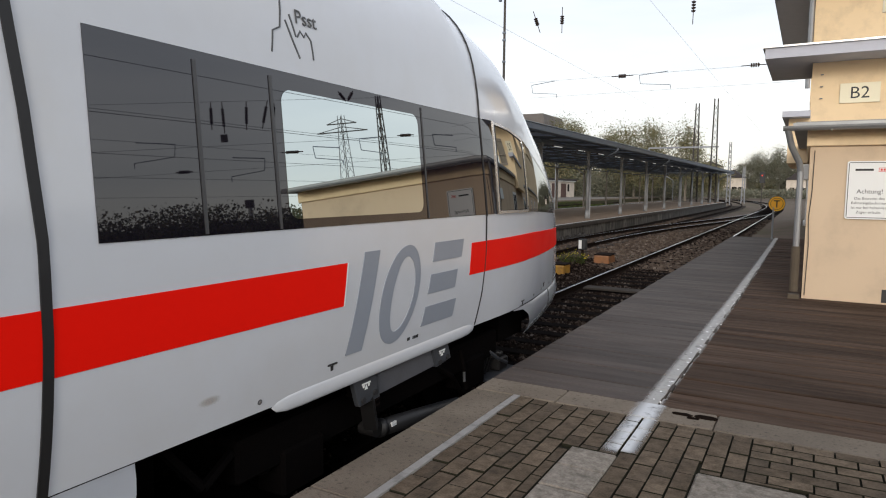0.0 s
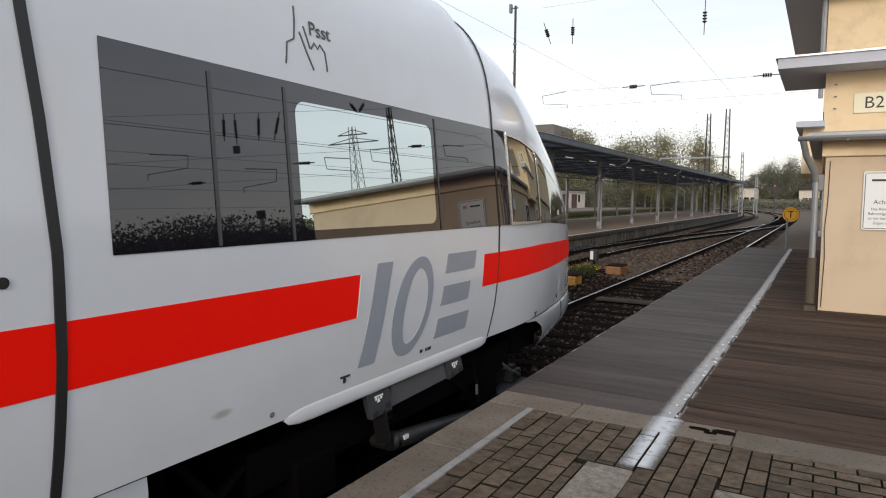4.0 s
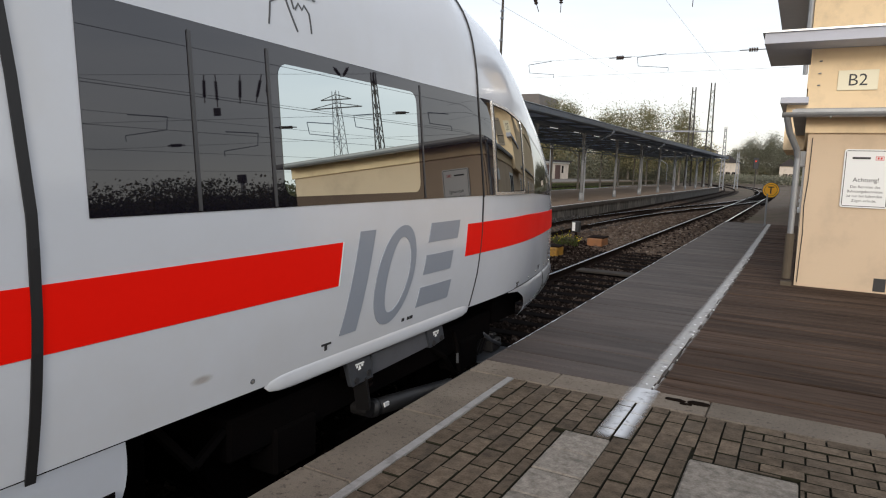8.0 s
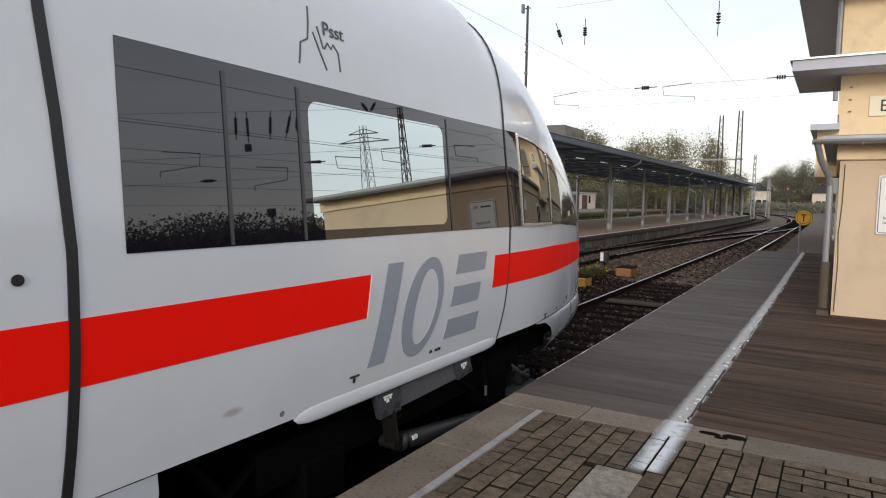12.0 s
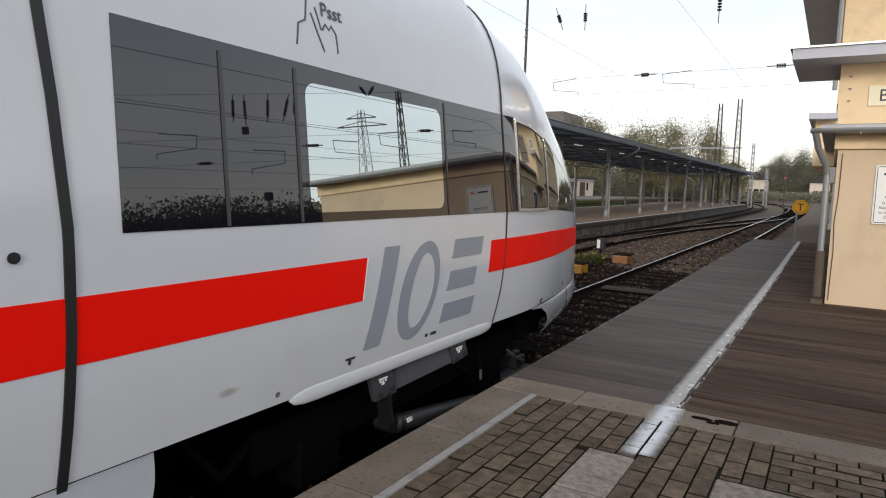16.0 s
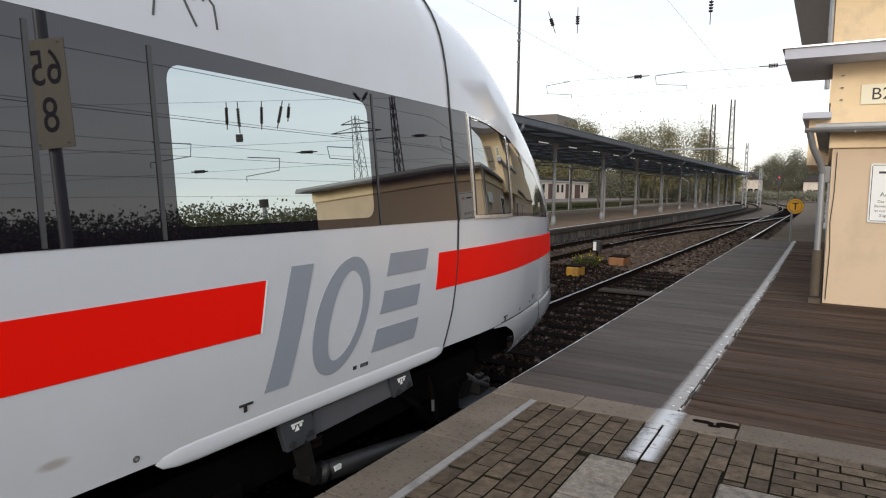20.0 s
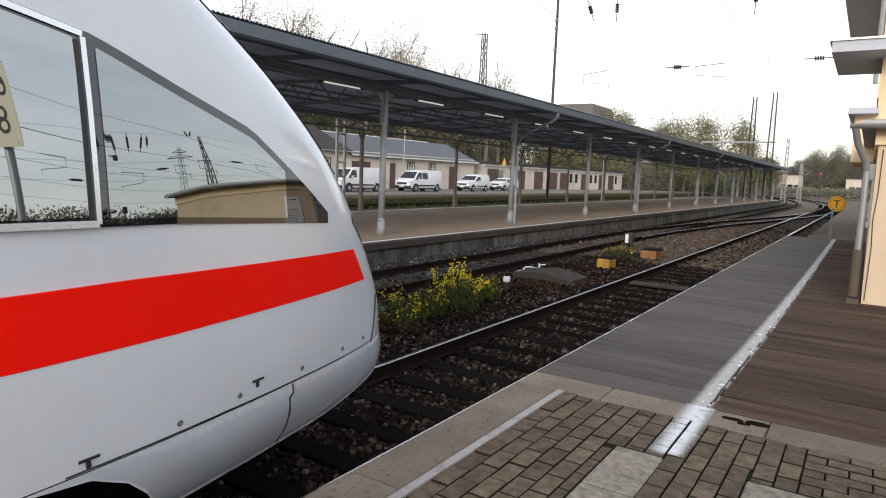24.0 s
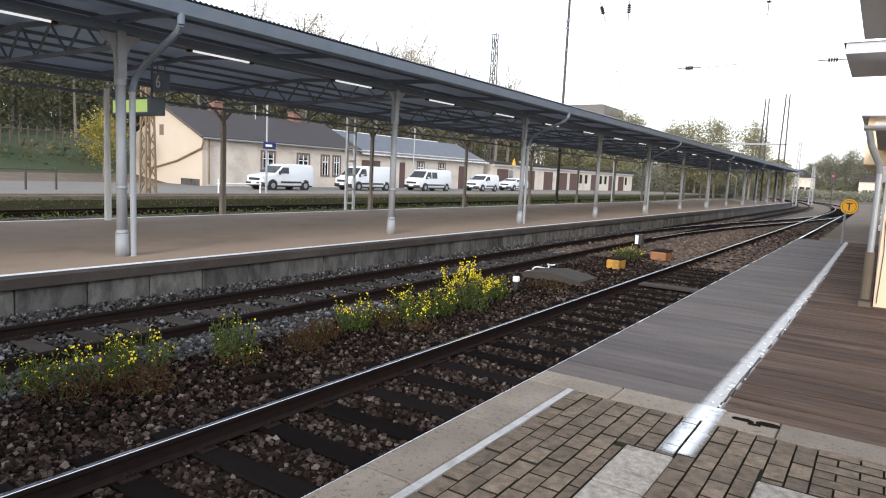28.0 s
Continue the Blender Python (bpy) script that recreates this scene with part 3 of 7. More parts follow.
def make_building():
    b = thing("signal_building", "ochre plastered railway building with grey hipped roofs and an upper storey", "building", (BX, BY, 0), BROT)
    L, W, U = 46.0, 4.8, 3.3
    # low annex with a ledge; the taller block stands back behind it
    part("wall_lower", boxes((0, W, 0, L, -0.3, 2.26)), M_PLASTERGREY, b, "grimy beige plaster")
    part("band", boxes((-0.05, W + 0.05, -0.05, L, 2.262, 2.50), bevel=0.01), M_PLASTER, b)
    bm = bmesh.new()
    prism(bm, [(-0.22, 2.502), (W + 0.3, 2.502), (W + 0.3, 2.56), (-0.22, 2.56)], -0.3, L, "y")
    part("cornice", bm, M_ROOFGREY, b, "grey sheet-metal ledge")
    part("ledge_flashing", boxes((-0.235, W + 0.2, -0.315, -0.3, 2.53, 2.585), (-0.235, -0.221, -0.3, L, 2.53, 2.585)), M_ZINC, b)
    bm = bmesh.new()
    for k in range(7):
        a0, a1 = math.pi + k * math.pi / 7, math.pi + (k + 1) * math.pi / 7
        v = [bm.verts.new((x, -0.30 + 0.065 * math.cos(a) - 0.065, 2.535 + 0.065 * math.sin(a))) for a in (a0, a1) for x in (-0.36, W)]
        bm.faces.new((v[0], v[1], v[3], v[2]))
    bmesh.ops.remove_doubles(bm, verts=bm.verts[:], dist=0.0005)
    bmesh.ops.solidify(bm, geom=bm.faces[:], thickness=0.004)
    g = part("gutter", bm, M_ZINC, b, "half-round zinc gutter")
    for x in (0.25, 1.05, 1.9, 2.9):
        bm = bmesh.new()
        bar(bm, (x, -0.44, 2.47), (x, -0.29, 2.46), 0.02, 0.012)
        part("gutter_bracket", bm, M_ZINC, g)
    bm = bmesh.new()
    tube(bm, [(-0.30, -0.36, 2.5), (-0.24, -0.24, 2.25), (-0.13, -0.1, 2.02), (-0.11, -0.06, 1.9), (-0.11, -0.06, 0.75)], 0.045, 10)
    part("downpipe", bm, M_ZINC, b, "grey zinc downpipe")
    bm = bmesh.new()
    rod(bm, (-0.11, -0.06, 0.78), (-0.11, -0.06, 0.1), 0.062, n=10)
    box(bm, -0.18, -0.03, -0.14, -0.005, -0.3, 0.06)
    part("standpipe", bm, M_PIPEBROWN, b, "brown cast-iron standpipe")
    bm = bmesh.new()
    tube(bm, [(0.06, -0.015, 2.2), (0.055, -0.02, 1.6), (0.03, -0.02, 1.2), (0.05, -0.02, 0.8), (0.035, -0.02, 0.05)], 0.006, 6)
    part("cable", bm, M_BLACK, b)
    part("flat_roof", boxes((-0.2, W + 0.29, -0.28, L, 2.561, 2.60)), M_ROOFGREY, b, "grey sheet-metal flat roof")
    part("meter_box", boxes((-0.13, -0.001, 0.45, 1.0, 1.78, 2.02), bevel=0.01), M_SIGN, b, "small white box on the side wall")
    part("upper_wall", boxes((-0.1, U, 11.068, L, 2.60, 5.32)), M_PLASTER, b)
    # wide eaves of the taller block
    e0, e1, LE = -1.238, U + 0.35, 14.067
    za, zb = 5.32, 5.62
    ya = 9.83
    part("soffit", boxes((e0, e1, ya, LE, za + 0.002, za + 0.06)), M_SOFFIT, b)
    part("fascia", boxes((e0 - 0.05, e0, ya - 0.05, LE, za, zb), (e0, e1, ya - 0.05, ya, za, zb)), M_SOFFIT, b, "grey painted fascia board")
    part("roof_edge", boxes((e0 - 0.1, e1, ya - 0.12, ya - 0.05, zb - 0.01, zb + 0.035), (e0 - 0.12, e0 - 0.05, ya - 0.05, LE, zb - 0.01, zb + 0.035)), M_CHROME, b, "bright metal drip edge")
    bm = bmesh.new()
    zr = 6.495
    v = [bm.verts.new(p) for p in ((e0 - 0.06, ya - 0.09, zb + 0.01), (e1, ya - 0.09, zb + 0.01), (e1, LE, zb + 0.01), (e0 - 0.06, LE, zb + 0.01), (1.1, LE, zr), (1.8, LE, zr), (1.8, L, zr), (1.1, L, zr), (-0.1, LE, za), (-0.1, L, za), (U, LE, za), (U, L, za))]
    for q in ((0, 1, 5, 4), (0, 4, 3), (4, 5, 6, 7), (1, 2, 5), (8, 4, 7, 9), (5, 10, 11, 6)):
        bm.faces.new([v[i] for i in q])
    part("lower_roof", bm, M_ROOFGREY, b)
    # top storey behind, with its own eaves
    part("tower_wall", boxes((-0.2, 3.8, 22.893, 43.142, 5.582, 10.782)), M_PLASTER, b)
    part("tower_soffit", boxes((-1.9, 5.2, 21.267, 44.768, 10.785, 10.857)), M_SOFFIT, b)
    part("tower_fascia", boxes((-1.963, -1.9, 21.217, 44.768, 10.782, 11.183), (-1.9, 5.2, 21.217, 21.267, 10.782, 11.183)), M_SOFFIT, b)
    bm = bmesh.new()
    v = [bm.verts.new(p) for p in ((-2.037, 21.13, 11.195), (5.4, 21.13, 11.195), (5.4, 44.893, 11.195), (-2.037, 44.893, 11.195), (1.4, 25.017, 12.782), (2.0, 25.017, 12.782), (2.0, 40.892, 12.782), (1.4, 40.892, 12.782))]
    for q in ((0, 1, 5, 4), (0, 4, 7, 3), (4, 5, 6, 7), (1, 2, 6, 5), (2, 3, 7, 6)):
        bm.faces.new([v[i] for i in q])
    part("tower_roof", bm, M_ROOFGREY, b)
    bm = bmesh.new()
    rod(bm, (-0.325, 22.705, 10.883), (-0.325, 22.705, 6.182), 0.1, n=8)
    part("tower_downpipe", bm, M_ZINC, b)
    # window in the front of the taller block
    y = 11.068
    w = part("window_frame", boxes((2.125, 2.237, y - 0.06, y + 0.04, 3.62, 4.758), (3.0, 3.113, y - 0.06, y + 0.04, 3.62, 4.758), (2.237, 3.0, y - 0.06, y + 0.04, 4.645, 4.758), (2.237, 3.0, y - 0.06, y + 0.04, 3.62, 3.72)), M_POLEBROWN, b)
    part("pane", boxes((2.237, 3.0, y - 0.015, y + 0.025, 3.72, 4.645)), M_DARKGLASS, w)
    bm = bmesh.new()
    bar(bm, (2.0, y - 0.12, 4.057), (3.2, y - 0.12, 4.057), 0.038)
    part("rail_bar", bm, M_POLEBROWN, w)
    part("vent", boxes((1.0, 1.15, -0.006, 0.01, 0.02, 0.21)), M_BLACK, b, "dark cellar opening")
    for k in range(3):
        bm = bmesh.new()
        rod(bm, (0.125, y - 0.04, 4.282 + 0.34 * k), (0.19, y - 0.075, 4.282 + 0.34 * k), 0.016, n=6)
        part("hook", bm, M_POLEDARK, b)
    # a porch-like projection further along, facing the track
    part("bay_wall", boxes((-0.45, -0.052, 4.9, 9.0, 2.2, 3.15)), M_PLASTER, b)
    part("bay_roof", boxes((-0.57, -0.052, 4.5, 9.4, 3.15, 3.27)), M_SOFFIT, b)
    for k in range(6):
        y = 3.5 + 6.0 * k
        f = part("side_window_frame", boxes((-0.035, 0.02, y, y + 0.07, 0.95, 2.05), (-0.035, 0.02, y + 1.13, y + 1.2, 0.95, 2.05), (-0.035, 0.02, y + 0.07, y + 1.13, 1.98, 2.05), (-0.06, 0.02, y + 0.07, y + 1.13, 0.92, 0.99), (-0.03, 0.02, y + 0.57, y + 0.63, 0.99, 1.98)), M_SIGN, b)
        part("pane", boxes((-0.012, 0.01, y + 0.07, y + 0.57, 0.99, 1.98), (-0.012, 0.01, y + 0.63, y + 1.13, 0.99, 1.98)), M_DARKGLASS, f)
    return b


make_building()


def wall_pose(u, v, out):
    """A pose on the front wall of the building: u along it, v up, facing the boards."""
    return pose(BX, BY, 0, 0, 0, BROT) @ Matrix.Translation((u, -out, v)) @ pose(0, 0, 0, 90, 0, 0)


def make_wall_signs():
    s = thing("name_board", "cream board with black characters on the plaster", "sign")
    s.matrix_basis = wall_pose(1.11, 4.4, -11.043)
    part("plate", boxes((-0.49, 0.49, -0.28, 0.28, -0.02, 0.02), bevel=0.006), M_SIGNCREAM, s)
    writing("lettering", "B2", 0.47, pose(0, -0.01, 0.021), M_BLACK, s, 0.003)
    s = thing("warning_sign", "white enamel warning notice with black frame and text", "sign")
    s.matrix_basis = wall_pose(0.77, 1.625, 0.02)
    bm = bmesh.new()
    hw_, hh, r = 0.29, 0.415, 0.03
    ring = [(sx * (hw_ - r) + r * math.cos(a), sy * (hh - r) + r * math.sin(a)) for sx, sy, a0 in ((1, 1, 0), (-1, 1, 90), (-1, -1, 180), (1, -1, 270)) for a in (radians(a0), radians(a0 + 30), radians(a0 + 60), radians(a0 + 90))]
    prism(bm, ring, -0.012, 0.008, "z")
    part("plate", bm, M_SIGN, s)
    t = 0.009
    part("border", boxes((-0.272, -0.272 + t, -0.385, 0.385, 0.008, 0.0095), (0.272 - t, 0.272, -0.385, 0.385, 0.008, 0.0095), (-0.26, 0.26, 0.388, 0.388 + t, 0.008, 0.0095), (-0.26, 0.26, -0.388 - t, -0.388, 0.008, 0.0095)), M_BLACK, s)
    writing("lettering", "Achtung!", 0.088, pose(0, -0.02, 0.0085), M_BLACK, s, 0.001)
    for k, line in enumerate(("Das Betreten des", "Bahnsteigabschnittes", "ist nur bei haltenden", "Z\u00fcgen erlaubt.")):
        writing("lettering", line, 0.052, pose(0, -0.118 - 0.066 * k, 0.0085), M_BLACK, s, 0.001)
    part("owner_bar", boxes((-0.19, 0.03, 0.275, 0.305, 0.008, 0.0095)), M_BLACK, s)
    red = plain("sign_red", (0.6, 0.03, 0.02), 0.4)
    part("emblem", boxes((0.09, 0.19, 0.262, 0.268, 0.008, 0.0095), (0.09, 0.19, 0.312, 0.318, 0.008, 0.0095), (0.09, 0.097, 0.268, 0.312, 0.008, 0.0095), (0.183, 0.19, 0.268, 0.312, 0.008, 0.0095), (0.11, 0.135, 0.275, 0.305, 0.008, 0.0095), (0.145, 0.17, 0.275, 0.305, 0.008, 0.0095)), red, s)


make_wall_signs()


def make_round_sign():
    s = thing("round_sign", "round orange signal board with a black mark on a grey post", "sign", (-0.86, 23.87, 0))
    bm = bmesh.new()
    rod(bm, (-0.09, 0, 0), (-0.09, 0, 1.05), 0.028, n=8)
    part("post", bm, M_POLE, s)
    bm = bmesh.new()
    rod(bm, (0, 0.015, 1.17), (0, -0.015, 1.17), 0.25, n=32)
    part("rim", bm, M_BLACK, s)
    bm = bmesh.new()
    rod(bm, (0, -0.0155, 1.17), (0, -0.019, 1.17), 0.238, n=32)
    d = part("disc", bm, M_ORANGE, s)
    bm = bmesh.new()
    for k in range(32):
        a, b = k * math.tau / 32, (k + 1) * math.tau / 32
        q = [bm.verts.new((r * math.cos(t), -0.0205, 1.17 + r * math.sin(t))) for r in (0.192, 0.180) for t in (a, b)]
        bm.faces.new((q[0], q[1], q[3], q[2]))
    part("ring_mark", bm, M_BLACK, d)
    part("bar_mark", boxes((-0.019, 0.019, -0.0215, -0.019, 1.05, 1.285), (-0.09, 0.09, -0.0215, -0.019, 1.25, 1.285)), M_BLACK, d)


make_round_sign()


# ---- far platform canopy ----
PX, PB, PY0, PSP, NBAY = -11.0, -18.2, 6.21, 7.535, 12


def make_canopy():
    c = thing("platform_canopy", "long steel platform canopy with a dark underside on slim grey columns", "canopy")
    y0, y1 = PY0 - 3 * PSP - 3, PY0 + NBAY * PSP + 3
    ex, ez, mx, mz, bx = -9.45, 4.06, -14.6, 4.34, -19.75
    bm = bmesh.new()
    prism(bm, [(ex, ez), (mx, mz), (bx, ez), (bx, ez - 0.05), (mx, mz - 0.05), (ex, ez - 0.05)], y0, y1, "y")
    part("roof_deck", bm, M_CANOPY, c, "boarded underside, tinted pale blue for haze")
    bm = bmesh.new()
    # corrugated sheet on top
    n = int((y1 - y0) / 0.05)
    rows = []
    for k in range(n + 1):
        y = y0 + k * (y1 - y0) / n
        h = 0.015 * (1 if k % 2 else -1) + 0.025
        rows.append([bm.verts.new((x, y, z + h)) for x, z in ((ex + 0.18, ez + 0.045), (mx, mz), (bx - 0.1, ez - 0.005))])
    for a, b in zip(rows, rows[1:]):
        for j in range(2):
            bm.faces.new((a[j], b[j], b[j + 1], a[j + 1]))
    part("corrugated_sheet", bm, M_CANOPYTOP, c, "grey corrugated roof sheet")
    bm = bmesh.new()
    prism(bm, [(ex + 0.002, ez + 0.03), (ex + 0.002, ez - 0.17), (ex + 0.05, ez - 0.215), (ex + 0.12, ez - 0.17), (ex + 0.16, ez + 0.03)], y0, y1, "y")
    part("gutter", bm, M_GUTTER, c, "slate-blue painted gutter")
    # beams along the rows of columns, purlins between
    for x in (PX, PB):
        part("beam", boxes((x - 0.07, x + 0.07, y0, y1, 3.72, 3.86)), M_POLEDARK, c)
    for x in (-10.2, -11.9, -12.8, -13.7, -15.5, -16.4, -17.3, -19.0):
        z = ez - 0.05 + (mz - ez) * (1 - abs(x - mx) / (mx - bx))
        part("purlin", boxes((x - 0.03, x + 0.03, y0, y1, z - 0.07, z)), M_POLEDARK, c)
    for j in range(-3, NBAY + 1):
        for q in (0.0, 0.5):
            y = PY0 + (j + q) * PSP
            bm = bmesh.new()
            bar(bm, (ex - 0.05, y, ez - 0.16), (mx, y, mz - 0.19), 0.09)
            bar(bm, (mx, y, mz - 0.19), (bx + 0.05, y, ez - 0.16), 0.09)
            part("rafter", bm, M_POLEDARK, c)
    # lattice girders along the rear columns and across every bay
    bm = bmesh.new()
    for x in (PB,):
        bar(bm, (x, y0, 3.35), (x, y1, 3.35), 0.07)
        k, y = 0, y0
        while y < min(y1, 70):
            bar(bm, (x, y, 3.35 if k % 2 else 3.72), (x, y + 0.75, 3.72 if k % 2 else 3.35), 0.035)
            y += 0.75
            k += 1
    part("girder", bm, M_POLEDARK, c, "lattice girder")
    for j in range(-3, NBAY + 1):
        bm = bmesh.new()
        y = PY0 + j * PSP
        bar(bm, (PX, y, 3.5), (PB, y, 3.5), 0.07)
        bar(bm, (ex - 0.2, y, ez - 0.1), (PX, y, 3.88), 0.05)
        bar(bm, (bx + 0.2, y, ez - 0.12), (PB, y, 3.62), 0.06)
        k = 12
        for i in range(k):
            x0, x1 = PX + (PB - PX) * i / k, PX + (PB - PX) * (i + 1) / k
            zt = lambda x: ez - 0.2 + (mz - ez) * (1 - abs(x - mx) / (mx - bx))
            a, b = ((x0, y, 3.5), (x1, y, zt(x1))) if i % 2 else ((x0, y, zt(x0)), (x1, y, 3.5))
            bar(bm, a, b, 0.035)
        part("cross_truss", bm, M_POLEDARK, c)
    # columns
    bm = bmesh.new()
    rod(bm, (0, 0, 0), (0, 0, 0.40), 0.118, 0.11, n=14)
    rod(bm, (0, 0, 0.40), (0, 0, 0.47), 0.11, 0.09, n=14)
    rod(bm, (0, 0, 0.47), (0, 0, 3.0), 0.088, 0.08, n=14)
    rod(bm, (0, 0, 1.18), (0, 0, 1.24), 0.097, n=14)
    rod(bm, (0, 0, 2.95), (0, 0, 3.05), 0.1, n=14)
    box(bm, -0.075, 0.075, -0.075, 0.075, 3.05, 3.85)
    for s in (-1, 1):
        prism(bm, [(s * 0.08, 3.15), (s * 0.11, 3.45), (s * 0.18, 3.62), (s * 0.34, 3.74), (s * 0.34, 3.8), (s * 0.08, 3.8)], -0.03, 0.03, "x")
    col = mesh_of("column", bm, M_POLE)
    for p in col.polygons:
        p.use_smooth = len(p.vertices) == 4 and abs(p.normal.z) < 0.3 and p.center.z < 3.0
    bm = bmesh.new()
    box(bm, -0.08, 0.08, -0.08, 0.08, 0, 0.7)
    box(bm, -0.06, 0.06, -0.06, 0.06, 0.7, 3.4)
    for s in (-1, 1):
        prism(bm, [(s * 0.06, 3.05), (s * 0.34, 3.38), (s * 0.34, 3.46), (s * 0.06, 3.2)], -0.025, 0.025, "x")
    col2 = mesh_of("rear_column", bm, M_POLEBROWN)
    for j in range(-3, NBAY + 1):
        y = PY0 + j * PSP
        share("column", col, c, pose(PX, y, P2Z))
        share("rear_column", col2, c, pose(PB, y, P2Z))
    # downpipes on every second column
    bm = bmesh.new()
    tube(bm, [(ex + 0.08, 0.06, ez - 0.15), (ex + 0.07, 0.07, ez - 0.32), (-9.5, 0.1, ez - 0.42), (-10.5, 0.17, 3.22), (-10.82, 0.16, 2.98), (-10.9, 0.15, 2.75)], 0.058, 10)
    bend = mesh_of("downpipe_bend", bm, M_GUTTER)
    bm = bmesh.new()
    rod(bm, (-10.9, 0.15, 2.76), (-10.9, 0.15, P2Z), 0.052, n=10)
    for z in (0.95, 2.0, 2.7):
        rod(bm, (-10.9, 0.15, z), (-10.9, 0.15, z + 0.05), 0.062, n=10)
    dp = mesh_of("downpipe", bm, M_POLE)
    bm = bmesh.new()
    tube(bm, [(bx + 0.12, 0.15, ez - 0.12), (bx + 0.2, 0.15, ez - 0.3), (PB - 0.18, 0.15, 3.0), (PB - 0.1, 0.15, 2.8), (PB - 0.1, 0.15, P2Z)], 0.045, 8)
    rear = mesh_of("rear_downpipe", bm, M_POLE)
    for j in range(-2, NBAY + 1, 2):
        share("downpipe", dp, c, pose(0, PY0 + j * PSP, 0))
        share("downpipe_bend", bend, c, pose(0, PY0 + j * PSP, 0))
        share("rear_downpipe", rear, c, pose(0, PY0 + (j + 1) * PSP, 0))
    return c


make_canopy()

M_TUBE = glow("lamp_tube", (1.0, 0.97, 0.92), 0.5)


def make_canopy_lamps():
    lamp = thing("strip_light", "lit fluorescent strip light under the canopy", "ceiling lamp", (-11.9, 8.93, 3.86), group="canopy lights")
    part("housing", boxes((-0.07, 0.07, -0.8, 0.8, 0.0, 0.07), (-0.02, 0.02, -0.5, -0.46, 0.07, 0.2), (-0.02, 0.02, 0.46, 0.5, 0.07, 0.2), bevel=0.008), M_POLE, lamp)
    bm = bmesh.new()
    rod(bm, (0, -0.72, -0.025), (0, 0.72, -0.02), 0.02, n=8)
    part("tube", bm, M_TUBE, lamp, "glowing tube")
    for y in (-0.77, 0.77):
        part("end_cap", boxes((-0.05, 0.05, y - 0.05, y + 0.05, -0.05, -0.001), bevel=0.008), M_PIPEBROWN, lamp)
    part("conduit", boxes((-0.02, 0.02, -2.06, -0.801, 0.01, 0.045)), M_POLE, lamp)
    for k in list(range(-3, 0)) + list(range(1, 22)):
        copy_thing(lamp, pose(-11.9, 8.93 + k * 4.13, 3.86))


make_canopy_lamps()


# ---- foliage ----
def leaf_mat(name, cols):
    m = island(name, cols, 0.75)
    b = m.node_tree.nodes["Principled BSDF"]
    b.inputs["Specular IOR Level"].default_value = 0.2
    # thin blades let part of the light through
    n, l = m.node_tree.nodes, m.node_tree.links
    t = n.new("ShaderNodeBsdfTranslucent")
    mix = n.new("ShaderNodeMixShader")
    mix.inputs["Fac"].default_value = 0.35
    l.new(b.inputs["Base Color"].links[0].from_socket, t.inputs["Color"])
    l.new(b.outputs["BSDF"], mix.inputs[1])
    l.new(t.outputs["BSDF"], mix.inputs[2])
    l.new(mix.outputs["Shader"], n["Material Output"].inputs["Surface"])
    return m


# distant foliage: haze is painted in by lifting and greying the leaf tones
M_LEAF = leaf_mat("autumn_leaves", [(0.16, 0.175, 0.10), (0.26, 0.235, 0.135), (0.18, 0.20, 0.115), (0.33, 0.26, 0.15), (0.17, 0.185, 0.11)])
M_LEAFGREY = leaf_mat("haze_grey_leaves", [(0.17, 0.185, 0.14), (0.24, 0.235, 0.175), (0.20, 0.21, 0.155), (0.28, 0.245, 0.18)])
M_LEAFDARK = leaf_mat("dark_leaves", [(0.07, 0.085, 0.05), (0.12, 0.118, 0.07), (0.085, 0.105, 0.06), (0.18, 0.14, 0.075), (0.10, 0.10, 0.065)])
M_LEAFYELLOW = leaf_mat("yellow_leaves", [(0.26, 0.22, 0.05), (0.34, 0.28, 0.07), (0.14, 0.16, 0.05)])
# autumn tan made paler, the glare of the sky behind included in the colour
M_LEAFPALE = leaf_mat("glare_pale_autumn_leaves", [(0.32, 0.25, 0.155), (0.40, 0.32, 0.20), (0.24, 0.19, 0.115)])
M_HERB = leaf_mat("herb_leaves", [(0.05, 0.075, 0.02), (0.09, 0.12, 0.035), (0.065, 0.09, 0.025), (0.12, 0.13, 0.045)])
M_DRY = leaf_mat("dry_stalks", [(0.06, 0.033, 0.017), (0.10, 0.058, 0.03), (0.045, 0.025, 0.016), (0.085, 0.052, 0.025)])
M_PETAL = leaf_mat("yellow_petals", [(0.78, 0.58, 0.02), (0.85, 0.70, 0.05), (0.62, 0.5, 0.03)])
M_BARK = material("bark", (0.17, 0.15, 0.125), (0.24, 0.21, 0.175), rough=0.95, scale=5, fine=40)


def quads(points, size, rng, squash=0.7):
    """Loose leaf blades of a given size at many points, each turned its own way."""
    n = len(points)
    a = rng.normal(size=(n, 3))
    a /= np.linalg.norm(a, axis=1)[:, None]
    b = np.cross(a, rng.normal(size=(n, 3)))
    b /= np.linalg.norm(b, axis=1)[:, None]
    s = (size * rng.uniform(0.6, 1.3, n))[:, None]
    v = np.stack([points - a * s, points + b * s * squash, points + a * s, points - b * s * squash], 1).reshape(-1, 3)
    return v, np.arange(4 * n).reshape(-1, 4)


def raw_mesh(name, v, f, mat):
    me = bpy.data.meshes.new(name)
    me.from_pydata([tuple(p) for p in np.asarray(v, float).tolist()], [], np.asarray(f).tolist())
    me.materials.append(mat)
    return me


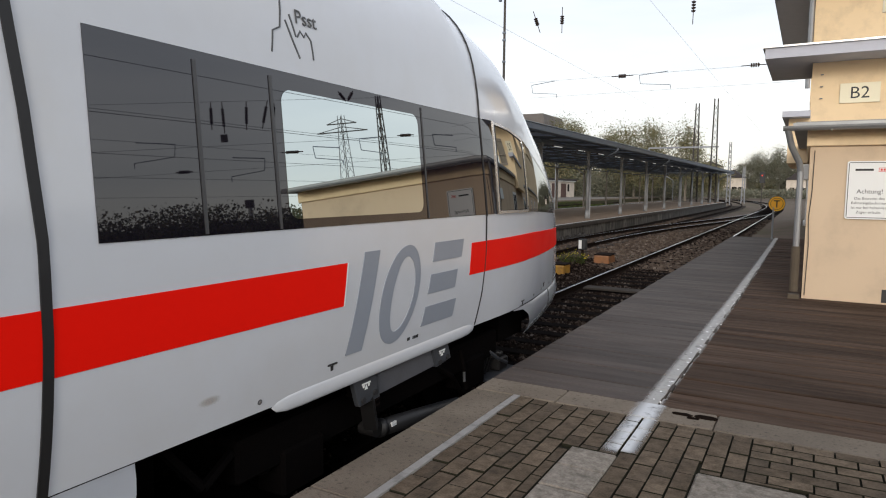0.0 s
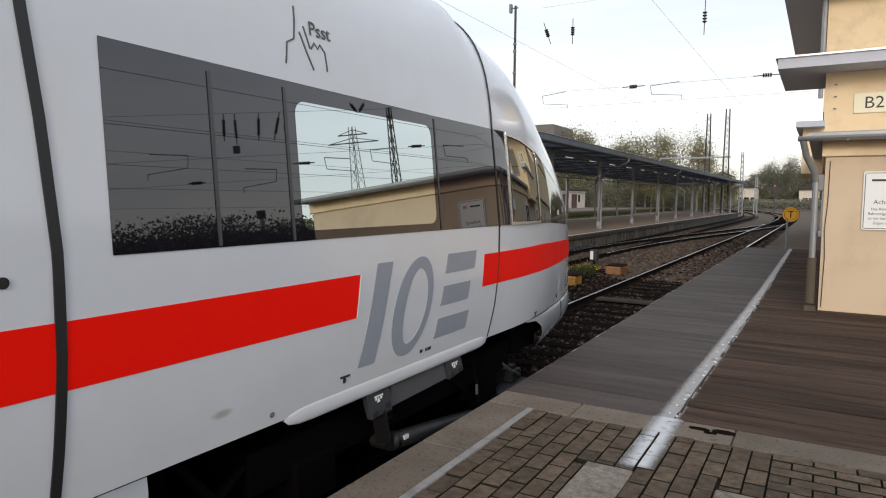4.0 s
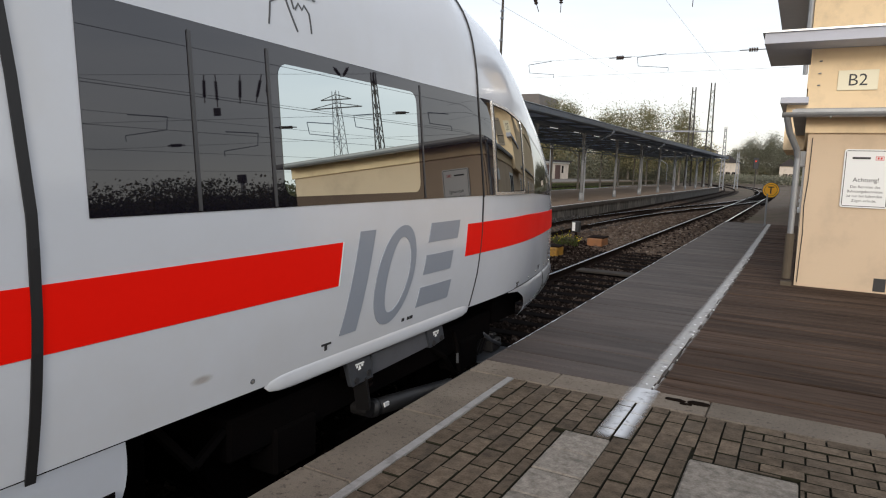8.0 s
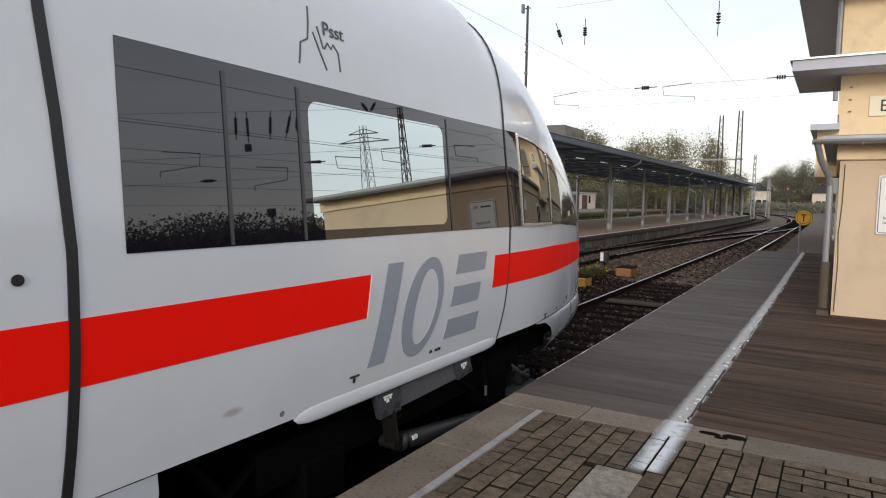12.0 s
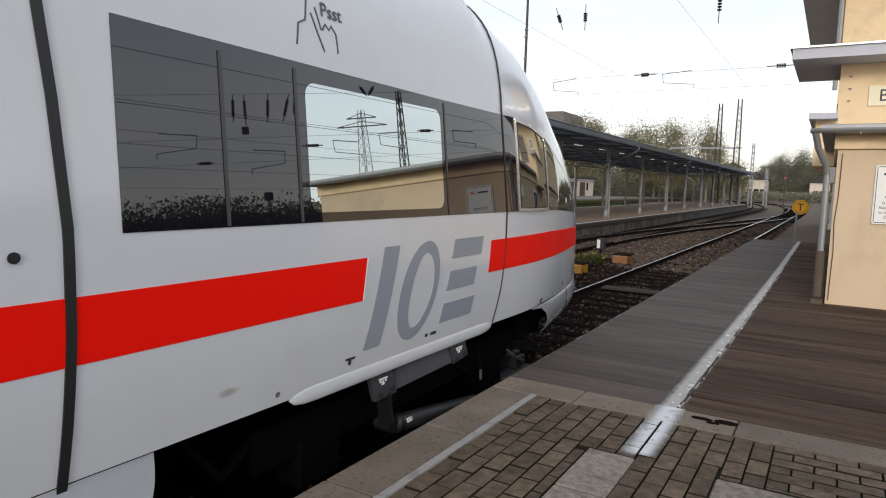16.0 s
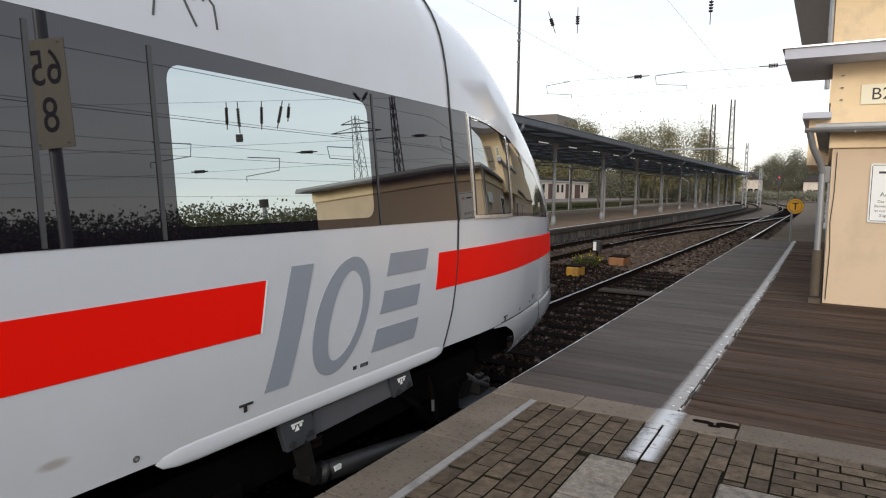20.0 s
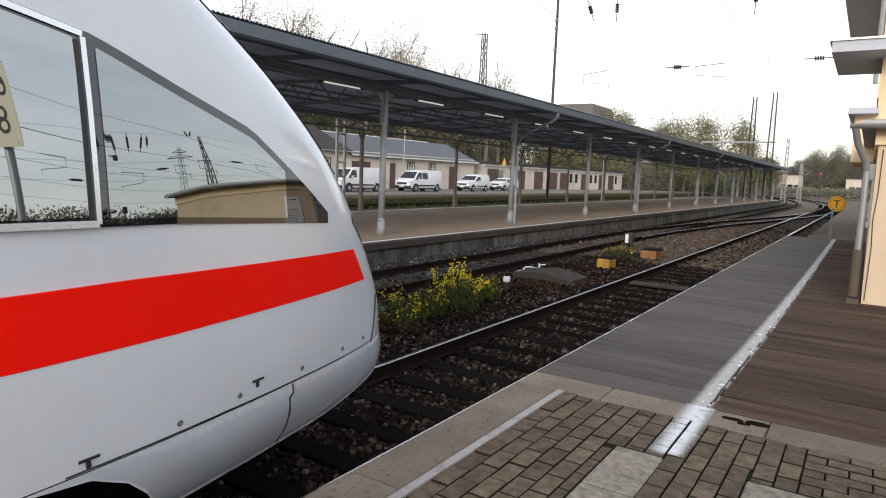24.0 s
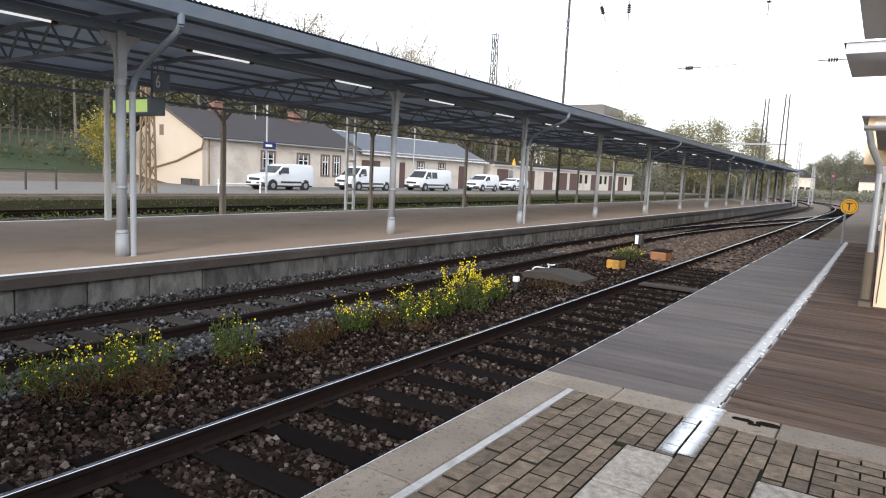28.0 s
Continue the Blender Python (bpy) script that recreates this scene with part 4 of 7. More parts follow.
def crown_points(rng, n, centre, radius, clumps, spread=0.34):
    c = rng.normal(size=(clumps, 3))
    c /= np.linalg.norm(c, axis=1)[:, None]
    c *= rng.uniform(0.35, 1.0, clumps)[:, None] ** 0.6
    pick = rng.integers(0, clumps, n)
    p = c[pick] + rng.normal(size=(n, 3)) * spread * rng.uniform(0.5, 1.0, clumps)[pick][:, None]
    return np.asarray(centre) + p * np.asarray(radius)


def make_tree(name, label, x, y, z, h, r, leaves, mat, seed, leaf=0.22, bare=0.35, group=""):
    rng = np.random.default_rng(seed)
    t = thing(name, label, "tree", (x, y, z), group=group)
    bm = bmesh.new()
    rod(bm, (0, 0, -0.3), (0.1, 0, h * 0.45), 0.018 * h, 0.012 * h, n=7)
    rod(bm, (0.1, 0, h * 0.45), (0.0, 0.1, h * 0.85), 0.012 * h, 0.004 * h, n=6)
    for k in range(14):
        a = rng.uniform(0, math.tau)
        z0 = h * rng.uniform(0.3, 0.75)
        e = r * rng.uniform(0.6, 1.05)
        tip = (e * math.cos(a), e * math.sin(a), z0 + h * rng.uniform(0.12, 0.3))
        rod(bm, (0.05, 0, z0), tip, 0.0038 * h, 0.0011 * h, n=5)
        for j in range(5):
            b = a + rng.uniform(-0.7, 0.7)
            mid = tuple(c * 0.65 for c in tip[:2]) + (z0 + (tip[2] - z0) * 0.65,)
            rod(bm, mid, (mid[0] + e * 0.45 * math.cos(b), mid[1] + e * 0.45 * math.sin(b), mid[2] + h * rng.uniform(0.05, 0.15)), 0.0016 * h, 0.0006 * h, n=4)
    part("trunk", bm, M_BARK, t, "bare grey-brown trunk and limbs")
    pts = crown_points(rng, leaves, (0, 0, h * 0.62), (r, r, h * 0.36), 26)
    v, f = quads(pts, leaf, rng)
    o = new("crown", raw_mesh("crown", v, f, mat))
    o.parent = t
    return t


def make_woods():
    """The wooded slope beyond the goods yard, as one mass of trees."""
    rng = np.random.default_rng(5)
    V, F, n = [], [], 0
    bm = bmesh.new()
    for k in range(250):
        x = -55 - 46 * rng.random() ** 1.3
        y = rng.uniform(-10, 150) if k % 3 else rng.uniform(0, 60)
        z = -0.15 + min(1, (-45 - x) / 60) * 7.0 - 0.3
        h = rng.uniform(10, 15.5)
        r = rng.uniform(1.8, 3.0)
        rod(bm, (x, y, z), (x + rng.uniform(-0.4, 0.4), y, z + h * 0.8), 0.16, 0.05, n=5)
        for j in range(5):
            a, z0 = rng.uniform(0, math.tau), z + h * rng.uniform(0.4, 0.8)
            rod(bm, (x, y, z0), (x + r * math.cos(a), y + r * math.sin(a), z0 + h * 0.2), 0.05, 0.015, n=4)
        pts = crown_points(rng, 1100, (x, y, z + h * 0.52), (r, r, h * 0.42), 16)
        v, f = quads(pts, 0.15, rng)
        V.append(v)
        F.append(f + n)
        n += len(v)
    # undergrowth along the foot of the slope
    pts = np.stack([rng.uniform(-56, -50.5, 16000), rng.uniform(-15, 150, 16000), rng.uniform(0.2, 2.6, 16000)], 1)
    v, f = quads(pts, 0.19, rng)
    V.append(v)
    F.append(f + n)
    w = new("woods", raw_mesh("woods", np.concatenate(V), np.concatenate(F), M_LEAFDARK))
    tagged(w, "dark autumn woods on the slope behind the yard", "woods", kind="stuff")
    tagged(part("wood_trunks", bm, M_BARK, w), "grey tree trunks", kind="stuff")


make_woods()


def make_yard_ground():
    p = thing("yard_road", "grey asphalt goods-yard road with a pale kerb", "road", kind="structure")
    part("asphalt", boxes((-52, -30.3, -60, 150, -0.6, -0.12)), M_ROAD, p)
    part("kerb", boxes((-30.3, -29.95, -60, 150, -0.2, -0.06), bevel=0.01), M_KERB, p, "pale concrete kerb")
    part("kerb_wall", boxes((-30.3, -29.98, -60, 150, -0.9, -0.201)), M_COPING, p, "dark retaining wall below the kerb")
    bm = bmesh.new()
    prism(bm, [(-29.979, -0.9), (-29.979, -0.17), (-29.6, -0.24), (-29.25, -0.5), (-28.9, -0.84), (-28.9, -0.9)], -60, 150, "y")
    part("verge", bm, M_VERGE, p, "overgrown earth verge below the kerb")
    bm = bmesh.new()
    rng = np.random.default_rng(9)
    rows = []
    for i in range(40):
        y = -40 + i * 5
        rows.append([bm.verts.new((x, y, z + rng.uniform(-0.1, 0.1))) for x, z in ((-47, -0.2), (-50, 0.5), (-53, 2.2), (-58, 3.2), (-70, 4.0), (-105, 7.5))])
    for a, b in zip(rows, rows[1:]):
        for j in range(5):
            bm.faces.new((a[j], b[j], b[j + 1], a[j + 1]))
    tagged(part("grass_bank", bm, M_GRASS), "steep grassy bank behind the yard", "bank", kind="structure")
    rng = np.random.default_rng(3)
    # weeds along the siding
    pts = np.stack([rng.uniform(-26.5, -19.2, 16000), rng.uniform(2, 95, 16000), BED + rng.uniform(0.0, 0.42, 16000) ** 1.3], 1)
    v, f = quads(pts, 0.09, rng, 0.35)
    tagged(new("weeds", raw_mesh("weeds", v, f, M_HERB)), "low green and brown weeds along the siding", "weeds", kind="stuff")
    pts = np.stack([rng.uniform(-29.9, -29.0, 13000), rng.uniform(2, 95, 13000), -0.74 + rng.uniform(0.0, 0.56, 13000)], 1)
    v, f = quads(pts, 0.07, rng, 0.35)
    tagged(new("verge_weeds", raw_mesh("verge_weeds", v, f, M_HERB)), "weeds below the yard kerb", "weeds", kind="stuff")


make_yard_ground()

# ---- goods building and shed ----
M_CREAM = material("cream_plaster", (0.62, 0.55, 0.47), (0.52, 0.46, 0.39), rough=0.9, scale=0.8, fine=30, stain=(0.3, 0.26, 0.2), stain_scale=0.6, stain_amount=0.5)
M_GABLE = material("gable_plaster", (0.50, 0.43, 0.35), (0.44, 0.375, 0.30), rough=0.9, scale=0.8, fine=30)
M_MANSARD = material("mansard_slate", (0.16, 0.145, 0.135), (0.11, 0.10, 0.095), rough=0.8, scale=0.8, fine=6)
M_TILE = material("dark_roof", (0.05, 0.046, 0.047), (0.075, 0.066, 0.064), rough=0.85, scale=1.5, fine=12, ior=1.2)
M_SLATE = material("slate_roof", (0.085, 0.095, 0.11), (0.065, 0.072, 0.085), rough=0.6, scale=1.5, fine=12)
M_SURROUND = material("brown_stone", (0.17, 0.12, 0.085), (0.13, 0.09, 0.065), rough=0.9, scale=3, fine=30)
M_DOOR = material("brown_door", (0.10, 0.055, 0.045), (0.075, 0.042, 0.035), rough=0.7, scale=2, fine=30)
M_BRICKRED = material("chimney_brick", (0.20, 0.105, 0.08), (0.145, 0.08, 0.06), rough=0.9, scale=4, fine=20)
M_VAN = material("van_white", (0.66, 0.68, 0.70), (0.62, 0.64, 0.66), rough=0.25, scale=1, fine=10, bump=0.0, coat=0.4)
M_TYRE = plain("tyre", (0.018, 0.018, 0.018), 0.8)
M_RIM = plain("rim", (0.35, 0.36, 0.37), 0.4, 0.7)
M_TRIM = plain("black_trim", (0.025, 0.026, 0.028), 0.6)
M_LAMP = plain("lamp_glass", (0.55, 0.57, 0.6), 0.12)


def house_window(parent, x, y0, y1, z0, z1, surround=True):
    w = part("window", boxes((x, x + 0.05, y0, y0 + 0.18, z0, z1), (x, x + 0.05, y1 - 0.18, y1, z0, z1), (x, x + 0.05, y0 + 0.18, y1 - 0.18, z1 - 0.16, z1), (x, x + 0.08, y0, y1, z0 - 0.12, z0)), M_SURROUND, parent, "brown stone window surround")
    ym, zm = (y0 + y1) / 2, z0 + (z1 - z0) * 0.62
    part("pane", boxes((x + 0.004, x + 0.012, y0 + 0.18, y1 - 0.18, z0, z1 - 0.16)), M_DARKGLASS, w)
    part("frame", boxes((x + 0.013, x + 0.03, y0 + 0.18, y0 + 0.26, z0, z1 - 0.16), (x + 0.013, x + 0.03, y1 - 0.26, y1 - 0.18, z0, z1 - 0.16), (x + 0.013, x + 0.03, ym - 0.04, ym + 0.04, z0, z1 - 0.16), (x + 0.013, x + 0.03, y0 + 0.26, y1 - 0.26, zm, zm + 0.07)), M_SIGN, w, "white window frame")


def make_goods_house():
    h = thing("goods_building", "long cream plastered goods building with dark pitched roof", "building")
    xa, xb, y0, y1, y2 = -41.0, -50.0, 29.2, 46.0, 69.0
    bm = bmesh.new()
    prism(bm, [(xa, -0.2), (xa, 3.45), (-45.5, 5.55), (xb, 3.45), (xb, -0.2)], y0, y0 + 0.3, "y")
    g = part("gable", bm, M_GABLE, h, "pale yellow gable wall")
    part("wall", boxes((xb, xa, y0 + 0.3, y2, -0.2, 3.45)), M_CREAM, h)
    for a, b, m, ov, rz in ((y0 - 0.35, y1, M_TILE, 0.0, 5.62), (y1, y2 + 0.4, M_SLATE, -0.28, 5.2)):
        bm = bmesh.new()
        prism(bm, [(xa + 0.45, 3.32 + ov), (-45.5, rz), (xb - 0.45, 3.32 + ov), (xb - 0.45, 3.44 + ov), (-45.5, rz + 0.12), (xa + 0.45, 3.44 + ov)], a, b, "y")
        part("roof", bm, m, h)
    # hipped far end and bright metal edges of the slate roof
    part("snow_guard", boxes((xa + 0.44, xa + 0.5, y1, y2 + 0.4, 3.02, 3.15), (-45.53, -45.47, y1, y2 - 3.6, 5.31, 5.38)), M_CHROME, h)
    bm = bmesh.new()
    bar(bm, (xa + 0.46, y1 - 0.02, 3.2), (-45.5, y1 - 0.02, 5.36), 0.07)
    part("verge_trim", bm, M_CHROME, h)
    for e in (xa + 0.5, xb - 0.5):
        bm = bmesh.new()
        bar(bm, (e, y0 - 0.37, 3.36), (-45.5, y0 - 0.37, 5.7), 0.12)
        part("verge_tile", bm, M_PIPEBROWN, h, "brown tiled verge")
    bm = bmesh.new()
    box(bm, xa + 0.45, xa + 0.57, y0 - 0.3, y1, 3.28, 3.38)
    part("gutter", bm, M_ZINC, h)
    bm = bmesh.new()
    tube(bm, [(xa + 0.4, y0 - 0.12, 3.3), (xa + 0.1, y0 - 0.12, 2.6), (-44.0, y0 - 0.1, 1.6), (-47.5, y0 - 0.1, 0.9)], 0.07, 6)
    tube(bm, [(xa + 0.1, y0 + 0.5, 3.3), (xa + 0.1, y0 + 0.5, 0.0)], 0.06, 6)
    part("downpipe", bm, M_MASTBROWN, h)
    part("gable_window", boxes((-46.3, -45.75, y0 - 0.01, y0 + 0.05, 3.5, 4.3)), M_SURROUND, h)
    part("plinth_bush", boxes((xa - 2.5, xa - 0.3, y0 - 0.06, y0, -0.2, 0.35)), M_FARWALL, h)
    for a, b in ((34.5, 36.0), (38.3, 39.8), (41.1, 42.2), (42.55, 43.65), (55.2, 56.6), (59.2, 60.6)):
        house_window(h, xa, a, b, 0.95, 2.75)
    for a, b in ((46.5, 49.2), (52.3, 53.2), (63.4, 65.1)):
        part("door", boxes((xa - 0.02, xa + 0.04, a, b, -0.1, 2.5), bevel=0.01), M_DOOR, h, "brown wooden door")
    for y in (33.0, 41.5):
        part("chimney", boxes((-45.95, -45.15, y + 0.2, y + 1.15, 5.0, 6.42), (-46.0, -45.1, y + 0.15, y + 1.2, 6.42, 6.52), bevel=0.03), M_BRICKRED, h, "red brick chimney")
    s = thing("shed", "low flat-roofed shed with a row of brown doors", "shed")
    part("wall", boxes((-49, -41, 71.0, 126, -0.2, 3.1)), M_CREAM, s)
    part("roof", boxes((-49.4, -40.5, 70.6, 126.4, 3.102, 3.4), bevel=0.02), M_TILE, s)
    part("cornice", boxes((-40.98, -40.75, 71, 126, 2.86, 3.09)), M_SIGN, s, "white painted cornice")
    for a in (72.4, 80.2, 86.2, 91.5, 95.6, 104.5, 113.0, 118.0):
        part("door", boxes((-41.02, -40.96, a, a + 3.0, -0.1, 2.5), bevel=0.01), M_DOOR, s, "brown double door")
    for a in (75.6, 99.5, 101.8, 108.5, 110.8, 121.8):
        part("window", boxes((-41.02, -40.96, a, a + 1.0, 1.0, 2.4)), M_DARKGLASS, s)


make_goods_house()


def make_van(label, y0, length, height, long_bonnet, side_glass, x=-36.0, category="van"):
    """A white van, nose towards -y, built from a side profile that narrows towards the roof."""
    v = thing("van", label, category, (x, y0, -0.12), group="parked vans")
    L, H = length, height
    b = 1.05 if long_bonnet else 0.62
    prof = [(0.03, 0.32), (0.0, 0.62), (0.06, 0.86), (0.22, 1.0), (b, 1.14), (b + 0.78, H - 0.16), (b + 1.1, H - 0.05), (b + 1.7, H), (L - 0.35, H), (L - 0.10, H - 0.06), (L - 0.02, H - 0.3), (L, 0.9), (L, 0.34)]
    width = lambda z: 0.93 - 0.13 * max(0.0, (z - 1.0) / (H - 1.0)) ** 1.4 - 0.05 * max(0, 0.6 - z)
    nose = lambda y: 1 - 0.10 * max(0.0, 1 - y / 0.6) ** 2
    bm = bmesh.new()
    cols = []
    for y, z in prof:
        w = width(z) * nose(y)
        cols.append([bm.verts.new((s * w, y, z)) for s in (1, 0.86, 0, -0.86, -1)])
        for i in (1, 2, 3):
            cols[-1][i].co.z += 0.012 if z > 0.9 else 0
            if y < 0.3:
                cols[-1][i].co.y -= 0.05
    n = len(prof)
    for k in range(n):
        a, c = cols[k], cols[(k + 1) % n]
        for i in range(4):
            bm.faces.new((a[i], a[i + 1], c[i + 1], c[i]))
    for i in (0, 4):
        bm.faces.new([c[i] for c in cols])
    bmesh.ops.recalc_face_normals(bm, faces=bm.faces[:])
    bmesh.ops.bevel(bm, geom=[e for e in bm.edges if len(e.link_faces) == 2 and e.calc_face_angle() > 0.25], offset=0.045, segments=3, profile=0.6, affect="EDGES")
    body = part("body", bm, M_VAN, v, "white painted body", smooth=True)
    def side_pane(y0_, y1_, z0, z1, rake=0.0):
        for s in (1, -1):
            m = bmesh.new()
            q = [m.verts.new((s * (width(z) + 0.006), y, z)) for y, z in ((y0_, z0), (y1_, z0), (y1_, z1), (y0_ + rake, z1))]
            m.faces.new(q if s > 0 else q[::-1])
            bmesh.ops.solidify(m, geom=m.faces[:], thickness=0.004)
            part("side_window", m, M_DARKGLASS, body)
    side_pane(b + 0.28, b + 1.25, 1.18, H - 0.25, 0.42)
    if side_glass:
        side_pane(b + 1.35, b + 2.2, 1.18, H - 0.25)
    m = bmesh.new()
    (ya, za), (yb, zb) = prof[4], prof[5]
    q = []
    for t_, k in ((0.08, 0.9), (0.95, 0.86)):
        y, z = ya + (yb - ya) * t_, za + (zb - za) * t_
        w = width(z) * k
        q.append([m.verts.new((s * w, y - 0.016, z + 0.02)) for s in (1, -1)])
    m.faces.new((q[0][0], q[0][1], q[1][1], q[1][0]))
    bmesh.ops.solidify(m, geom=m.faces[:], thickness=0.006)
    part("windscreen", m, M_DARKGLASS, body)
    part("sill", boxes((-0.88, 0.88, 0.25, L - 0.12, 0.24, 0.345), bevel=0.02), M_TRIM, v, "black plastic sill")
    part("bumper", boxes((-0.86, 0.86, -0.07, 0.2, 0.28, 0.55), bevel=0.04), M_TRIM, v, "black plastic bumper")
    part("grille", boxes((-0.55, 0.55, -0.065, 0.1, 0.66, 0.84), bevel=0.02), M_TRIM, v)
    part("number_plate", boxes((-0.26, 0.26, -0.085, -0.068, 0.42, 0.53)), M_SIGN, v)
    for s in (1, -1):
        part("headlamp", boxes(tuple(sorted((s * 0.55, s * 0.85))) + (0.0, 0.32, 0.78, 0.97), bevel=0.03), M_LAMP, v)
        part("mirror", boxes(tuple(sorted((s * 0.9, s * 1.08))) + (b + 0.3, b + 0.42, 1.1, 1.36), bevel=0.03), M_TRIM, v)
        part("side_trim", boxes(tuple(sorted((s * 0.90, s * 0.94))) + (b + 0.5, L - 1.25, 0.52, 0.64), bevel=0.01), M_TRIM, v)
        for y in (0.85 if long_bonnet else 0.95, L - 0.85):
            w = bmesh.new()
            rod(w, (s * 0.72, y, 0.33), (s * 0.935, y, 0.33), 0.33, n=20)
            tyre = part("wheel", w, M_TYRE, v, "black tyre")
            w = bmesh.new()
            rod(w, (s * 0.90, y, 0.33), (s * 0.945, y, 0.33), 0.2, 0.18, n=16)
            part("rim", w, M_RIM, tyre)
            w = bmesh.new()
            rod(w, (s * 0.70, y, 0.36), (s * 0.915, y, 0.36), 0.40, n=20)
            part("wheel_arch", w, M_TRIM, v)
    return v


make_van("white delivery van with black bumpers parked at the wall", 29.8, 4.75, 1.86, True, False)
make_van("white panel van with a steep nose parked at the wall", 38.6, 5.3, 2.0, False, False)
make_van("white crew van with extra side windows parked at the wall", 47.8, 5.3, 2.0, False, True)
make_van("small white van with black bumpers parked at the wall", 58.3, 4.3, 1.8, True, False)
make_van("white estate car parked near the shed", 68.2, 4.4, 1.55, True, True, x=-37.5, category="car")


# ---- yard and platform furniture ----
def lattice_mast(name, label, x, y, z0, z1, w, mat, arm=0.0, taper=0.5, rung=0.8, group="", thick=0.10):
    m = thing(name, label, "mast", (x, y, 0), group=group)
    bm = bmesh.new()
    c = [(-1, -1), (1, -1), (1, 1), (-1, 1)]
    wt = w * taper
    for sx, sy in c:
        bar(bm, (sx * w / 2, sy * w / 2, z0), (sx * wt / 2, sy * wt / 2, z1), thick)
    part("chord", bm, mat, m)
    bm = bmesh.new()
    z, k = z0 + 0.2, 0
    while z < z1 - rung:
        f0, f1 = 1 - (z - z0) / (z1 - z0) * (1 - taper), 1 - (z + rung - z0) / (z1 - z0) * (1 - taper)
        for (ax, ay), (bx_, by_) in zip(c, c[1:] + c[:1]):
            if k % 2:
                ax, ay, bx_, by_ = bx_, by_, ax, ay
            bar(bm, (ax * w / 2 * f0, ay * w / 2 * f0, z), (bx_ * w / 2 * f1, by_ * w / 2 * f1, z + rung), thick * 0.55)
        z += rung
        k += 1
    part("lattice", bm, mat, m)
    if arm:
        bm = bmesh.new()
        bar(bm, (0, 0, z1 - 0.1), (0, -arm, z1 - 0.5), 0.08)
        bar(bm, (0, -arm, z1 - 0.5), (0, -arm, z1 - 1.2), 0.05)
        part("arm", bm, mat, m)
    return m


lattice_mast("catenary_mast", "brown riveted lattice mast at the edge of the yard", -31.0, 18.9, -0.3, 9.0, 0.55, M_MASTBROWN, thick=0.085, group="lattice masts")
lattice_mast("catenary_mast", "tall dark lattice mast with a short arm", -44.0, 75.3, 0.0, 20.0, 1.0, M_MASTDARK, arm=2.2, group="lattice masts")
lattice_mast("catenary_mast", "tall dark lattice mast at the platform end", -11.15, 92.0, -0.3, 13.4, 0.85, M_MASTDARK, taper=0.5, group="lattice masts")
lattice_mast("catenary_mast", "tall dark lattice mast beyond the platform end", -14.6, 100.0, -0.3, 13.9, 0.85, M_MASTDARK, taper=0.5, group="lattice masts")


def make_signal_ladder():
    for x, y, h in ((-19.6, 21.5, 4.4), (-19.6, 55.3, 4.4)):
        m = thing("signal_mast", "white ladder-like signal mast beside the platform", "mast", (x, y, -0.85), group="white signal masts")
        part("post", boxes((-0.05, 0.05, -0.3, -0.2, 0.6, h + 0.85)), M_SIGN, m)
        part("post", boxes((-0.05, 0.05, 0.2, 0.3, 0.6, h + 0.85)), M_SIGN, m)
        for k in range(7):
            part("rung", boxes((-0.04, 0.04, -0.2, 0.2, 0.9 + k * 0.62, 0.98 + k * 0.62)), M_SIGN, m)
        part("foot", boxes((-0.12, 0.12, -0.38, 0.38, 0.0, 0.6), bevel=0.03), M_POLEDARK, m)


make_signal_ladder()


def make_pole(name, label, x, y, z0, z1, r, mat, category="pole"):
    t = thing(name, label, category, (x, y, z0))
    bm = bmesh.new()
    rod(bm, (0, 0, 0), (0, 0, z1 - z0), r, r * 0.75, n=10)
    part("shaft", bm, mat, t)
    return t


p = make_pole("catenary_pole", "slim grey catenary pole rising through the canopy", -19.4, 43.1, BED, 15.2, 0.11, M_MASTDARK)
bm = bmesh.new()
box(bm, -0.45, -0.28, -0.12, 0.12, 15.6, 16.2)
part("box", bm, M_POLEDARK, p)
bm = bmesh.new()
rod(bm, (-0.4, 0, 15.9), (0.2, 0, 15.9), 0.05, n=6)
part("arm", bm, M_POLEDARK, p)
for z in (11.4, 12.9, 13.4):
    bm = bmesh.new()
    rod(bm, (-0.02, 0, z - 0.06), (-0.02, 0, z + 0.06), 0.13, n=10)
    part("clamp", bm, M_POLEDARK, p)
make_pole("white_post", "thin white post on the far platform", -17.6, 9.55, P2Z, 3.45, 0.095, M_SIGN, "post")
q = make_pole("name_pole", "grey pole with a small blue station name board", -30.6, 26.2, -0.2, 5.4, 0.07, M_POLE, "sign")
M_BLUE = plain("sign_blue", (0.012, 0.02, 0.12), 0.4)
o = part("name_plate", boxes((0.08, 0.12, -0.35, 0.6, 2.75, 3.15), bevel=0.01), M_BLUE, q, "blue enamel plate")
part("name_bar", boxes((0.121, 0.125, -0.2, 0.3, 2.88, 3.02)), M_SIGN, o)
make_pole("yard_pole", "grey lamp pole behind the parked vans", -39.0, 52.0, -0.2, 6.2, 0.08, M_POLE)
bm = bmesh.new()
tube(bm, [(0, 0, 5.5), (0, -0.85, 5.6), (0, -0.87, 5.5), (0, -0.87, 4.4)], 0.035, 6)
part("lamp_arm", bm, M_POLE, q)


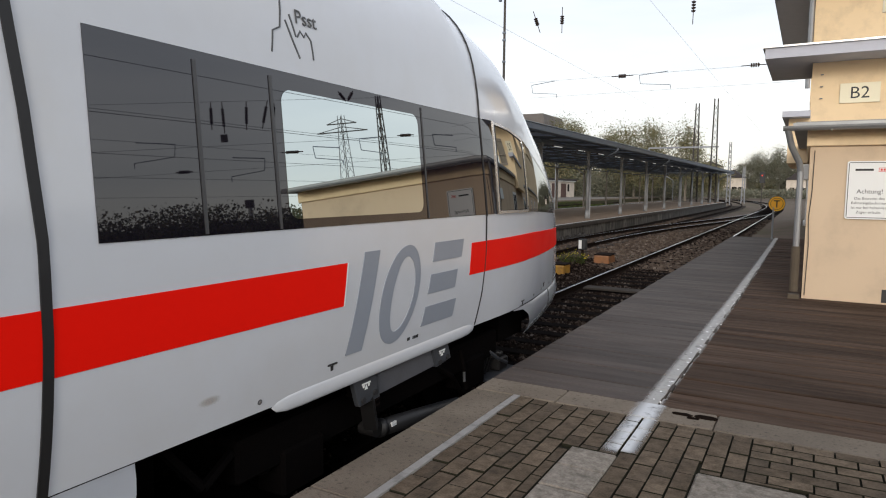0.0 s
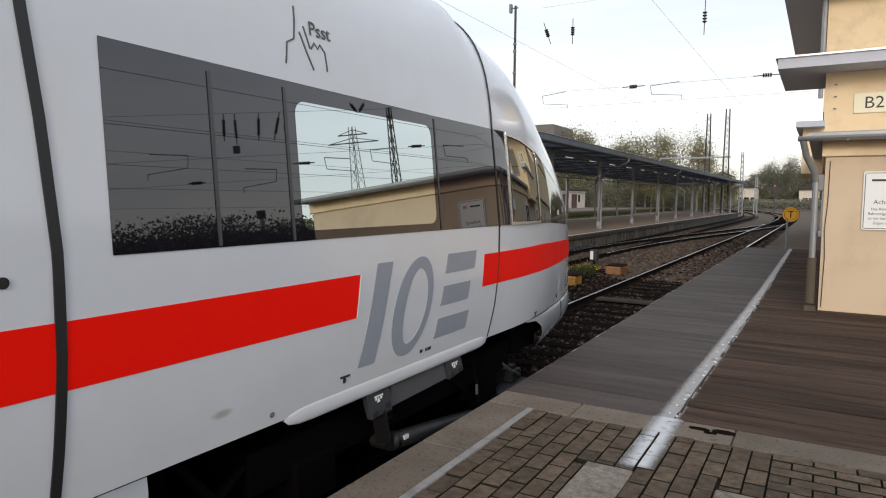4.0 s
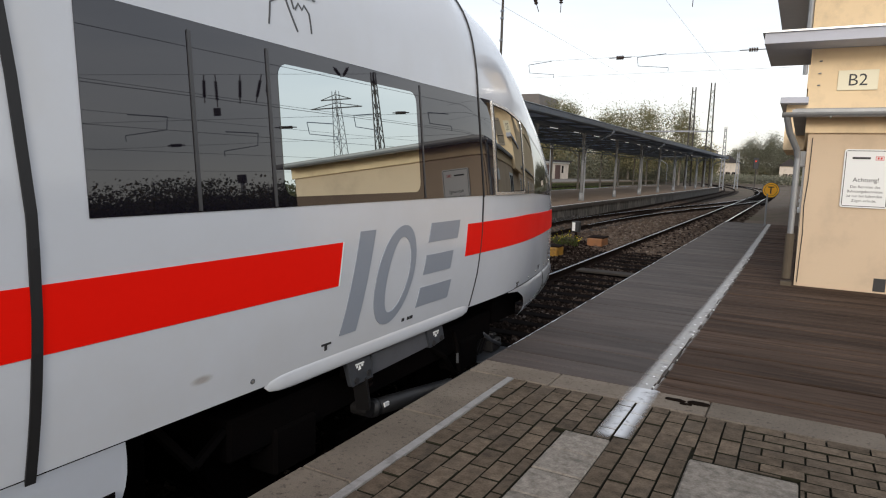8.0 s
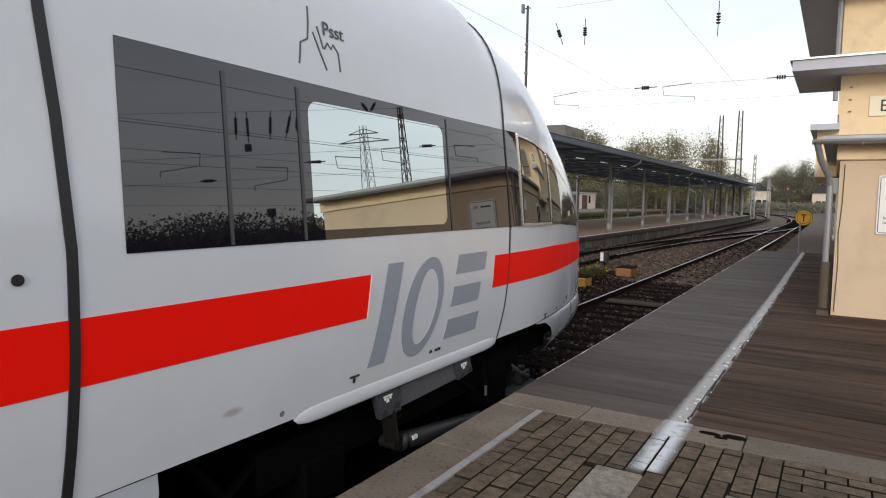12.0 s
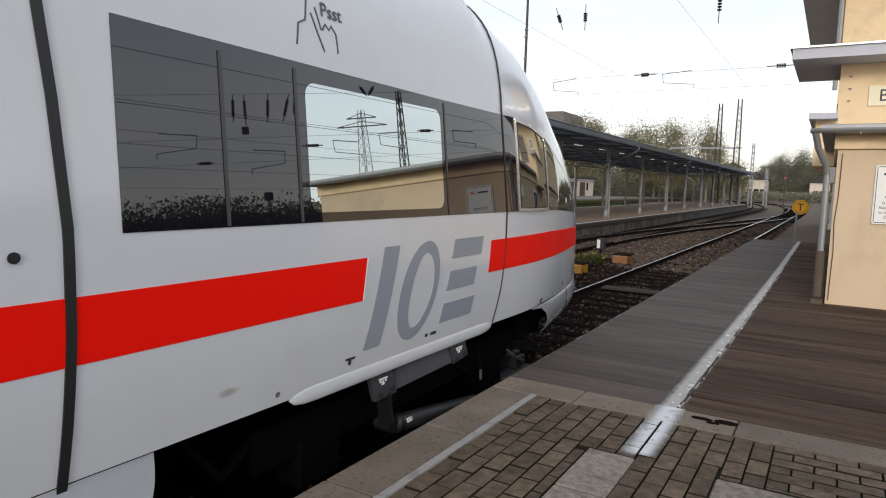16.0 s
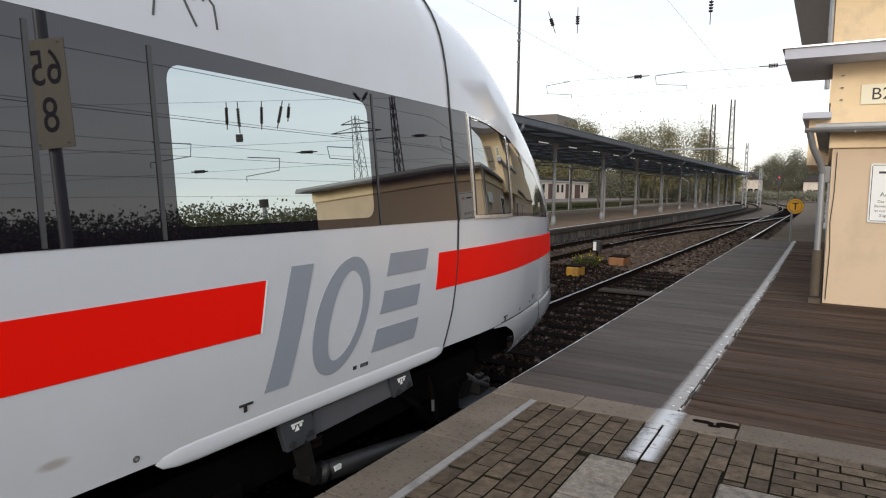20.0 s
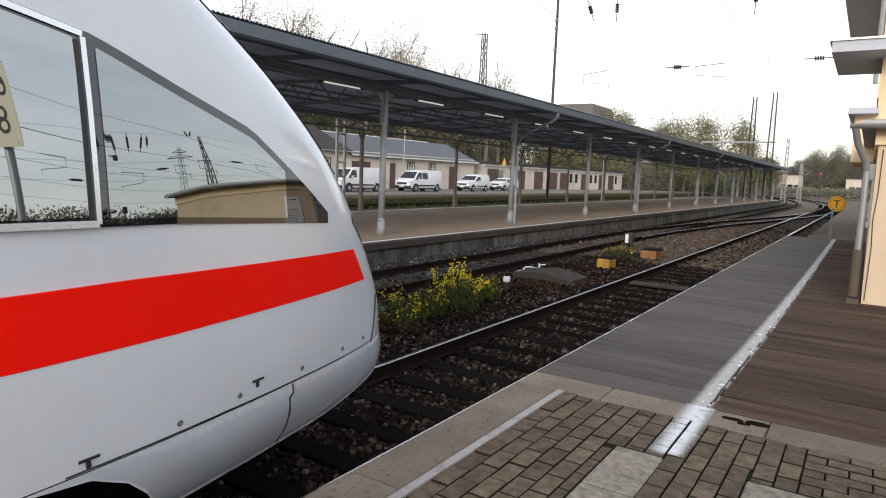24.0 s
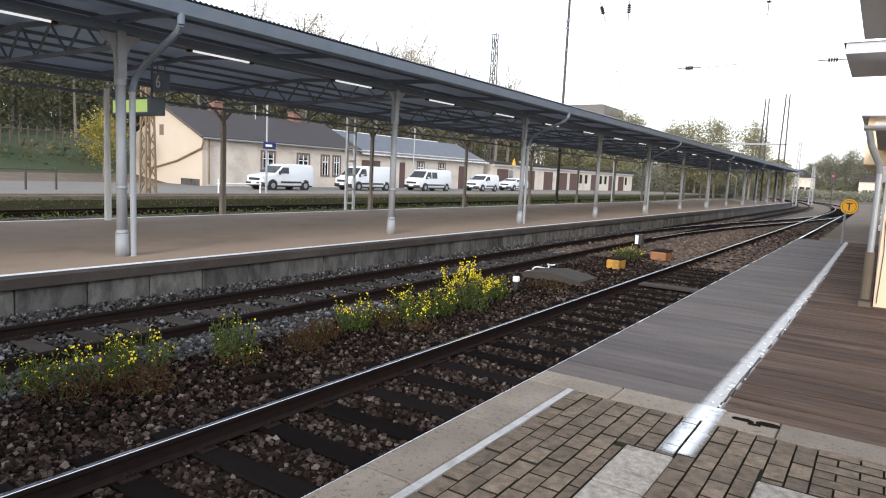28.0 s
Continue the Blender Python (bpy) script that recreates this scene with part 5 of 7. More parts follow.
def make_display():
    d = thing("departure_display", "hanging departure display with a pale green lit screen", "display", (-15.5, 9.2, 2.68))
    part("case", boxes((-0.85, 0.85, -0.2, 0.2, 0.0, 0.42), bevel=0.02), M_POLEDARK, d)
    scr = glow("green_screen", (0.42, 0.55, 0.16), 0.55)
    part("screen", boxes((-0.78, 0.02, -0.206, -0.2, 0.06, 0.36), (0.1, 0.72, -0.206, -0.2, 0.06, 0.36)), scr, d, "lit green panel")
    for x in (-0.6, 0.6):
        bm = bmesh.new()
        rod(bm, (x, 0, 0.42), (x, 0, 1.15), 0.03, n=8)
        part("hanger", bm, M_POLEDARK, d)
    n = thing("platform_number", "dark hanging platform number sign", "sign", (-14.6, 9.25, 3.22))
    part("case", boxes((-0.24, 0.24, -0.08, 0.08, 0.0, 0.46), bevel=0.015), M_POLEDARK, n)
    writing("number", "6", 0.42, pose(0, -0.082, 0.23, 90, 0, 0), M_SIGN, n, 0.002)
    for x in (-0.15, 0.15):
        bm = bmesh.new()
        rod(bm, (x, 0, 0.46), (x, 0, 0.75), 0.015, n=6)
        part("hanger", bm, M_POLEDARK, n)


make_display()


def make_barriers():
    b = thing("yard_barrier", "weathered grey-green barrier on the yard road", "barrier", (-34.5, 14.5, -0.12))
    for y in (-1.9, -1.2, 0.2, 1.6):
        part("post", boxes((-0.045, 0.045, y - 0.045, y + 0.045, 0, 1.12), bevel=0.01), M_MASTDARK, b)
    part("rail", boxes((-0.035, 0.035, -2.0, 1.7, 0.95, 1.03), bevel=0.01), M_MASTDARK, b)
    r = thing("guard_rail", "low white tubular guard rail by the road", "railing", (-31.5, 25.6, -0.12))
    bm = bmesh.new()
    rod(bm, (0, -2.2, 0.55), (0, 1.0, 0.55), 0.035, n=8)
    part("rail", bm, M_SIGN, r)
    for y in (-2.1, 0.9):
        bm = bmesh.new()
        rod(bm, (0, y, 0), (0, y, 0.8), 0.04, n=8)
        part("post", bm, M_SIGN, r)
    f = thing("bank_fence", "weathered picket fence on the bank", "fence", (-53.5, 0, 2.3))
    me = mesh_of("picket", boxes((-0.03, 0.03, -0.045, 0.045, 0, 1.4)), M_PIPEBROWN)
    for k in range(46):
        share("picket", me, f, pose(0, 2 + k * 0.62, 0, 0, random.uniform(-2, 2), 0))
    part("rail", boxes((0.04, 0.08, 1.5, 31, 1.1, 1.17)), M_PIPEBROWN, f)
    # bits at the yard edge
    s = thing("warning_plate", "small yellow warning triangle on a post", "sign", (-39.5, 74.0, -0.1))
    bm = bmesh.new()
    rod(bm, (0, 0, 0), (0, 0, 3.2), 0.05, n=6)
    part("post", bm, M_POLE, s)
    bm = bmesh.new()
    prism(bm, [(-0.55, 3.1), (0.55, 3.1), (0, 4.05)], -0.02, 0.02, "x")
    part("plate", bm, M_ORANGE, s)


make_barriers()


# ---- things between the tracks ----
def make_track_things():
    for x, y, w, l, col in ((-6.05, 17.75, 0.36, 0.62, (0.48, 0.25, 0.03)), (-5.75, 21.2, 0.5, 0.8, (0.30, 0.13, 0.05))):
        b = thing("point_motor_box", "yellow-brown steel point motor box with a dark lid", "trackside box", (x, y, -0.84), group="point motor boxes")
        part("case", boxes((-w / 2, w / 2, -l / 2, l / 2, 0, 0.27), bevel=0.03), material("box_paint", col, tuple(c * 0.6 for c in col), rough=0.6, scale=5, fine=40, stain=(0.12, 0.07, 0.04), stain_scale=4, stain_amount=0.7), b)
        part("lid", boxes((-w / 2 - 0.02, w / 2 + 0.02, -l / 2 + 0.1, l / 2 + 0.02, 0.271, 0.31), bevel=0.015), M_RUST, b)
        part("rod", boxes((-0.9, -w / 2, -0.03, 0.03, 0.02, 0.07)), M_RUST, b)
    s = thing("dwarf_signal", "small white and black ground signal box", "signal", (-6.9, 22.5, -0.84))
    bm = bmesh.new()
    rod(bm, (0, 0, 0), (0, 0, 0.3), 0.05, n=8)
    part("post", bm, M_RUST, s)
    part("case", boxes((-0.14, 0.14, -0.12, 0.12, 0.28, 0.66), bevel=0.02), M_TRIM, s)
    part("face", boxes((-0.11, 0.0, -0.126, -0.12, 0.32, 0.62)), M_SIGN, s, "white face")
    c = thing("cable_cover", "low grey concrete cable pit with sloping lid", "pit cover", (-6.35, 14.6, -0.85))
    bm = bmesh.new()
    prism(bm, [(-0.75, 0), (0.75, 0), (0.75, 0.10), (0.0, 0.24), (-0.75, 0.16)], -0.55, 0.55, "y")
    part("lid", bm, M_SLEEPER2, c)
    m = thing("marker_stone", "small white-topped track marker post", "marker", (-6.3, 12.2, -0.86))
    part("post", boxes((-0.045, 0.045, -0.045, 0.045, 0, 0.24), bevel=0.01), M_SLEEPER2, m)
    part("cap", boxes((-0.065, 0.065, -0.065, 0.065, 0.241, 0.37), bevel=0.025), M_SIGN, m)
    part("top", boxes((-0.04, 0.04, -0.04, 0.04, 0.371, 0.44), bevel=0.015), M_RUST, m)
    w = thing("loose_plank", "weathered plank lying on the ballast", "plank", (-5.66, 4.8, -0.83), rz=70)
    part("board", boxes((-0.22, 0.22, -0.09, 0.09, 0, 0.05), bevel=0.008), M_BED, w)
    w = thing("crossing_slab", "worn concrete slab between the rails", "slab", (-3.91, 15.3, -0.80))
    part("slab", boxes((-0.66, 0.66, -0.2, 0.2, 0, 0.05), bevel=0.008), M_SLEEPER2, w)
    k = thing("cable_coil", "pale loose cable lying by the rail", "cable", (-7.3, 15.6, -0.8))
    bm = bmesh.new()
    tube(bm, [(0.1 * math.sin(a * 2.1) - 0.02 * a, a * 0.35 - 1.0, 0.03 + 0.03 * math.sin(a * 3)) for a in (0.35 * i for i in range(18))], 0.02, 6)
    part("loop", bm, M_SIGN, k)


make_track_things()


def make_herb(label, x, y, h, r, n_green, n_dry, n_flower, seed, name="wildflower_clump"):
    rng = np.random.default_rng(seed)
    t = thing(name, label, "plant", (x, y, BED), group="trackside plants")
    bm = bmesh.new()
    tips = []
    for k in range(34):
        a, e = rng.uniform(0, math.tau), r * math.sqrt(rng.random())
        bx, by = e * 0.6 * math.cos(a), e * 0.6 * math.sin(a)
        hh = h * rng.uniform(0.55, 1.05) * (1 - 0.35 * e / r)
        tip = (bx + rng.uniform(-0.1, 0.1) + 0.35 * e * math.cos(a), by + rng.uniform(-0.1, 0.1) + 0.35 * e * math.sin(a), hh)
        bar(bm, (bx, by, 0), tip, 0.007)
        tips.append(((bx, by, 0), tip))
    part("stem_tuft", bm, M_DRY if n_dry > n_green else M_HERB, t)
    def along(n, lo, hi, jit):
        k = rng.integers(0, len(tips), n)
        u = rng.uniform(lo, hi, n)[:, None]
        a, b = np.array([tips[i][0] for i in k]), np.array([tips[i][1] for i in k])
        return a + (b - a) * u + rng.normal(size=(n, 3)) * jit
    if n_green:
        v, f = quads(along(n_green, 0.1, 0.95, 0.045), 0.032, rng, 0.32)
        o = new("leaves", raw_mesh("leaves", v, f, M_HERB))
        o.parent = t
    if n_dry:
        v, f = quads(along(n_dry, 0.0, 0.8, 0.06), 0.035, rng, 0.18)
        o = new("dry_leaves", raw_mesh("dry_leaves", v, f, M_DRY))
        o.parent = t
    if n_flower:
        v, f = quads(along(int(n_flower * 2.4), 0.90, 1.05, 0.03), 0.0145, rng, 0.9)
        o = new("blossoms", raw_mesh("blossoms", v, f, M_PETAL))
        o.parent = t
        o["label"] = "bright yellow blossoms"


for k, (x, y, h, r, g, d, fl) in enumerate((
        (-7.05, 2.95, 0.50, 0.42, 420, 300, 22), (-6.85, 3.55, 0.62, 0.45, 520, 300, 50), (-6.95, 4.15, 0.58, 0.40, 450, 120, 40),
        (-6.25, 3.75, 0.42, 0.45, 40, 900, 0), (-6.6, 3.2, 0.34, 0.40, 60, 620, 0), (-6.6, 5.15, 0.72, 0.32, 520, 60, 10), (-6.25, 5.0, 0.32, 0.3, 120, 300, 6),
        (-6.15, 6.05, 0.48, 0.42, 60, 800, 0), (-6.35, 6.5, 0.45, 0.36, 90, 520, 4), (-6.45, 7.25, 0.66, 0.36, 560, 120, 70),
        (-6.25, 7.75, 0.42, 0.3, 160, 420, 8), (-6.2, 8.35, 0.66, 0.46, 700, 120, 90), (-6.15, 9.1, 0.62, 0.40, 620, 80, 40),
        (-6.05, 9.85, 1.04, 0.46, 1100, 60, 330), (-6.15, 11.1, 0.62, 0.38, 620, 60, 60), (-5.75, 8.1, 0.20, 0.26, 40, 260, 0), (-6.45, 20.2, 0.55, 0.5, 520, 160, 50), (-6.0, 13.2, 0.26, 0.5, 60, 420, 0))):
    make_herb("yellow-flowering weed clump on the ballast" if fl > 20 else "dry brown weed clump on the ballast" if d > g else "green weed clump on the ballast", x, y, h, r, g, d, fl, 40 + k, "wildflower_clump" if fl > 20 else "weed_clump")


# ---- kilometre board beside the camera ----
def make_km_board():
    s = thing("distance_board", "white plate with black figures on a grey post", "sign", (0.266, 3.147, 2.31), rz=-30)
    part("plate", boxes((0.0, 0.35, -0.004, 0.004, 0.0, 0.90), bevel=0.003), M_SIGNCREAM, s)
    writing("figures", "65", 0.42, pose(0.175, -0.0055, 0.65, 90, 0, 0) @ Matrix.Diagonal((0.66, 1, 1, 1)), M_BLACK, s, 0.001)
    writing("figures", "8", 0.42, pose(0.175, -0.0055, 0.26, 90, 0, 0) @ Matrix.Diagonal((0.7, 1, 1, 1)), M_BLACK, s, 0.001)
    for x in (0.055, 0.295):
        for z in (0.038, 0.862):
            bm = bmesh.new()
            rod(bm, (x, -0.004, z), (x, -0.011, z), 0.009, n=12)
            part("bolt", bm, M_ZINC, s)
    bm = bmesh.new()
    rod(bm, (0.23, 0.09, -2.312), (0.23, 0.09, 1.25), 0.05, n=16)
    part("post", bm, M_ZINC, s, "galvanised post")
    for z in (0.04, 0.76):
        part("clamp", boxes((0.12, 0.34, 0.005, 0.10, z, z + 0.03)), M_ZINC, s)


make_km_board()


# ---- overhead line equipment ----
M_WIRE = plain("wire", (0.05, 0.05, 0.055), 0.6)
M_INS = plain("insulator_brown", (0.035, 0.022, 0.018), 0.25)


def insulator(bm, a, b, r=0.09, n=4):
    a, b = Vector(a), Vector(b)
    rod(bm, a, b, 0.022, n=6)
    for k in range(n):
        c = a + (b - a) * (0.5 + (k - (n - 1) / 2) * 0.085)
        d = (b - a).normalized() * 0.035
        rod(bm, c - d, c + d, r, r * 0.7, n=10)


def make_cross_span(y, xl, xr, z_low, z_high, hang, flat, arms, label, rz=0, at=(0, 0, 0), r=0.12, n=4):
    s = thing("cross_span", label, "overhead line", at, rz)
    bm = bmesh.new()
    rod(bm, (xl, y, z_low), (xr, y, z_low), 0.006, n=5)
    rod(bm, (xl, y, z_high), (xr, y, z_high), 0.006, n=5)
    rod(bm, (xl, y, z_low - 0.9), (xr, y, z_low - 0.9), 0.005, n=5)
    part("span_wire", bm, M_WIRE, s)
    for x, z0, z1, dx in hang:
        bm = bmesh.new()
        insulator(bm, (x, y, z0), (x + dx, y, z1), r, n)
        part("insulator", bm, M_INS, s)
    for x0, x1, z in flat:
        bm = bmesh.new()
        insulator(bm, (x0, y, z), (x1, y, z), r, n)
        part("insulator", bm, M_INS, s)
    for x0, x1, z0, z1 in arms:
        bm = bmesh.new()
        rod(bm, (x0, y, z0), (x1, y, z1), 0.02, n=6)
        rod(bm, (x0, y, z0), (x0 + (x1 - x0) * 0.05, y, z0 - 0.45), 0.016, n=6)
        rod(bm, (x0 + (x1 - x0) * 0.05, y, z0 - 0.45), (x1 + (x1 - x0) * 0.1, y, z0 - 0.6), 0.016, n=6)
        rod(bm, (x1 + (x1 - x0) * 0.1, y, z0 - 0.6), (x1 + (x1 - x0) * 0.1, y, z0 - 0.8), 0.016, n=6)
        part("steady_arm", bm, M_POLEDARK, s)
    return s


make_cross_span(36, -14.5, 14, 7.74, 12.6, ((-14.4, 11.75, 10.5, 0.45), (-12.65, 11.78, 10.35, 0), (-5.63, 11.8, 10.05, -0.02)), ((-9.74, -8.56, 7.71), (-3.26, -2.01, 7.76)), ((-8.25, -6.77, 7.68, 7.79), (-14.4, -13.0, 7.57, 7.72)), "overhead line cross-span with dark insulators")
# the same kind of span over the tracks on the other side of the platform
outer = make_cross_span(0, -16, 24, 5.3, 6.92, ((3.71, 6.9, 5.9, -0.06), (4.1, 6.9, 5.75, -0.02), (4.97, 6.9, 5.85, -0.1), (5.74, 6.9, 5.87, -0.3), (5.98, 6.8, 6.12, -0.12), (8.5, 7.2, 6.8, 0.27), (9.1, 7.2, 6.8, -0.27)), ((10.74, 11.45, 5.36), (6.05, 6.85, 4.93), (2.25, 2.83, 4.43)), ((2.35, 1.08, 5.44, 5.56), (5.4, 4.25, 4.75, 4.85), (7.25, 8.28, 5.1, 5.0), (9.12, 9.9, 5.31, 5.34), (12.28, 13.2, 5.34, 5.25)), "overhead line cross-span beyond the platform", rz=127.75, at=(15.84, 13.77, 0), r=0.065, n=7)
part("junction_box", boxes((3.92, 4.16, -0.1, 0.1, 5.44, 5.70), bevel=0.01), M_MASTDARK, outer, "small dark box")
lattice_mast("catenary_mast", "grey lattice mast beyond the platform building", 21.0, 38.5, -0.3, 11.4, 0.75, M_MASTDARK, thick=0.06, taper=0.3, group="lattice masts")


def make_pylon():
    p = lattice_mast("power_pylon", "distant lattice power pylon with two crossarms", 82.6, 114.4, 0, 29.2, 3.4, M_MASTDARK, taper=0.3, rung=2.0)
    for z, w in ((25.6, 4.4), (27.4, 2.6)):
        bm = bmesh.new()
        bar(bm, (-w, w * 0.75, z), (w, -w * 0.75, z), 0.22)
        bar(bm, (-w, w * 0.75, z), (0, 0, z + 1.1), 0.14)
        bar(bm, (w, -w * 0.75, z), (0, 0, z + 1.1), 0.14)
        part("crossarm", bm, M_MASTDARK, p)


make_pylon()


def make_wires():
    w = thing("contact_wires", "thin overhead wires along the tracks", "overhead line")
    for x, z in ((T1, 6.6), (T2, 6.6), (9.0, 4.9), (9.0, 6.2), (14.0, 4.9), (14.0, 6.3), (19.0, 4.9), (19.0, 6.4), (26.0, 4.9)):
        bm = bmesh.new()
        prev = None
        for k in range(33):
            y = -40 + k * 6.25
            q = (bend(y, x), y, z)
            if prev:
                rod(bm, prev, q, 0.004 if x < 0 else 0.008, n=4, caps=False)
            prev = q
        part("wire", bm, M_WIRE, w)


make_wires()


# ---- distance ----
def make_distance():
    for k, (x, y, h, r, m, n) in enumerate(((-49, 142, 17, 6, M_LEAF, 2600), (-45, 138, 14.5, 4, M_LEAF, 1800), (-33, 142, 16, 6.5, M_LEAF, 2800), (-28.5, 139, 10.5, 4.0, M_LEAF, 2000), (-22.5, 142, 15.0, 3.6, M_LEAF, 1400), (-17.5, 141, 7.6, 3.2, M_LEAF, 1400), (-17, 222, 11.0, 3.6, M_LEAFGREY, 1500), (-12.5, 224, 14.0, 4.2, M_LEAFGREY, 2200), (-8, 221, 13.4, 4.0, M_LEAFGREY, 2000), (-3, 226, 13.4, 4.2, M_LEAFGREY, 2000), (2.5, 223, 11, 4, M_LEAFGREY, 1600), (-38, 150, 9, 5, M_LEAF, 1800))):
        make_tree("tree", "rounded autumn tree beyond the tracks", x, y, -0.5, h, r, n * 8, m, 70 + k, 0.135, group="distant trees")
    for k, (x, y, h, r, n) in enumerate(((-56, 53, 18.5, 3.6, 500), (-57, 57, 17.0, 3.2, 420), (-56, 46, 17.0, 3.2, 700), (-56, 66, 17.5, 3.0, 380), (-56, 73, 18.5, 4.0, 900), (-57, 77, 17.0, 3.4, 600), (-56, 84, 17, 3.4, 500), (-57, 90, 18, 3.6, 700), (-56, 98, 17, 3.4, 500), (-57, 104, 18, 3.6, 700), (-57, 61, 16.5, 3.2, 380))):
        make_tree("tree", "nearly bare autumn tree on the slope", x, y, 1.8, h + 0.8, r, n * 9, M_LEAFPALE, 90 + k, 0.085, group="bare slope trees")
    make_tree("shrub", "yellow-leaved shrub on the bank", -47.5, 25.5, 0.3, 4.4, 1.7, 2600, M_LEAFYELLOW, 120, 0.085)
    rng = np.random.default_rng(31)
    def belt(name, label, xa, xb, ya, yb, top, n, leaf, mat, power=0.7):
        u = rng.random(n)
        hh = top * (0.62 + 0.38 * np.abs(np.sin(u * 23.0) * np.cos(u * 57.0 + 1.0)))
        pts = np.stack([xa + (xb - xa) * u + rng.normal(size=n) * 2.5, ya + (yb - ya) * u + rng.normal(size=n) * 2.5, hh * rng.random(n) ** power - 0.5], 1)
        v, f = quads(pts, leaf, rng)
        tagged(new(name, raw_mesh(name, v, f, mat)), label, "trees", kind="stuff")
    belt("tree_belt", "distant belt of trees where the line curves away", -60, 40, 250, 262, 6.5, 24000, 0.4, M_LEAF)
    belt("low_belt", "bushes along the far curve", -70, -24, 150, 190, 9, 60000, 0.18, M_LEAF)
    belt("verge_bushes", "low grassy bushes beside the far curve", -23, 6, 180, 184, 2.6, 9000, 0.2, M_LEAFGREY)
    belt("yard_belt", "bushes behind the far end of the platform", -46, -24, 131, 166, 6.5, 32000, 0.16, M_LEAFGREY)
    belt("wood_edge", "dark upper edge of the wooded slope", -100, -98, -70, 190, 25, 26000, 0.75, M_LEAFDARK, 0.9)
    belt("hedge", "tall hedge between the shed and the distant block", -58, -46, 127, 132, 10.5, 26000, 0.17, M_LEAF)
    belt("shrub_row", "brown shrubs along the outer tracks", 37, 32, -12, 80, 5.7, 240000, 0.12, M_LEAFDARK, 0.8)
    belt("outer_belt", "dark tree line beyond the outer tracks", 95, 60, -30, 150, 5.2, 9000, 0.55, M_LEAFDARK)
    t = thing("water_tower", "small distant water tower", "tower", (88, 90, 0))
    bm = bmesh.new()
    rod(bm, (0, 0, 0), (0, 0, 10.0), 0.5, 0.42, n=12)
    part("shaft", bm, M_POLE, t)
    bm = bmesh.new()
    rod(bm, (0, 0, 10.0), (0, 0, 11.5), 0.9, n=12)
    part("tank", bm, M_TILE, t)
    f = thing("flat_block", "distant building with a grey mansard roof behind the trees", "building", (-52, 136, 0))
    part("wall", boxes((-8, 0.6, 0, 12, 0, 13.6)), M_CREAM, f)
    bm = bmesh.new()
    prism(bm, [(-8.4, 13.6), (1.0, 13.6), (0.3, 17.9), (-7.6, 17.9)], -0.4, 12.4, "y")
    part("roof", bm, M_MANSARD, f, "grey-brown slate mansard roof")
    for x, y, w, h in ((-36, 285, 9, 11), (-19, 200, 5.6, 5.0), (-3.5, 212, 5, 4.6)):
        b = thing("apartment_building", "pale distant house near the horizon", "building", (x, y, 0), group="distant houses")
        part("wall", boxes((-w / 2, w / 2, 0, 8, -0.5, h)), M_CREAM, b)
        bm = bmesh.new()
        prism(bm, [(-w / 2 - 0.4, h), (w / 2 + 0.4, h), (0, h + 2.2)], -0.4, 8.4, "y")
        part("roof", bm, M_TILE, b)
        for i in range(3):
            for j in range(int(h // 3)):
                part("window", boxes((-w / 2 + 1 + i * w / 3.4, -w / 2 + 2.2 + i * w / 3.4, -0.04, 0.02, 1.0 + j * 2.8, 2.4 + j * 2.8)), M_DARKGLASS, b)
    s = thing("main_signal", "distant light signal showing red", "signal", (-6.05, 105, -0.8))
    bm = bmesh.new()
    rod(bm, (0, 0, 0), (0, 0, 3.6), 0.06, n=8)
    part("post", bm, M_MASTDARK, s)
    part("head", boxes((-0.35, 0.35, -0.12, 0.12, 3.4, 5.0), bevel=0.05), M_TRIM, s)
    bm = bmesh.new()
    rod(bm, (0, -0.13, 4.5), (0, -0.17, 4.5), 0.085, n=14)
    part("lens", bm, glow("red_lamp", (1.0, 0.04, 0.02), 1.2), s, "glowing red lens")
    lattice_mast("signal_mast", "pale lattice mast far down the line", -10.4, 104, -0.6, 8.6, 0.5, M_POLE, taper=0.5)
    lattice_mast("signal_mast", "pale lattice mast at the far curve", -9.4, 116, -0.6, 5.4, 0.5, M_POLE, taper=0.5)
    bm = bmesh.new()
    g = thing("gantry_beam", "pale gantry beam over the far tracks", "gantry", (0, 92, 0))
    box(bm, -19.5, -10.6, -0.1, 0.1, 7.1, 7.3)
    part("beam", bm, M_POLE, g)
    for x in (-19.5,):
        bm = bmesh.new()
        rod(bm, (x, 0, -0.5), (x, 0, 7.2), 0.12, n=8)
        part("post", bm, M_POLE, g)


make_distance()


# ---- the train ----
HW_KNOTS = ((-40, 1.43), (4.6, 1.43), (5.2, 1.43), (5.6, 1.43), (6.0, 1.418), (6.4, 1.390), (6.8, 1.340), (7.5, 1.215), (8.1, 1.085), (8.6, 0.94), (9.0, 0.78), (9.25, 0.53), (9.38, 0.3), (9.43, 0.10))
ROOF_KNOTS = ((-40, 3.525), (4.4, 3.55), (5.3, 3.45), (6.0, 3.235), (6.8, 2.905), (7.6, 2.40), (8.2, 1.87), (8.6, 1.38), (9.0, 0.87), (9.25, 0.61), (9.38, 0.46), (9.43, 0.36))
SHOULDER_KNOTS = ((-40, 1.0), (5, 1.0), (8, 0.75), (8.8, 0.5), (9.43, 0.15))
LEAN_KNOTS = ((-40, 0.032), (5, 0.032), (5.8, 0.07), (6.6, 0.085), (7.5, 0.06), (8.2, 0.03), (9.43, 0.0))
POWER_KNOTS = ((-40, 2.71), (5, 2.71), (6.3, 4.9), (7.5, 4.6), (8.4, 5.2), (9.2, 2.55), (9.43, 2.0))


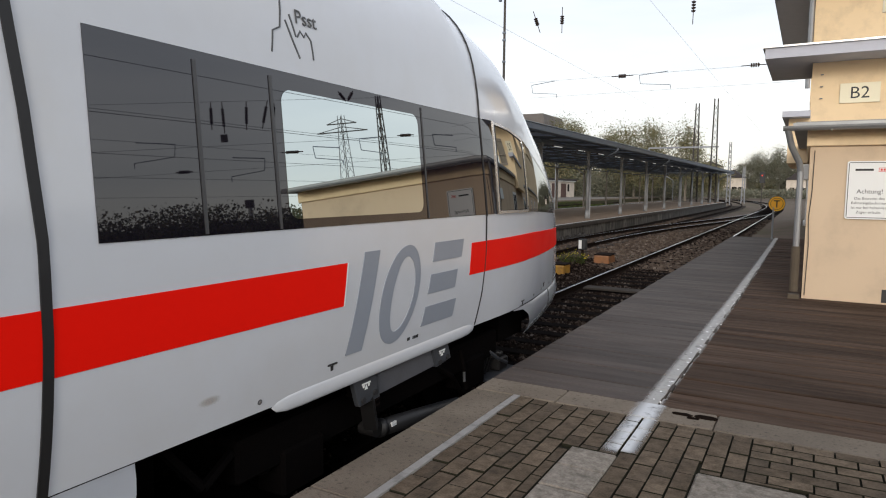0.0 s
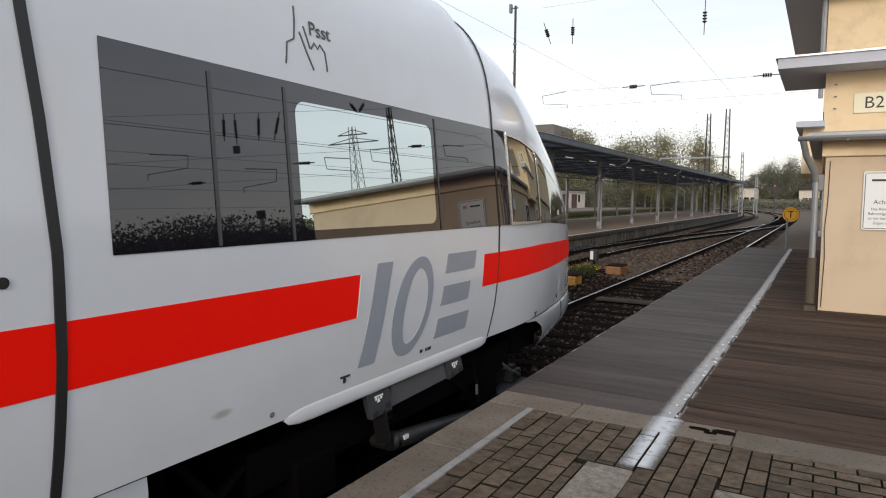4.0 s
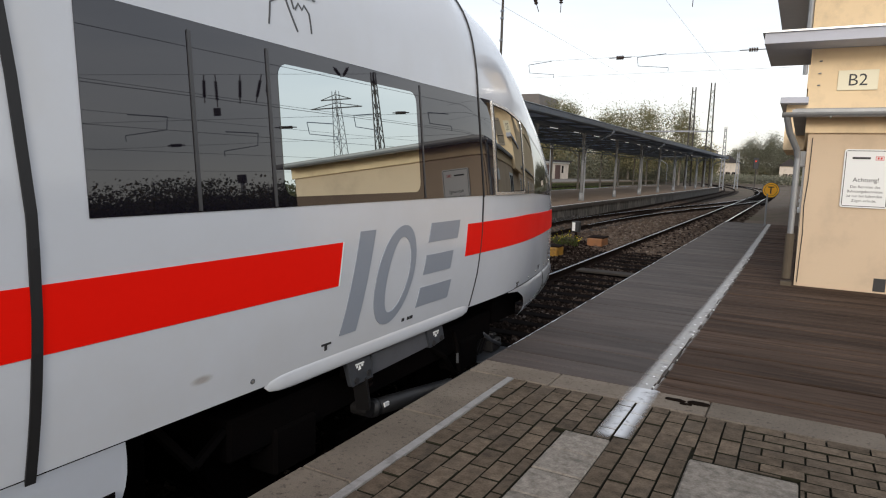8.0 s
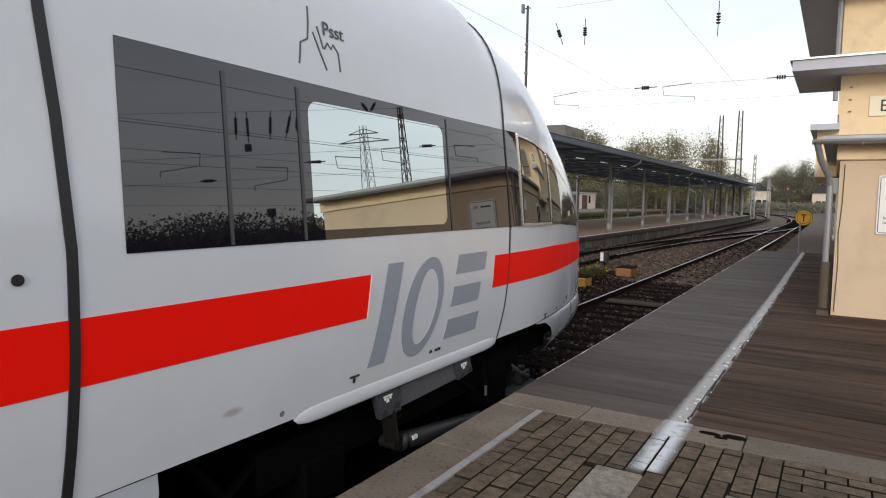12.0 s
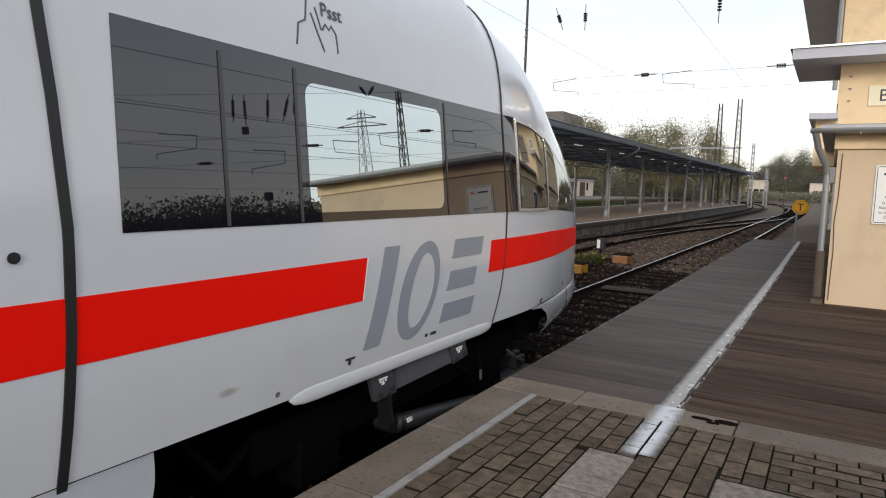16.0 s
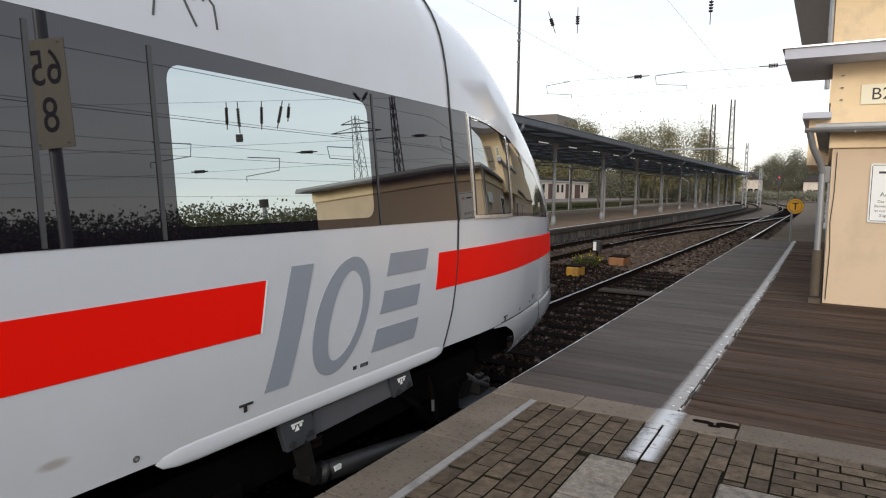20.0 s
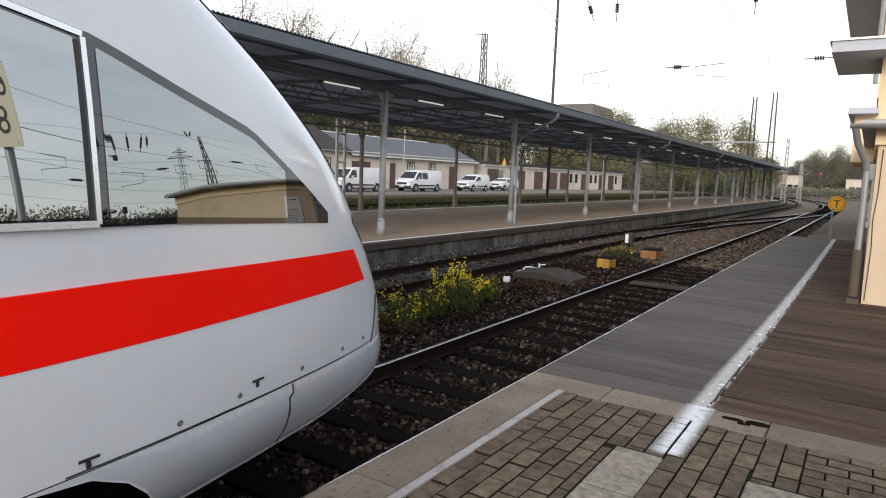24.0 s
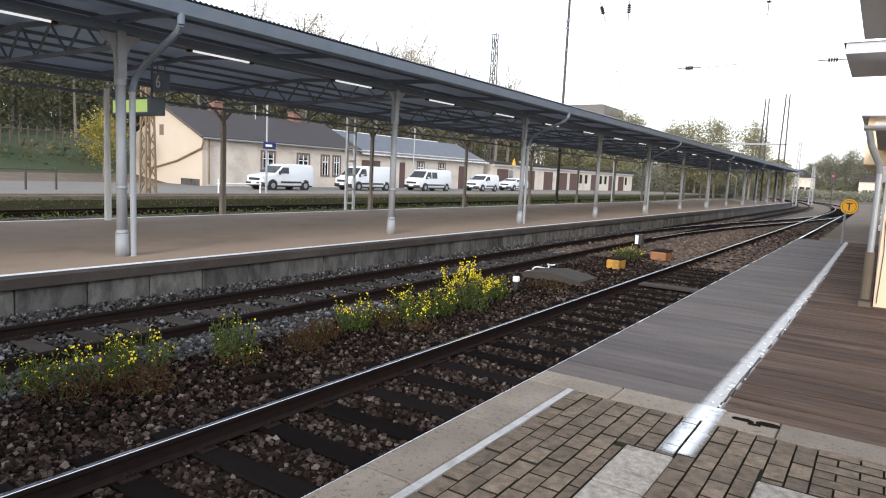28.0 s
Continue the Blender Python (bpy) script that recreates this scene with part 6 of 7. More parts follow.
def knots(table, y, soft=0.16):
    xs, vs = [a for a, _ in table], [b for _, b in table]
    soft = min(soft, max(0.0, (9.43 - y) * 0.9))
    return sum(float(np.interp(y + d * soft, xs, vs)) for d in (-1, -0.5, 0, 0.5, 1)) / 5


def main_half(z, y=0.0):
    """Half-width of the plain car section: drawn in below, flat panes that lean in a little, rounded roof."""
    def side(h):
        a = max(0.0, h - 1.38)
        return 1.425 - 0.39 * max(0.0, min(0.09, h - 1.29)) ** 2 - 0.07 * a
    if z < 1.0:
        return 1.425 - 0.055 * ((1.0 - z) / 0.64) ** 2
    if z < 2.4:
        return side(z)
    u = min(1.0, (z - 2.4) / 1.15)
    return (side(2.4) - 0.12 * (z - 2.4)) * (1 - u ** 2.8) ** (1 / 2.8)


def half_width(y, z):
    k = min(1.0, max(0.0, (y - 5.0) / 1.5))
    k = k * k * (3 - 2 * k)
    if k == 0.0:
        return main_half(z, y)
    if k == 1.0:
        return nose_half(y, z)
    zr = knots(ROOF_KNOTS, y)
    lifted = z if z < 2.2 else z + (3.55 - zr) * (z - 2.2) / (zr - 2.2)
    return (1 - k) * main_half(lifted, y) + k * nose_half(y, z)


def nose_half(y, z):
    h, zr, zs, n = (knots(t, y) for t in (HW_KNOTS, ROOF_KNOTS, SHOULDER_KNOTS, POWER_KNOTS))
    if z >= zr:
        return 0.0
    if z >= zs:
        return (h - knots(LEAN_KNOTS, y) * max(0.0, z - 1.15) - 0.025 * max(0.0, min(0.9, z - 1.36)) ** 2) * (1 - ((z - zs) / (zr - zs)) ** n) ** (1 / n)
    k = 0.046 + 0.025 * min(1.0, max(0.0, (y - 5.5) / 1.0))
    return h - k * min(1.3, (zs - z) / 0.7) ** 2


def skin(y, z, off=0.0, side=1):
    """A point on the side of the train, pushed out by off along the surface's normal."""
    e = 0.01
    # the uprights of the panes lean back a little, more so towards the cab
    y -= 0.014 * max(0.0, min(y, 4.6) - 1.64) * min(1.0, max(0.0, (z - 1.36) / 0.85)) * min(1.0, max(0.0, (6.6 - y) / 1.2))
    x = half_width(y, z)
    dy = (half_width(y + e, z) - half_width(y - e, z)) / (2 * e)
    dz = (half_width(y, z + e) - half_width(y, z - e)) / (2 * e)
    nrm = Vector((1, -dy, -dz)).normalized()
    p = Vector((x, y, z)) + nrm * off
    return Vector((side * p.x, p.y, p.z))


def skin_patch(bm, fn, nu, nv, off=0.004, inner=-0.012, side=1):
    """A thin shell that follows the train's skin; fn(u, v) gives its (y, z)."""
    top = [[bm.verts.new(skin(*fn(i / nu, j / nv), off, side)) for j in range(nv + 1)] for i in range(nu + 1)]
    for i in range(nu):
        for j in range(nv):
            q = (top[i][j], top[i + 1][j], top[i + 1][j + 1], top[i][j + 1])
            bm.faces.new(q if side > 0 else q[::-1])
    rim = [(i, 0) for i in range(nu + 1)] + [(nu, j) for j in range(1, nv + 1)] + [(i, nv) for i in range(nu - 1, -1, -1)] + [(0, j) for j in range(nv - 1, 0, -1)]
    low = [bm.verts.new(skin(*fn(i / nu, j / nv), inner, side)) for i, j in rim]
    lip = {(i, j): bm.verts.new(top[i][j].co) for i, j in rim}
    n = len(rim)
    for k in range(n):
        a, b = rim[k], rim[(k + 1) % n]
        q = (lip[a], low[k], low[(k + 1) % n], lip[b])
        bm.faces.new(q if side > 0 else q[::-1])


def window_top(y):
    return float(np.interp(y, (-40, 1.6, 4.3, 5.2, 5.6, 6.0, 6.5, 6.9, 7.37, 7.64, 7.85, 8.05), (2.268, 2.263, 2.233, 2.23, 2.233, 2.205, 2.118, 1.972, 1.815, 1.64, 1.5, 1.355)))


def window_low(y):
    return float(np.interp(y, (-40, 5.6, 6.8, 8.05), (1.36, 1.37, 1.355, 1.29)))


def strip_patch(train, name, mat, y0, y1, z0, z1, off=0.004, label="", nu=12, nv=4, slant=0.0, sides=(1,), smooth=True, parent=None):
    """A panel between two heights; slant shifts its upper edge along the train."""
    f0 = z0 if callable(z0) else (lambda y: z0)
    f1 = z1 if callable(z1) else (lambda y: z1)
    def fn(u, v):
        y = y0 + (y1 - y0) * u
        z = f0(y) + (f1(y) - f0(y)) * v
        return (y + slant * v, z)
    bm = bmesh.new()
    for s in sides:
        skin_patch(bm, fn, nu, nv, off, side=s)
    return part(name, bm, mat, parent or train, label, smooth=True)


def line_patch(train, name, mat, pts, width, off=0.006, parent=None, n_per=3):
    """A thin raised line on the skin through points (y, z)."""
    bm = bmesh.new()
    seg = len(pts) - 1
    def side_way(k):
        (ya, za), (yb, zb) = pts[max(0, k - 1)], pts[min(seg, k + 1)]
        d = Vector((yb - ya, zb - za)).normalized()
        return -d.y * width / 2, d.x * width / 2
    def fn(u, v):
        k = min(seg - 1, int(u * seg + 1e-6))
        f = u * seg - k
        (py, pz), (qy, qz) = side_way(k), side_way(k + 1)
        (ya, za), (yb, zb) = pts[k], pts[k + 1]
        w = 2 * v - 1
        return (ya + (yb - ya) * f + (py + (qy - py) * f) * w, za + (zb - za) * f + (pz + (qz - pz) * f) * w)
    skin_patch(bm, fn, seg * n_per, 1, off)
    return part(name, bm, mat, parent or train)


REAR = -24.0


def make_train():
    t = thing("high_speed_train", "white high-speed train car with red stripe and dark windows", "train", (T1, 0, 0))
    # shell
    bm = bmesh.new()
    stations = [REAR, -12, -4, 0, 2, 3.0, 3.8, 3.9, 4.0, 4.1, 4.2, 4.3, 4.4] + [4.4 + 0.1 * k for k in range(1, 47)] + [9.05, 9.12, 9.18, 9.24, 9.29, 9.33, 9.37, 9.40, 9.42, 9.43]
    rings = []
    for y in stations:
        h, zr, zs, n = (knots(q, y) for q in (HW_KNOTS, ROOF_KNOTS, SHOULDER_KNOTS, POWER_KNOTS))
        z0 = min(0.36, zr - 0.05)
        prof = []
        for k in range(7):
            z = z0 + (zs - z0) * k / 7 if zs > z0 else z0
            prof.append((half_width(y, z), z))
        for k in range(25):
            a = math.pi / 2 * k / 24
            z = zs + (zr - zs) * math.sin(a) ** (2 / n)
            prof.append((half_width(y, z) if k < 24 else 0.0, z))
        rings.append([bm.verts.new((x, y, z)) for x, z in prof] + [bm.verts.new((-x, y, z)) for x, z in prof[-2::-1]])
    for a, b in zip(rings, rings[1:]):
        for k in range(len(a) - 1):
            bm.faces.new((a[k], a[k + 1], b[k + 1], b[k]))
    bm.faces.new(rings[0])
    bm.faces.new(rings[-1][::-1])
    bmesh.ops.recalc_face_normals(bm, faces=bm.faces[:])
    part("body_shell", bm, M_WHITE, t, "glossy white painted shell", smooth=True)
    # floor of the shell, with dark blocks added to shade behind the apron
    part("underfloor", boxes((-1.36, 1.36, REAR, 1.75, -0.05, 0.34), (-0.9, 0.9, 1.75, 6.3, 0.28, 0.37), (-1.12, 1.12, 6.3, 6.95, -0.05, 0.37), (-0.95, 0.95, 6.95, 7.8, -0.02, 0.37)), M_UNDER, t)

    # rear skirt and front apron
    def lower(fn_low, y0, y1, nu, name, bulge, label):
        m = bmesh.new()
        for s in (1, -1):
            grid = []
            for i in range(nu + 1):
                y = y0 + (y1 - y0) * i / nu
                base = half_width(y, 0.36)
                row = []
                for j in range(9):
                    v = j / 8
                    z = 0.355 + (fn_low(y) - 0.355) * v
                    d = (0.355 - z) / 0.42
                    x = base + bulge * math.sin(min(1, d * 3.0) * math.pi / 2) - 0.16 * d * d * d
                    row.append(m.verts.new((s * max(0.0, x), y, z)))
                grid.append(row)
            for a, b in zip(grid, grid[1:]):
                for j in range(8):
                    q = (a[j], b[j], b[j + 1], a[j + 1])
                    m.faces.new(q if s > 0 else q[::-1])
        bmesh.ops.solidify(m, geom=m.faces[:], thickness=0.02)
        return part(name, m, M_WHITE, t, label, smooth=True)
    lower(lambda y: -0.22, REAR, 1.80, 20, "side_skirt", 0.012, "white lower skirt")
    lower(lambda y: float(np.interp(y, (5.95, 6.15, 6.40, 6.56, 6.67, 6.74, 6.78, 8.2, 8.8, 9.4), (0.35, 0.345, 0.32, 0.245, 0.14, 0.02, -0.05, -0.04, 0.06, 0.2))), 6.12, 9.38, 126, "front_apron", 0.03, "white front apron")
    # rounded sill below the side panel
    bm = bmesh.new()
    pts = [(2.66, 0.0)] + [(2.7, 0.6), (2.78, 0.9), (2.9, 1.0), (4.98, 1.0), (5.1, 0.9), (5.18, 0.6), (5.22, 0.0)]
    for i in range(10):
        a0, a1 = math.pi * i / 10 - math.pi / 2, math.pi * (i + 1) / 10 - math.pi / 2
        for (ya, ra), (yb, rb) in zip(pts, pts[1:]):
            q = [bm.verts.new((1.366 + 0.017 * r * math.cos(a), y, 0.350 + 0.056 * r * math.sin(a))) for y, r, a in ((ya, ra, a0), (yb, rb, a0), (yb, rb, a1), (ya, ra, a1))]
            bm.faces.new(q)
    bmesh.ops.remove_doubles(bm, verts=bm.verts[:], dist=0.0005)
    part("sill_fairing", bm, M_WHITE, t, "rounded white sill", smooth=True)

    # dark window band with its panes
    band = strip_patch(t, "window_band", M_DARKGLASS, 1.64, 8.05, window_low, window_top, 0.004, "black glass band", 90, 24, sides=(1, -1))
    strip_patch(t, "window_band", M_DARKGLASS, REAR + 1, 0.2, 1.36, 2.245, 0.004, "black glass band", 8, 8, sides=(1, -1))
    def pane(y0, y1, z0, z1, r=0.06, off=0.007, side=1):
        # a pane with rounded corners
        bm = bmesh.new()
        nu, nv = 16, 24
        def fn(u, v):
            y = y0 + (y1 - y0) * u
            d = min(y - y0, y1 - y)
            cut = r - math.sqrt(max(0, r * r - (r - d) ** 2)) if d < r else 0
            a, b = (z0(y) if callable(z0) else z0) + cut, (z1(y) if callable(z1) else z1) - cut
            return (y, a + (b - a) * v)
        uu = [0, 0.004, 0.012, 0.025, 0.042] + [0.06 + 0.88 * k / 24 for k in range(25)] + [0.958, 0.975, 0.988, 0.996, 1]
        skin_patch(bm, lambda u, v: fn(uu[round(u * (len(uu) - 1))], v), len(uu) - 1, nv, off)
        return bm
    clear = pane(2.775, 4.235, 1.425, 2.15, 0.075, 0.007)
    part("window_pane", clear, M_BRIGHTGLASS, band, "mirror-coated clear pane", True)
    for y, w in ((2.19, 0.02), (2.70, 0.02), (4.30, 0.014)):
        strip_patch(t, "mullion", M_MULLION, y - w / 2, y + w / 2, 1.375, 2.21, 0.010, nu=1, nv=8, parent=band)
    # driver's side window and the pointed glass ahead of it
    top_in = lambda y: window_top(y) - 0.045
    part("cab_window", pane(5.64, 6.42, 1.40, top_in, 0.02, 0.009), M_CABGLASS, band, "driver's side window", True)
    line_patch(t, "cab_window_frame", M_CHROME, [(5.61, 1.38), (5.61, window_top(5.61) - 0.015)] , 0.028, 0.012, band)
    line_patch(t, "cab_window_frame", M_CHROME, [(5.60, 1.383), (6.45, 1.372)], 0.028, 0.012, band, 6)
    line_patch(t, "cab_window_frame", M_CHROME, [(6.45, 1.372), (6.45, window_top(6.45) - 0.03)], 0.022, 0.012, band)
    line_patch(t, "cab_window_frame", M_CHROME, [(y, window_top(y) - 0.018) for y in (5.6, 5.8, 6.0, 6.2, 6.45)], 0.024, 0.012, band)
    line_patch(t, "cab_window_seal", M_RUBBER, [(5.635, 1.40), (5.635, window_top(5.63) - 0.04)], 0.02, 0.0135, band)
    line_patch(t, "cab_window_seal", M_RUBBER, [(6.42, 1.39), (6.42, window_top(6.42) - 0.05)], 0.018, 0.0135, band)
    part("quarter_window", pane(6.50, 7.62, lambda y: window_low(y) + 0.03, lambda y: window_top(y) - 0.05, 0.01, 0.008), M_QUARTERGLASS, band, "pointed quarter window", True)
    # red stripes
    strip_patch(t, "red_stripe", M_RED, REAR + 0.5, 3.25, 0.853, 1.127, 0.003, "red painted stripe", 24, 3, 0.04)
    bm = bmesh.new()
    def stripe(u, v):
        y = 5.005 + 0.035 * v + (8.59 - 0.19 * v - 5.005 - 0.035 * v) * u
        return (y, 0.853 + (0.279 - 0.024 * max(0, y - 6.6)) * v)
    skin_patch(bm, stripe, 40, 4, 0.003)
    part("red_stripe", bm, M_RED, t, "red painted stripe", True)
    # white keylines are part of the stripe's edge
    strip_patch(t, "stripe_edge", M_SIGN, 3.25, 3.262, 0.853, 1.127, 0.0035, nu=1, nv=3, slant=0.04)

    # grey emblem made of plain slanted shapes
    def slanted(y0, y1, z0, z1, lean=0.265):
        strip_patch(t, "emblem_shape", M_LOGO, y0, y1, z0, z1, 0.004, "grey slanted shape", 4, 4, slant=lean * (z1 - z0))
    slanted(3.30, 3.475, 0.515, 1.182)
    bm = bmesh.new()
    cy, cz, ry, rz = 3.93, 0.838, 0.262, 0.352
    m = 40
    def ring(u, v):
        a = math.tau * u
        k = 0.9 if math.cos(a) > 0 else 1.0
        z = cz + rz * (1 - 0.24 * v) * math.sin(a)
        return (cy + ry * k * (1 - (0.30 if math.cos(a) > 0 else 0.52) * v) * math.cos(a) + 0.265 * (z - cz), z)
    skin_patch(bm, ring, m, 2, 0.004)
    part("emblem_shape", bm, M_LOGO, t, "grey slanted ring")
    for z in (0.535, 0.783, 1.030):
        y = 4.235 + 0.265 * (z - 0.535)
        slanted(y, y + (0.505 if z < 0.6 else 0.44 if z < 0.9 else 0.48), z, z + 0.15)
    # seams and door edge
    line_patch(t, "panel_seam", M_RUBBER, [(5.21, 0.37), (5.28, 0.66), (5.325, 1.05), (5.335, 1.36)], 0.014, 0.005)
    line_patch(t, "panel_seam", M_RUBBER, [(5.335, 1.36), (5.325, 1.8), (5.31, 2.26), (5.31, 2.6), (5.33, 2.9), (5.36, 3.15), (5.40, 3.3), (5.44, 3.38), (5.47, 3.42)], 0.014, 0.0115)
    line_patch(t, "door_seal", M_RUBBER, [(1.385, 0.25), (1.40, 0.6), (1.415, 1.0), (1.415, 1.4), (1.387, 1.9), (1.35, 2.3), (1.322, 2.75)], 0.042, 0.008)
    bm = bmesh.new()
    for k, (r, o) in enumerate(((0.022, 0.006), (0.012, 0.009))):
        p = skin(1.218, 1.30, 0)
        rod(bm, p, p + Vector((o, 0, 0)), r, n=14)
    part("door_button", bm, M_RUBBER, t)
    line_patch(t, "nose_seam", M_RUBBER, [(8.84, 0.70), (8.825, 0.58), (8.80, 0.46), (8.765, 0.36), (8.74, 0.30)], 0.014, 0.005)
    def apron_point(y, z):
        d = (0.355 - z) / 0.42
        return (half_width(y, 0.36) + 0.03 * math.sin(min(1, d * 3.0) * math.pi / 2) - 0.16 * d ** 3 + 0.001, y, z)
    bm = bmesh.new()
    tube(bm, [apron_point(y, z) for y, z in ((7.71, 0.35), (7.70, 0.30), (7.66, 0.28), (7.66, 0.2), (7.65, 0.1), (7.63, 0.0))], 0.007, 6)
    part("apron_seam", bm, M_RUBBER, t)
    line_patch(t, "nose_crease", M_RUBBER, [(6.3, 0.368), (7.0, 0.366), (8.0, 0.362), (8.7, 0.36)], 0.006, 0.004)
    # small marks on the lower side
    for y, z in ((3.17, 0.47), (6.39, 0.395), (7.38, 0.45)):
        line_patch(t, "jacking_mark", M_BLACK, [(y - 0.04, z + 0.02), (y + 0.05, z + 0.02)], 0.012)
        line_patch(t, "jacking_mark", M_BLACK, [(y, z + 0.01), (y + 0.005, z - 0.02)], 0.02)
    for y, z in ((2.56, 0.42), (6.85, 0.41), (7.25, 0.42), (7.8, 0.42), (8.28, 0.42), (8.6, 0.42)):
        p = skin(y, z, 0)
        way = (skin(y, z, 0.1) - p).normalized()
        bm = bmesh.new()
        rod(bm, p - way * 0.01, p + way * 0.003, 0.016, n=12)
        cap = part("screw_cap", bm, M_UNDERGREY, t)
        bm = bmesh.new()
        rod(bm, p, p + way * 0.005, 0.009, n=10)
        part("screw_head", bm, M_CHROME, cap)
    for y0, y1 in ((4.06, 4.075), (4.082, 4.09), (4.135, 4.145), (4.155, 4.165), (4.175, 4.188), (4.196, 4.21)):
        strip_patch(t, "serial_bar", M_BLACK, y0, y1, 0.458, 0.482, 0.004, nu=1, nv=1)
    strip_patch(t, "dirt_smear", M_SMEAR, 2.114, 2.294, 0.497, 0.567, 0.003, "faint brown smear", 6, 3)
    # quiet-zone pictogram: finger outline and word
    for pts in ([(2.737, 2.347), (2.757, 2.467), (2.817, 2.497), (2.837, 2.597), (2.847, 2.687)], [(2.867, 2.547), (2.907, 2.457), (2.937, 2.397), (2.967, 2.347)], [(2.907, 2.587), (2.947, 2.467)], [(2.957, 2.467), (2.987, 2.507), (3.017, 2.477), (3.037, 2.507), (3.077, 2.467), (3.087, 2.357)]):
        line_patch(t, "pictogram_line", M_UNDERGREY, pts, 0.011, 0.003)
    p = skin(3.045, 2.582, 0.004)
    lean = math.degrees(math.atan2(half_width(3.1, 2.63) - half_width(3.1, 2.51), 0.12))
    writing("lettering", "Psst", 0.118, Matrix.Translation(p) @ pose(0, 0, 0, 0, lean, 0) @ pose(0, 0, 0, 90, 0, 90), M_UNDERGREY, t, 0.0015)
    # edge of the windscreen over the nose
    crest = lambda y: knots(ROOF_KNOTS, y)
    strip_patch(t, "windscreen", M_DARKGLASS, 6.75, 8.30, lambda y: crest(y) - 0.15, lambda y: crest(y) - 0.035, 0.006, "dark curved windscreen", 40, 6)
    # headlamp
    for side in (1, -1):
        strip_patch(t, "headlamp", M_DARKGLASS, 8.42, 8.96, lambda y: float(np.interp(y, (8.42, 8.74, 8.96), (1.26, 0.98, 0.70))), lambda y: float(np.interp(y, (8.42, 8.74, 8.96), (1.33, 1.03, 0.73))), 0.002, "dark headlamp cover", 12, 3, sides=(side,))

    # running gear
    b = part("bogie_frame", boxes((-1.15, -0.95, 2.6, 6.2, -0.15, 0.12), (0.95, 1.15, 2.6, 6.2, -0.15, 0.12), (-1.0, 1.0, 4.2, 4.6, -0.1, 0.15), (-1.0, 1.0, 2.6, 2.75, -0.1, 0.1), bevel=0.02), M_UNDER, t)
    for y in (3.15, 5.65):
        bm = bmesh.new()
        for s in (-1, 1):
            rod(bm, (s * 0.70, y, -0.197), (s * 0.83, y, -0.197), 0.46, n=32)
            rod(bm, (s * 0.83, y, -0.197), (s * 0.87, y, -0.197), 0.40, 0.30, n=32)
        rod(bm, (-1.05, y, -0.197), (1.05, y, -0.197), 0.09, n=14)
        part("wheelset", bm, M_UNDER, t, "steel wheelset, near-black like the underframe")
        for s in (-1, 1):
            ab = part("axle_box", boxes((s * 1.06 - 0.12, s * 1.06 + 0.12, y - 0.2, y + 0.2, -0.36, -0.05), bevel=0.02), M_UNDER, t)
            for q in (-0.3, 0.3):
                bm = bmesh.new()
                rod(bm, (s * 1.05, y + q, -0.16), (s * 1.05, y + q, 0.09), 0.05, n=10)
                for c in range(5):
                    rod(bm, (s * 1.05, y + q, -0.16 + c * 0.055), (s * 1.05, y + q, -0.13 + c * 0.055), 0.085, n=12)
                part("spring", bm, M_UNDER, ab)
    bm = bmesh.new()
    prism(bm, [(3.73, 0.265), (4.53, 0.275), (4.58, 0.135), (3.77, 0.115)], 1.29, 1.325, "x")
    eq = part("equipment_beam", bm, M_BEAM, t, "grey equipment beam")
    part("beam_web", boxes((1.20, 1.289, 3.55, 4.74, 0.13, 0.33), bevel=0.01), M_UNDER, eq)
    for outline in ([(3.45, 0.295), (3.725, 0.275), (3.77, 0.105), (3.52, 0.095)], [(4.51, 0.29), (4.775, 0.29), (4.83, 0.15), (4.585, 0.12)]):
        bm = bmesh.new()
        prism(bm, outline, 1.30, 1.345, "x")
        bmesh.ops.bevel(bm, geom=bm.edges[:], offset=0.006, segments=1, affect="EDGES")
        part("beam_bracket", bm, M_SHOE, eq)
    part("bracket_lip", boxes((1.30, 1.352, 3.735, 3.748, 0.11, 0.27)), M_SHOE, eq)
    bm = bmesh.new()
    bar(bm, (1.30, 3.66, 0.13), (1.24, 3.80, -0.16), 0.10, 0.05)
    part("bracket_arm", bm, M_GEAR, eq)
    bm = bmesh.new()
    rod(bm, (1.27, 3.84, -0.18), (1.13, 3.84, -0.18), 0.06, n=14)
    part("damper_eye", bm, M_GEAR, eq)
    for y, z in ((3.56, 0.135), (3.70, 0.155), (4.63, 0.155), (4.76, 0.175)):
        bm = bmesh.new()
        rod(bm, (1.34, y, z), (1.356, y, z), 0.023, n=8)
        part("bolt", bm, M_BLACK, eq)
    for y in (3.595, 4.665):
        bm = boxes((1.346, 1.349, y - 0.05, y + 0.05, 0.243, 0.254))
        prism(bm, [(y - 0.018, 0.205), (y + 0.018, 0.205), (y, 0.24)], 1.346, 1.349, "x")
        for q in (-0.03, 0.03):
            prism(bm, [(y + q - 0.012, 0.24), (y + q + 0.012, 0.24), (y + q + 0.008, 0.222), (y + q - 0.008, 0.222)], 1.346, 1.349, "x")
        part("white_mark", bm, M_SIGN, eq)
    bm = bmesh.new()
    rod(bm, (1.22, 3.90, -0.205), (1.33, 4.98, -0.315), 0.066, n=18)
    rod(bm, (1.222, 3.92, -0.207), (1.226, 3.96, -0.211), 0.072, n=18)
    damper = part("damper", bm, M_RUBBER, t, smooth=True)
    part("white_mark", boxes((1.284, 1.300, 3.99, 4.05, -0.205, -0.175)), M_SIGN, damper)
    bm = bmesh.new()
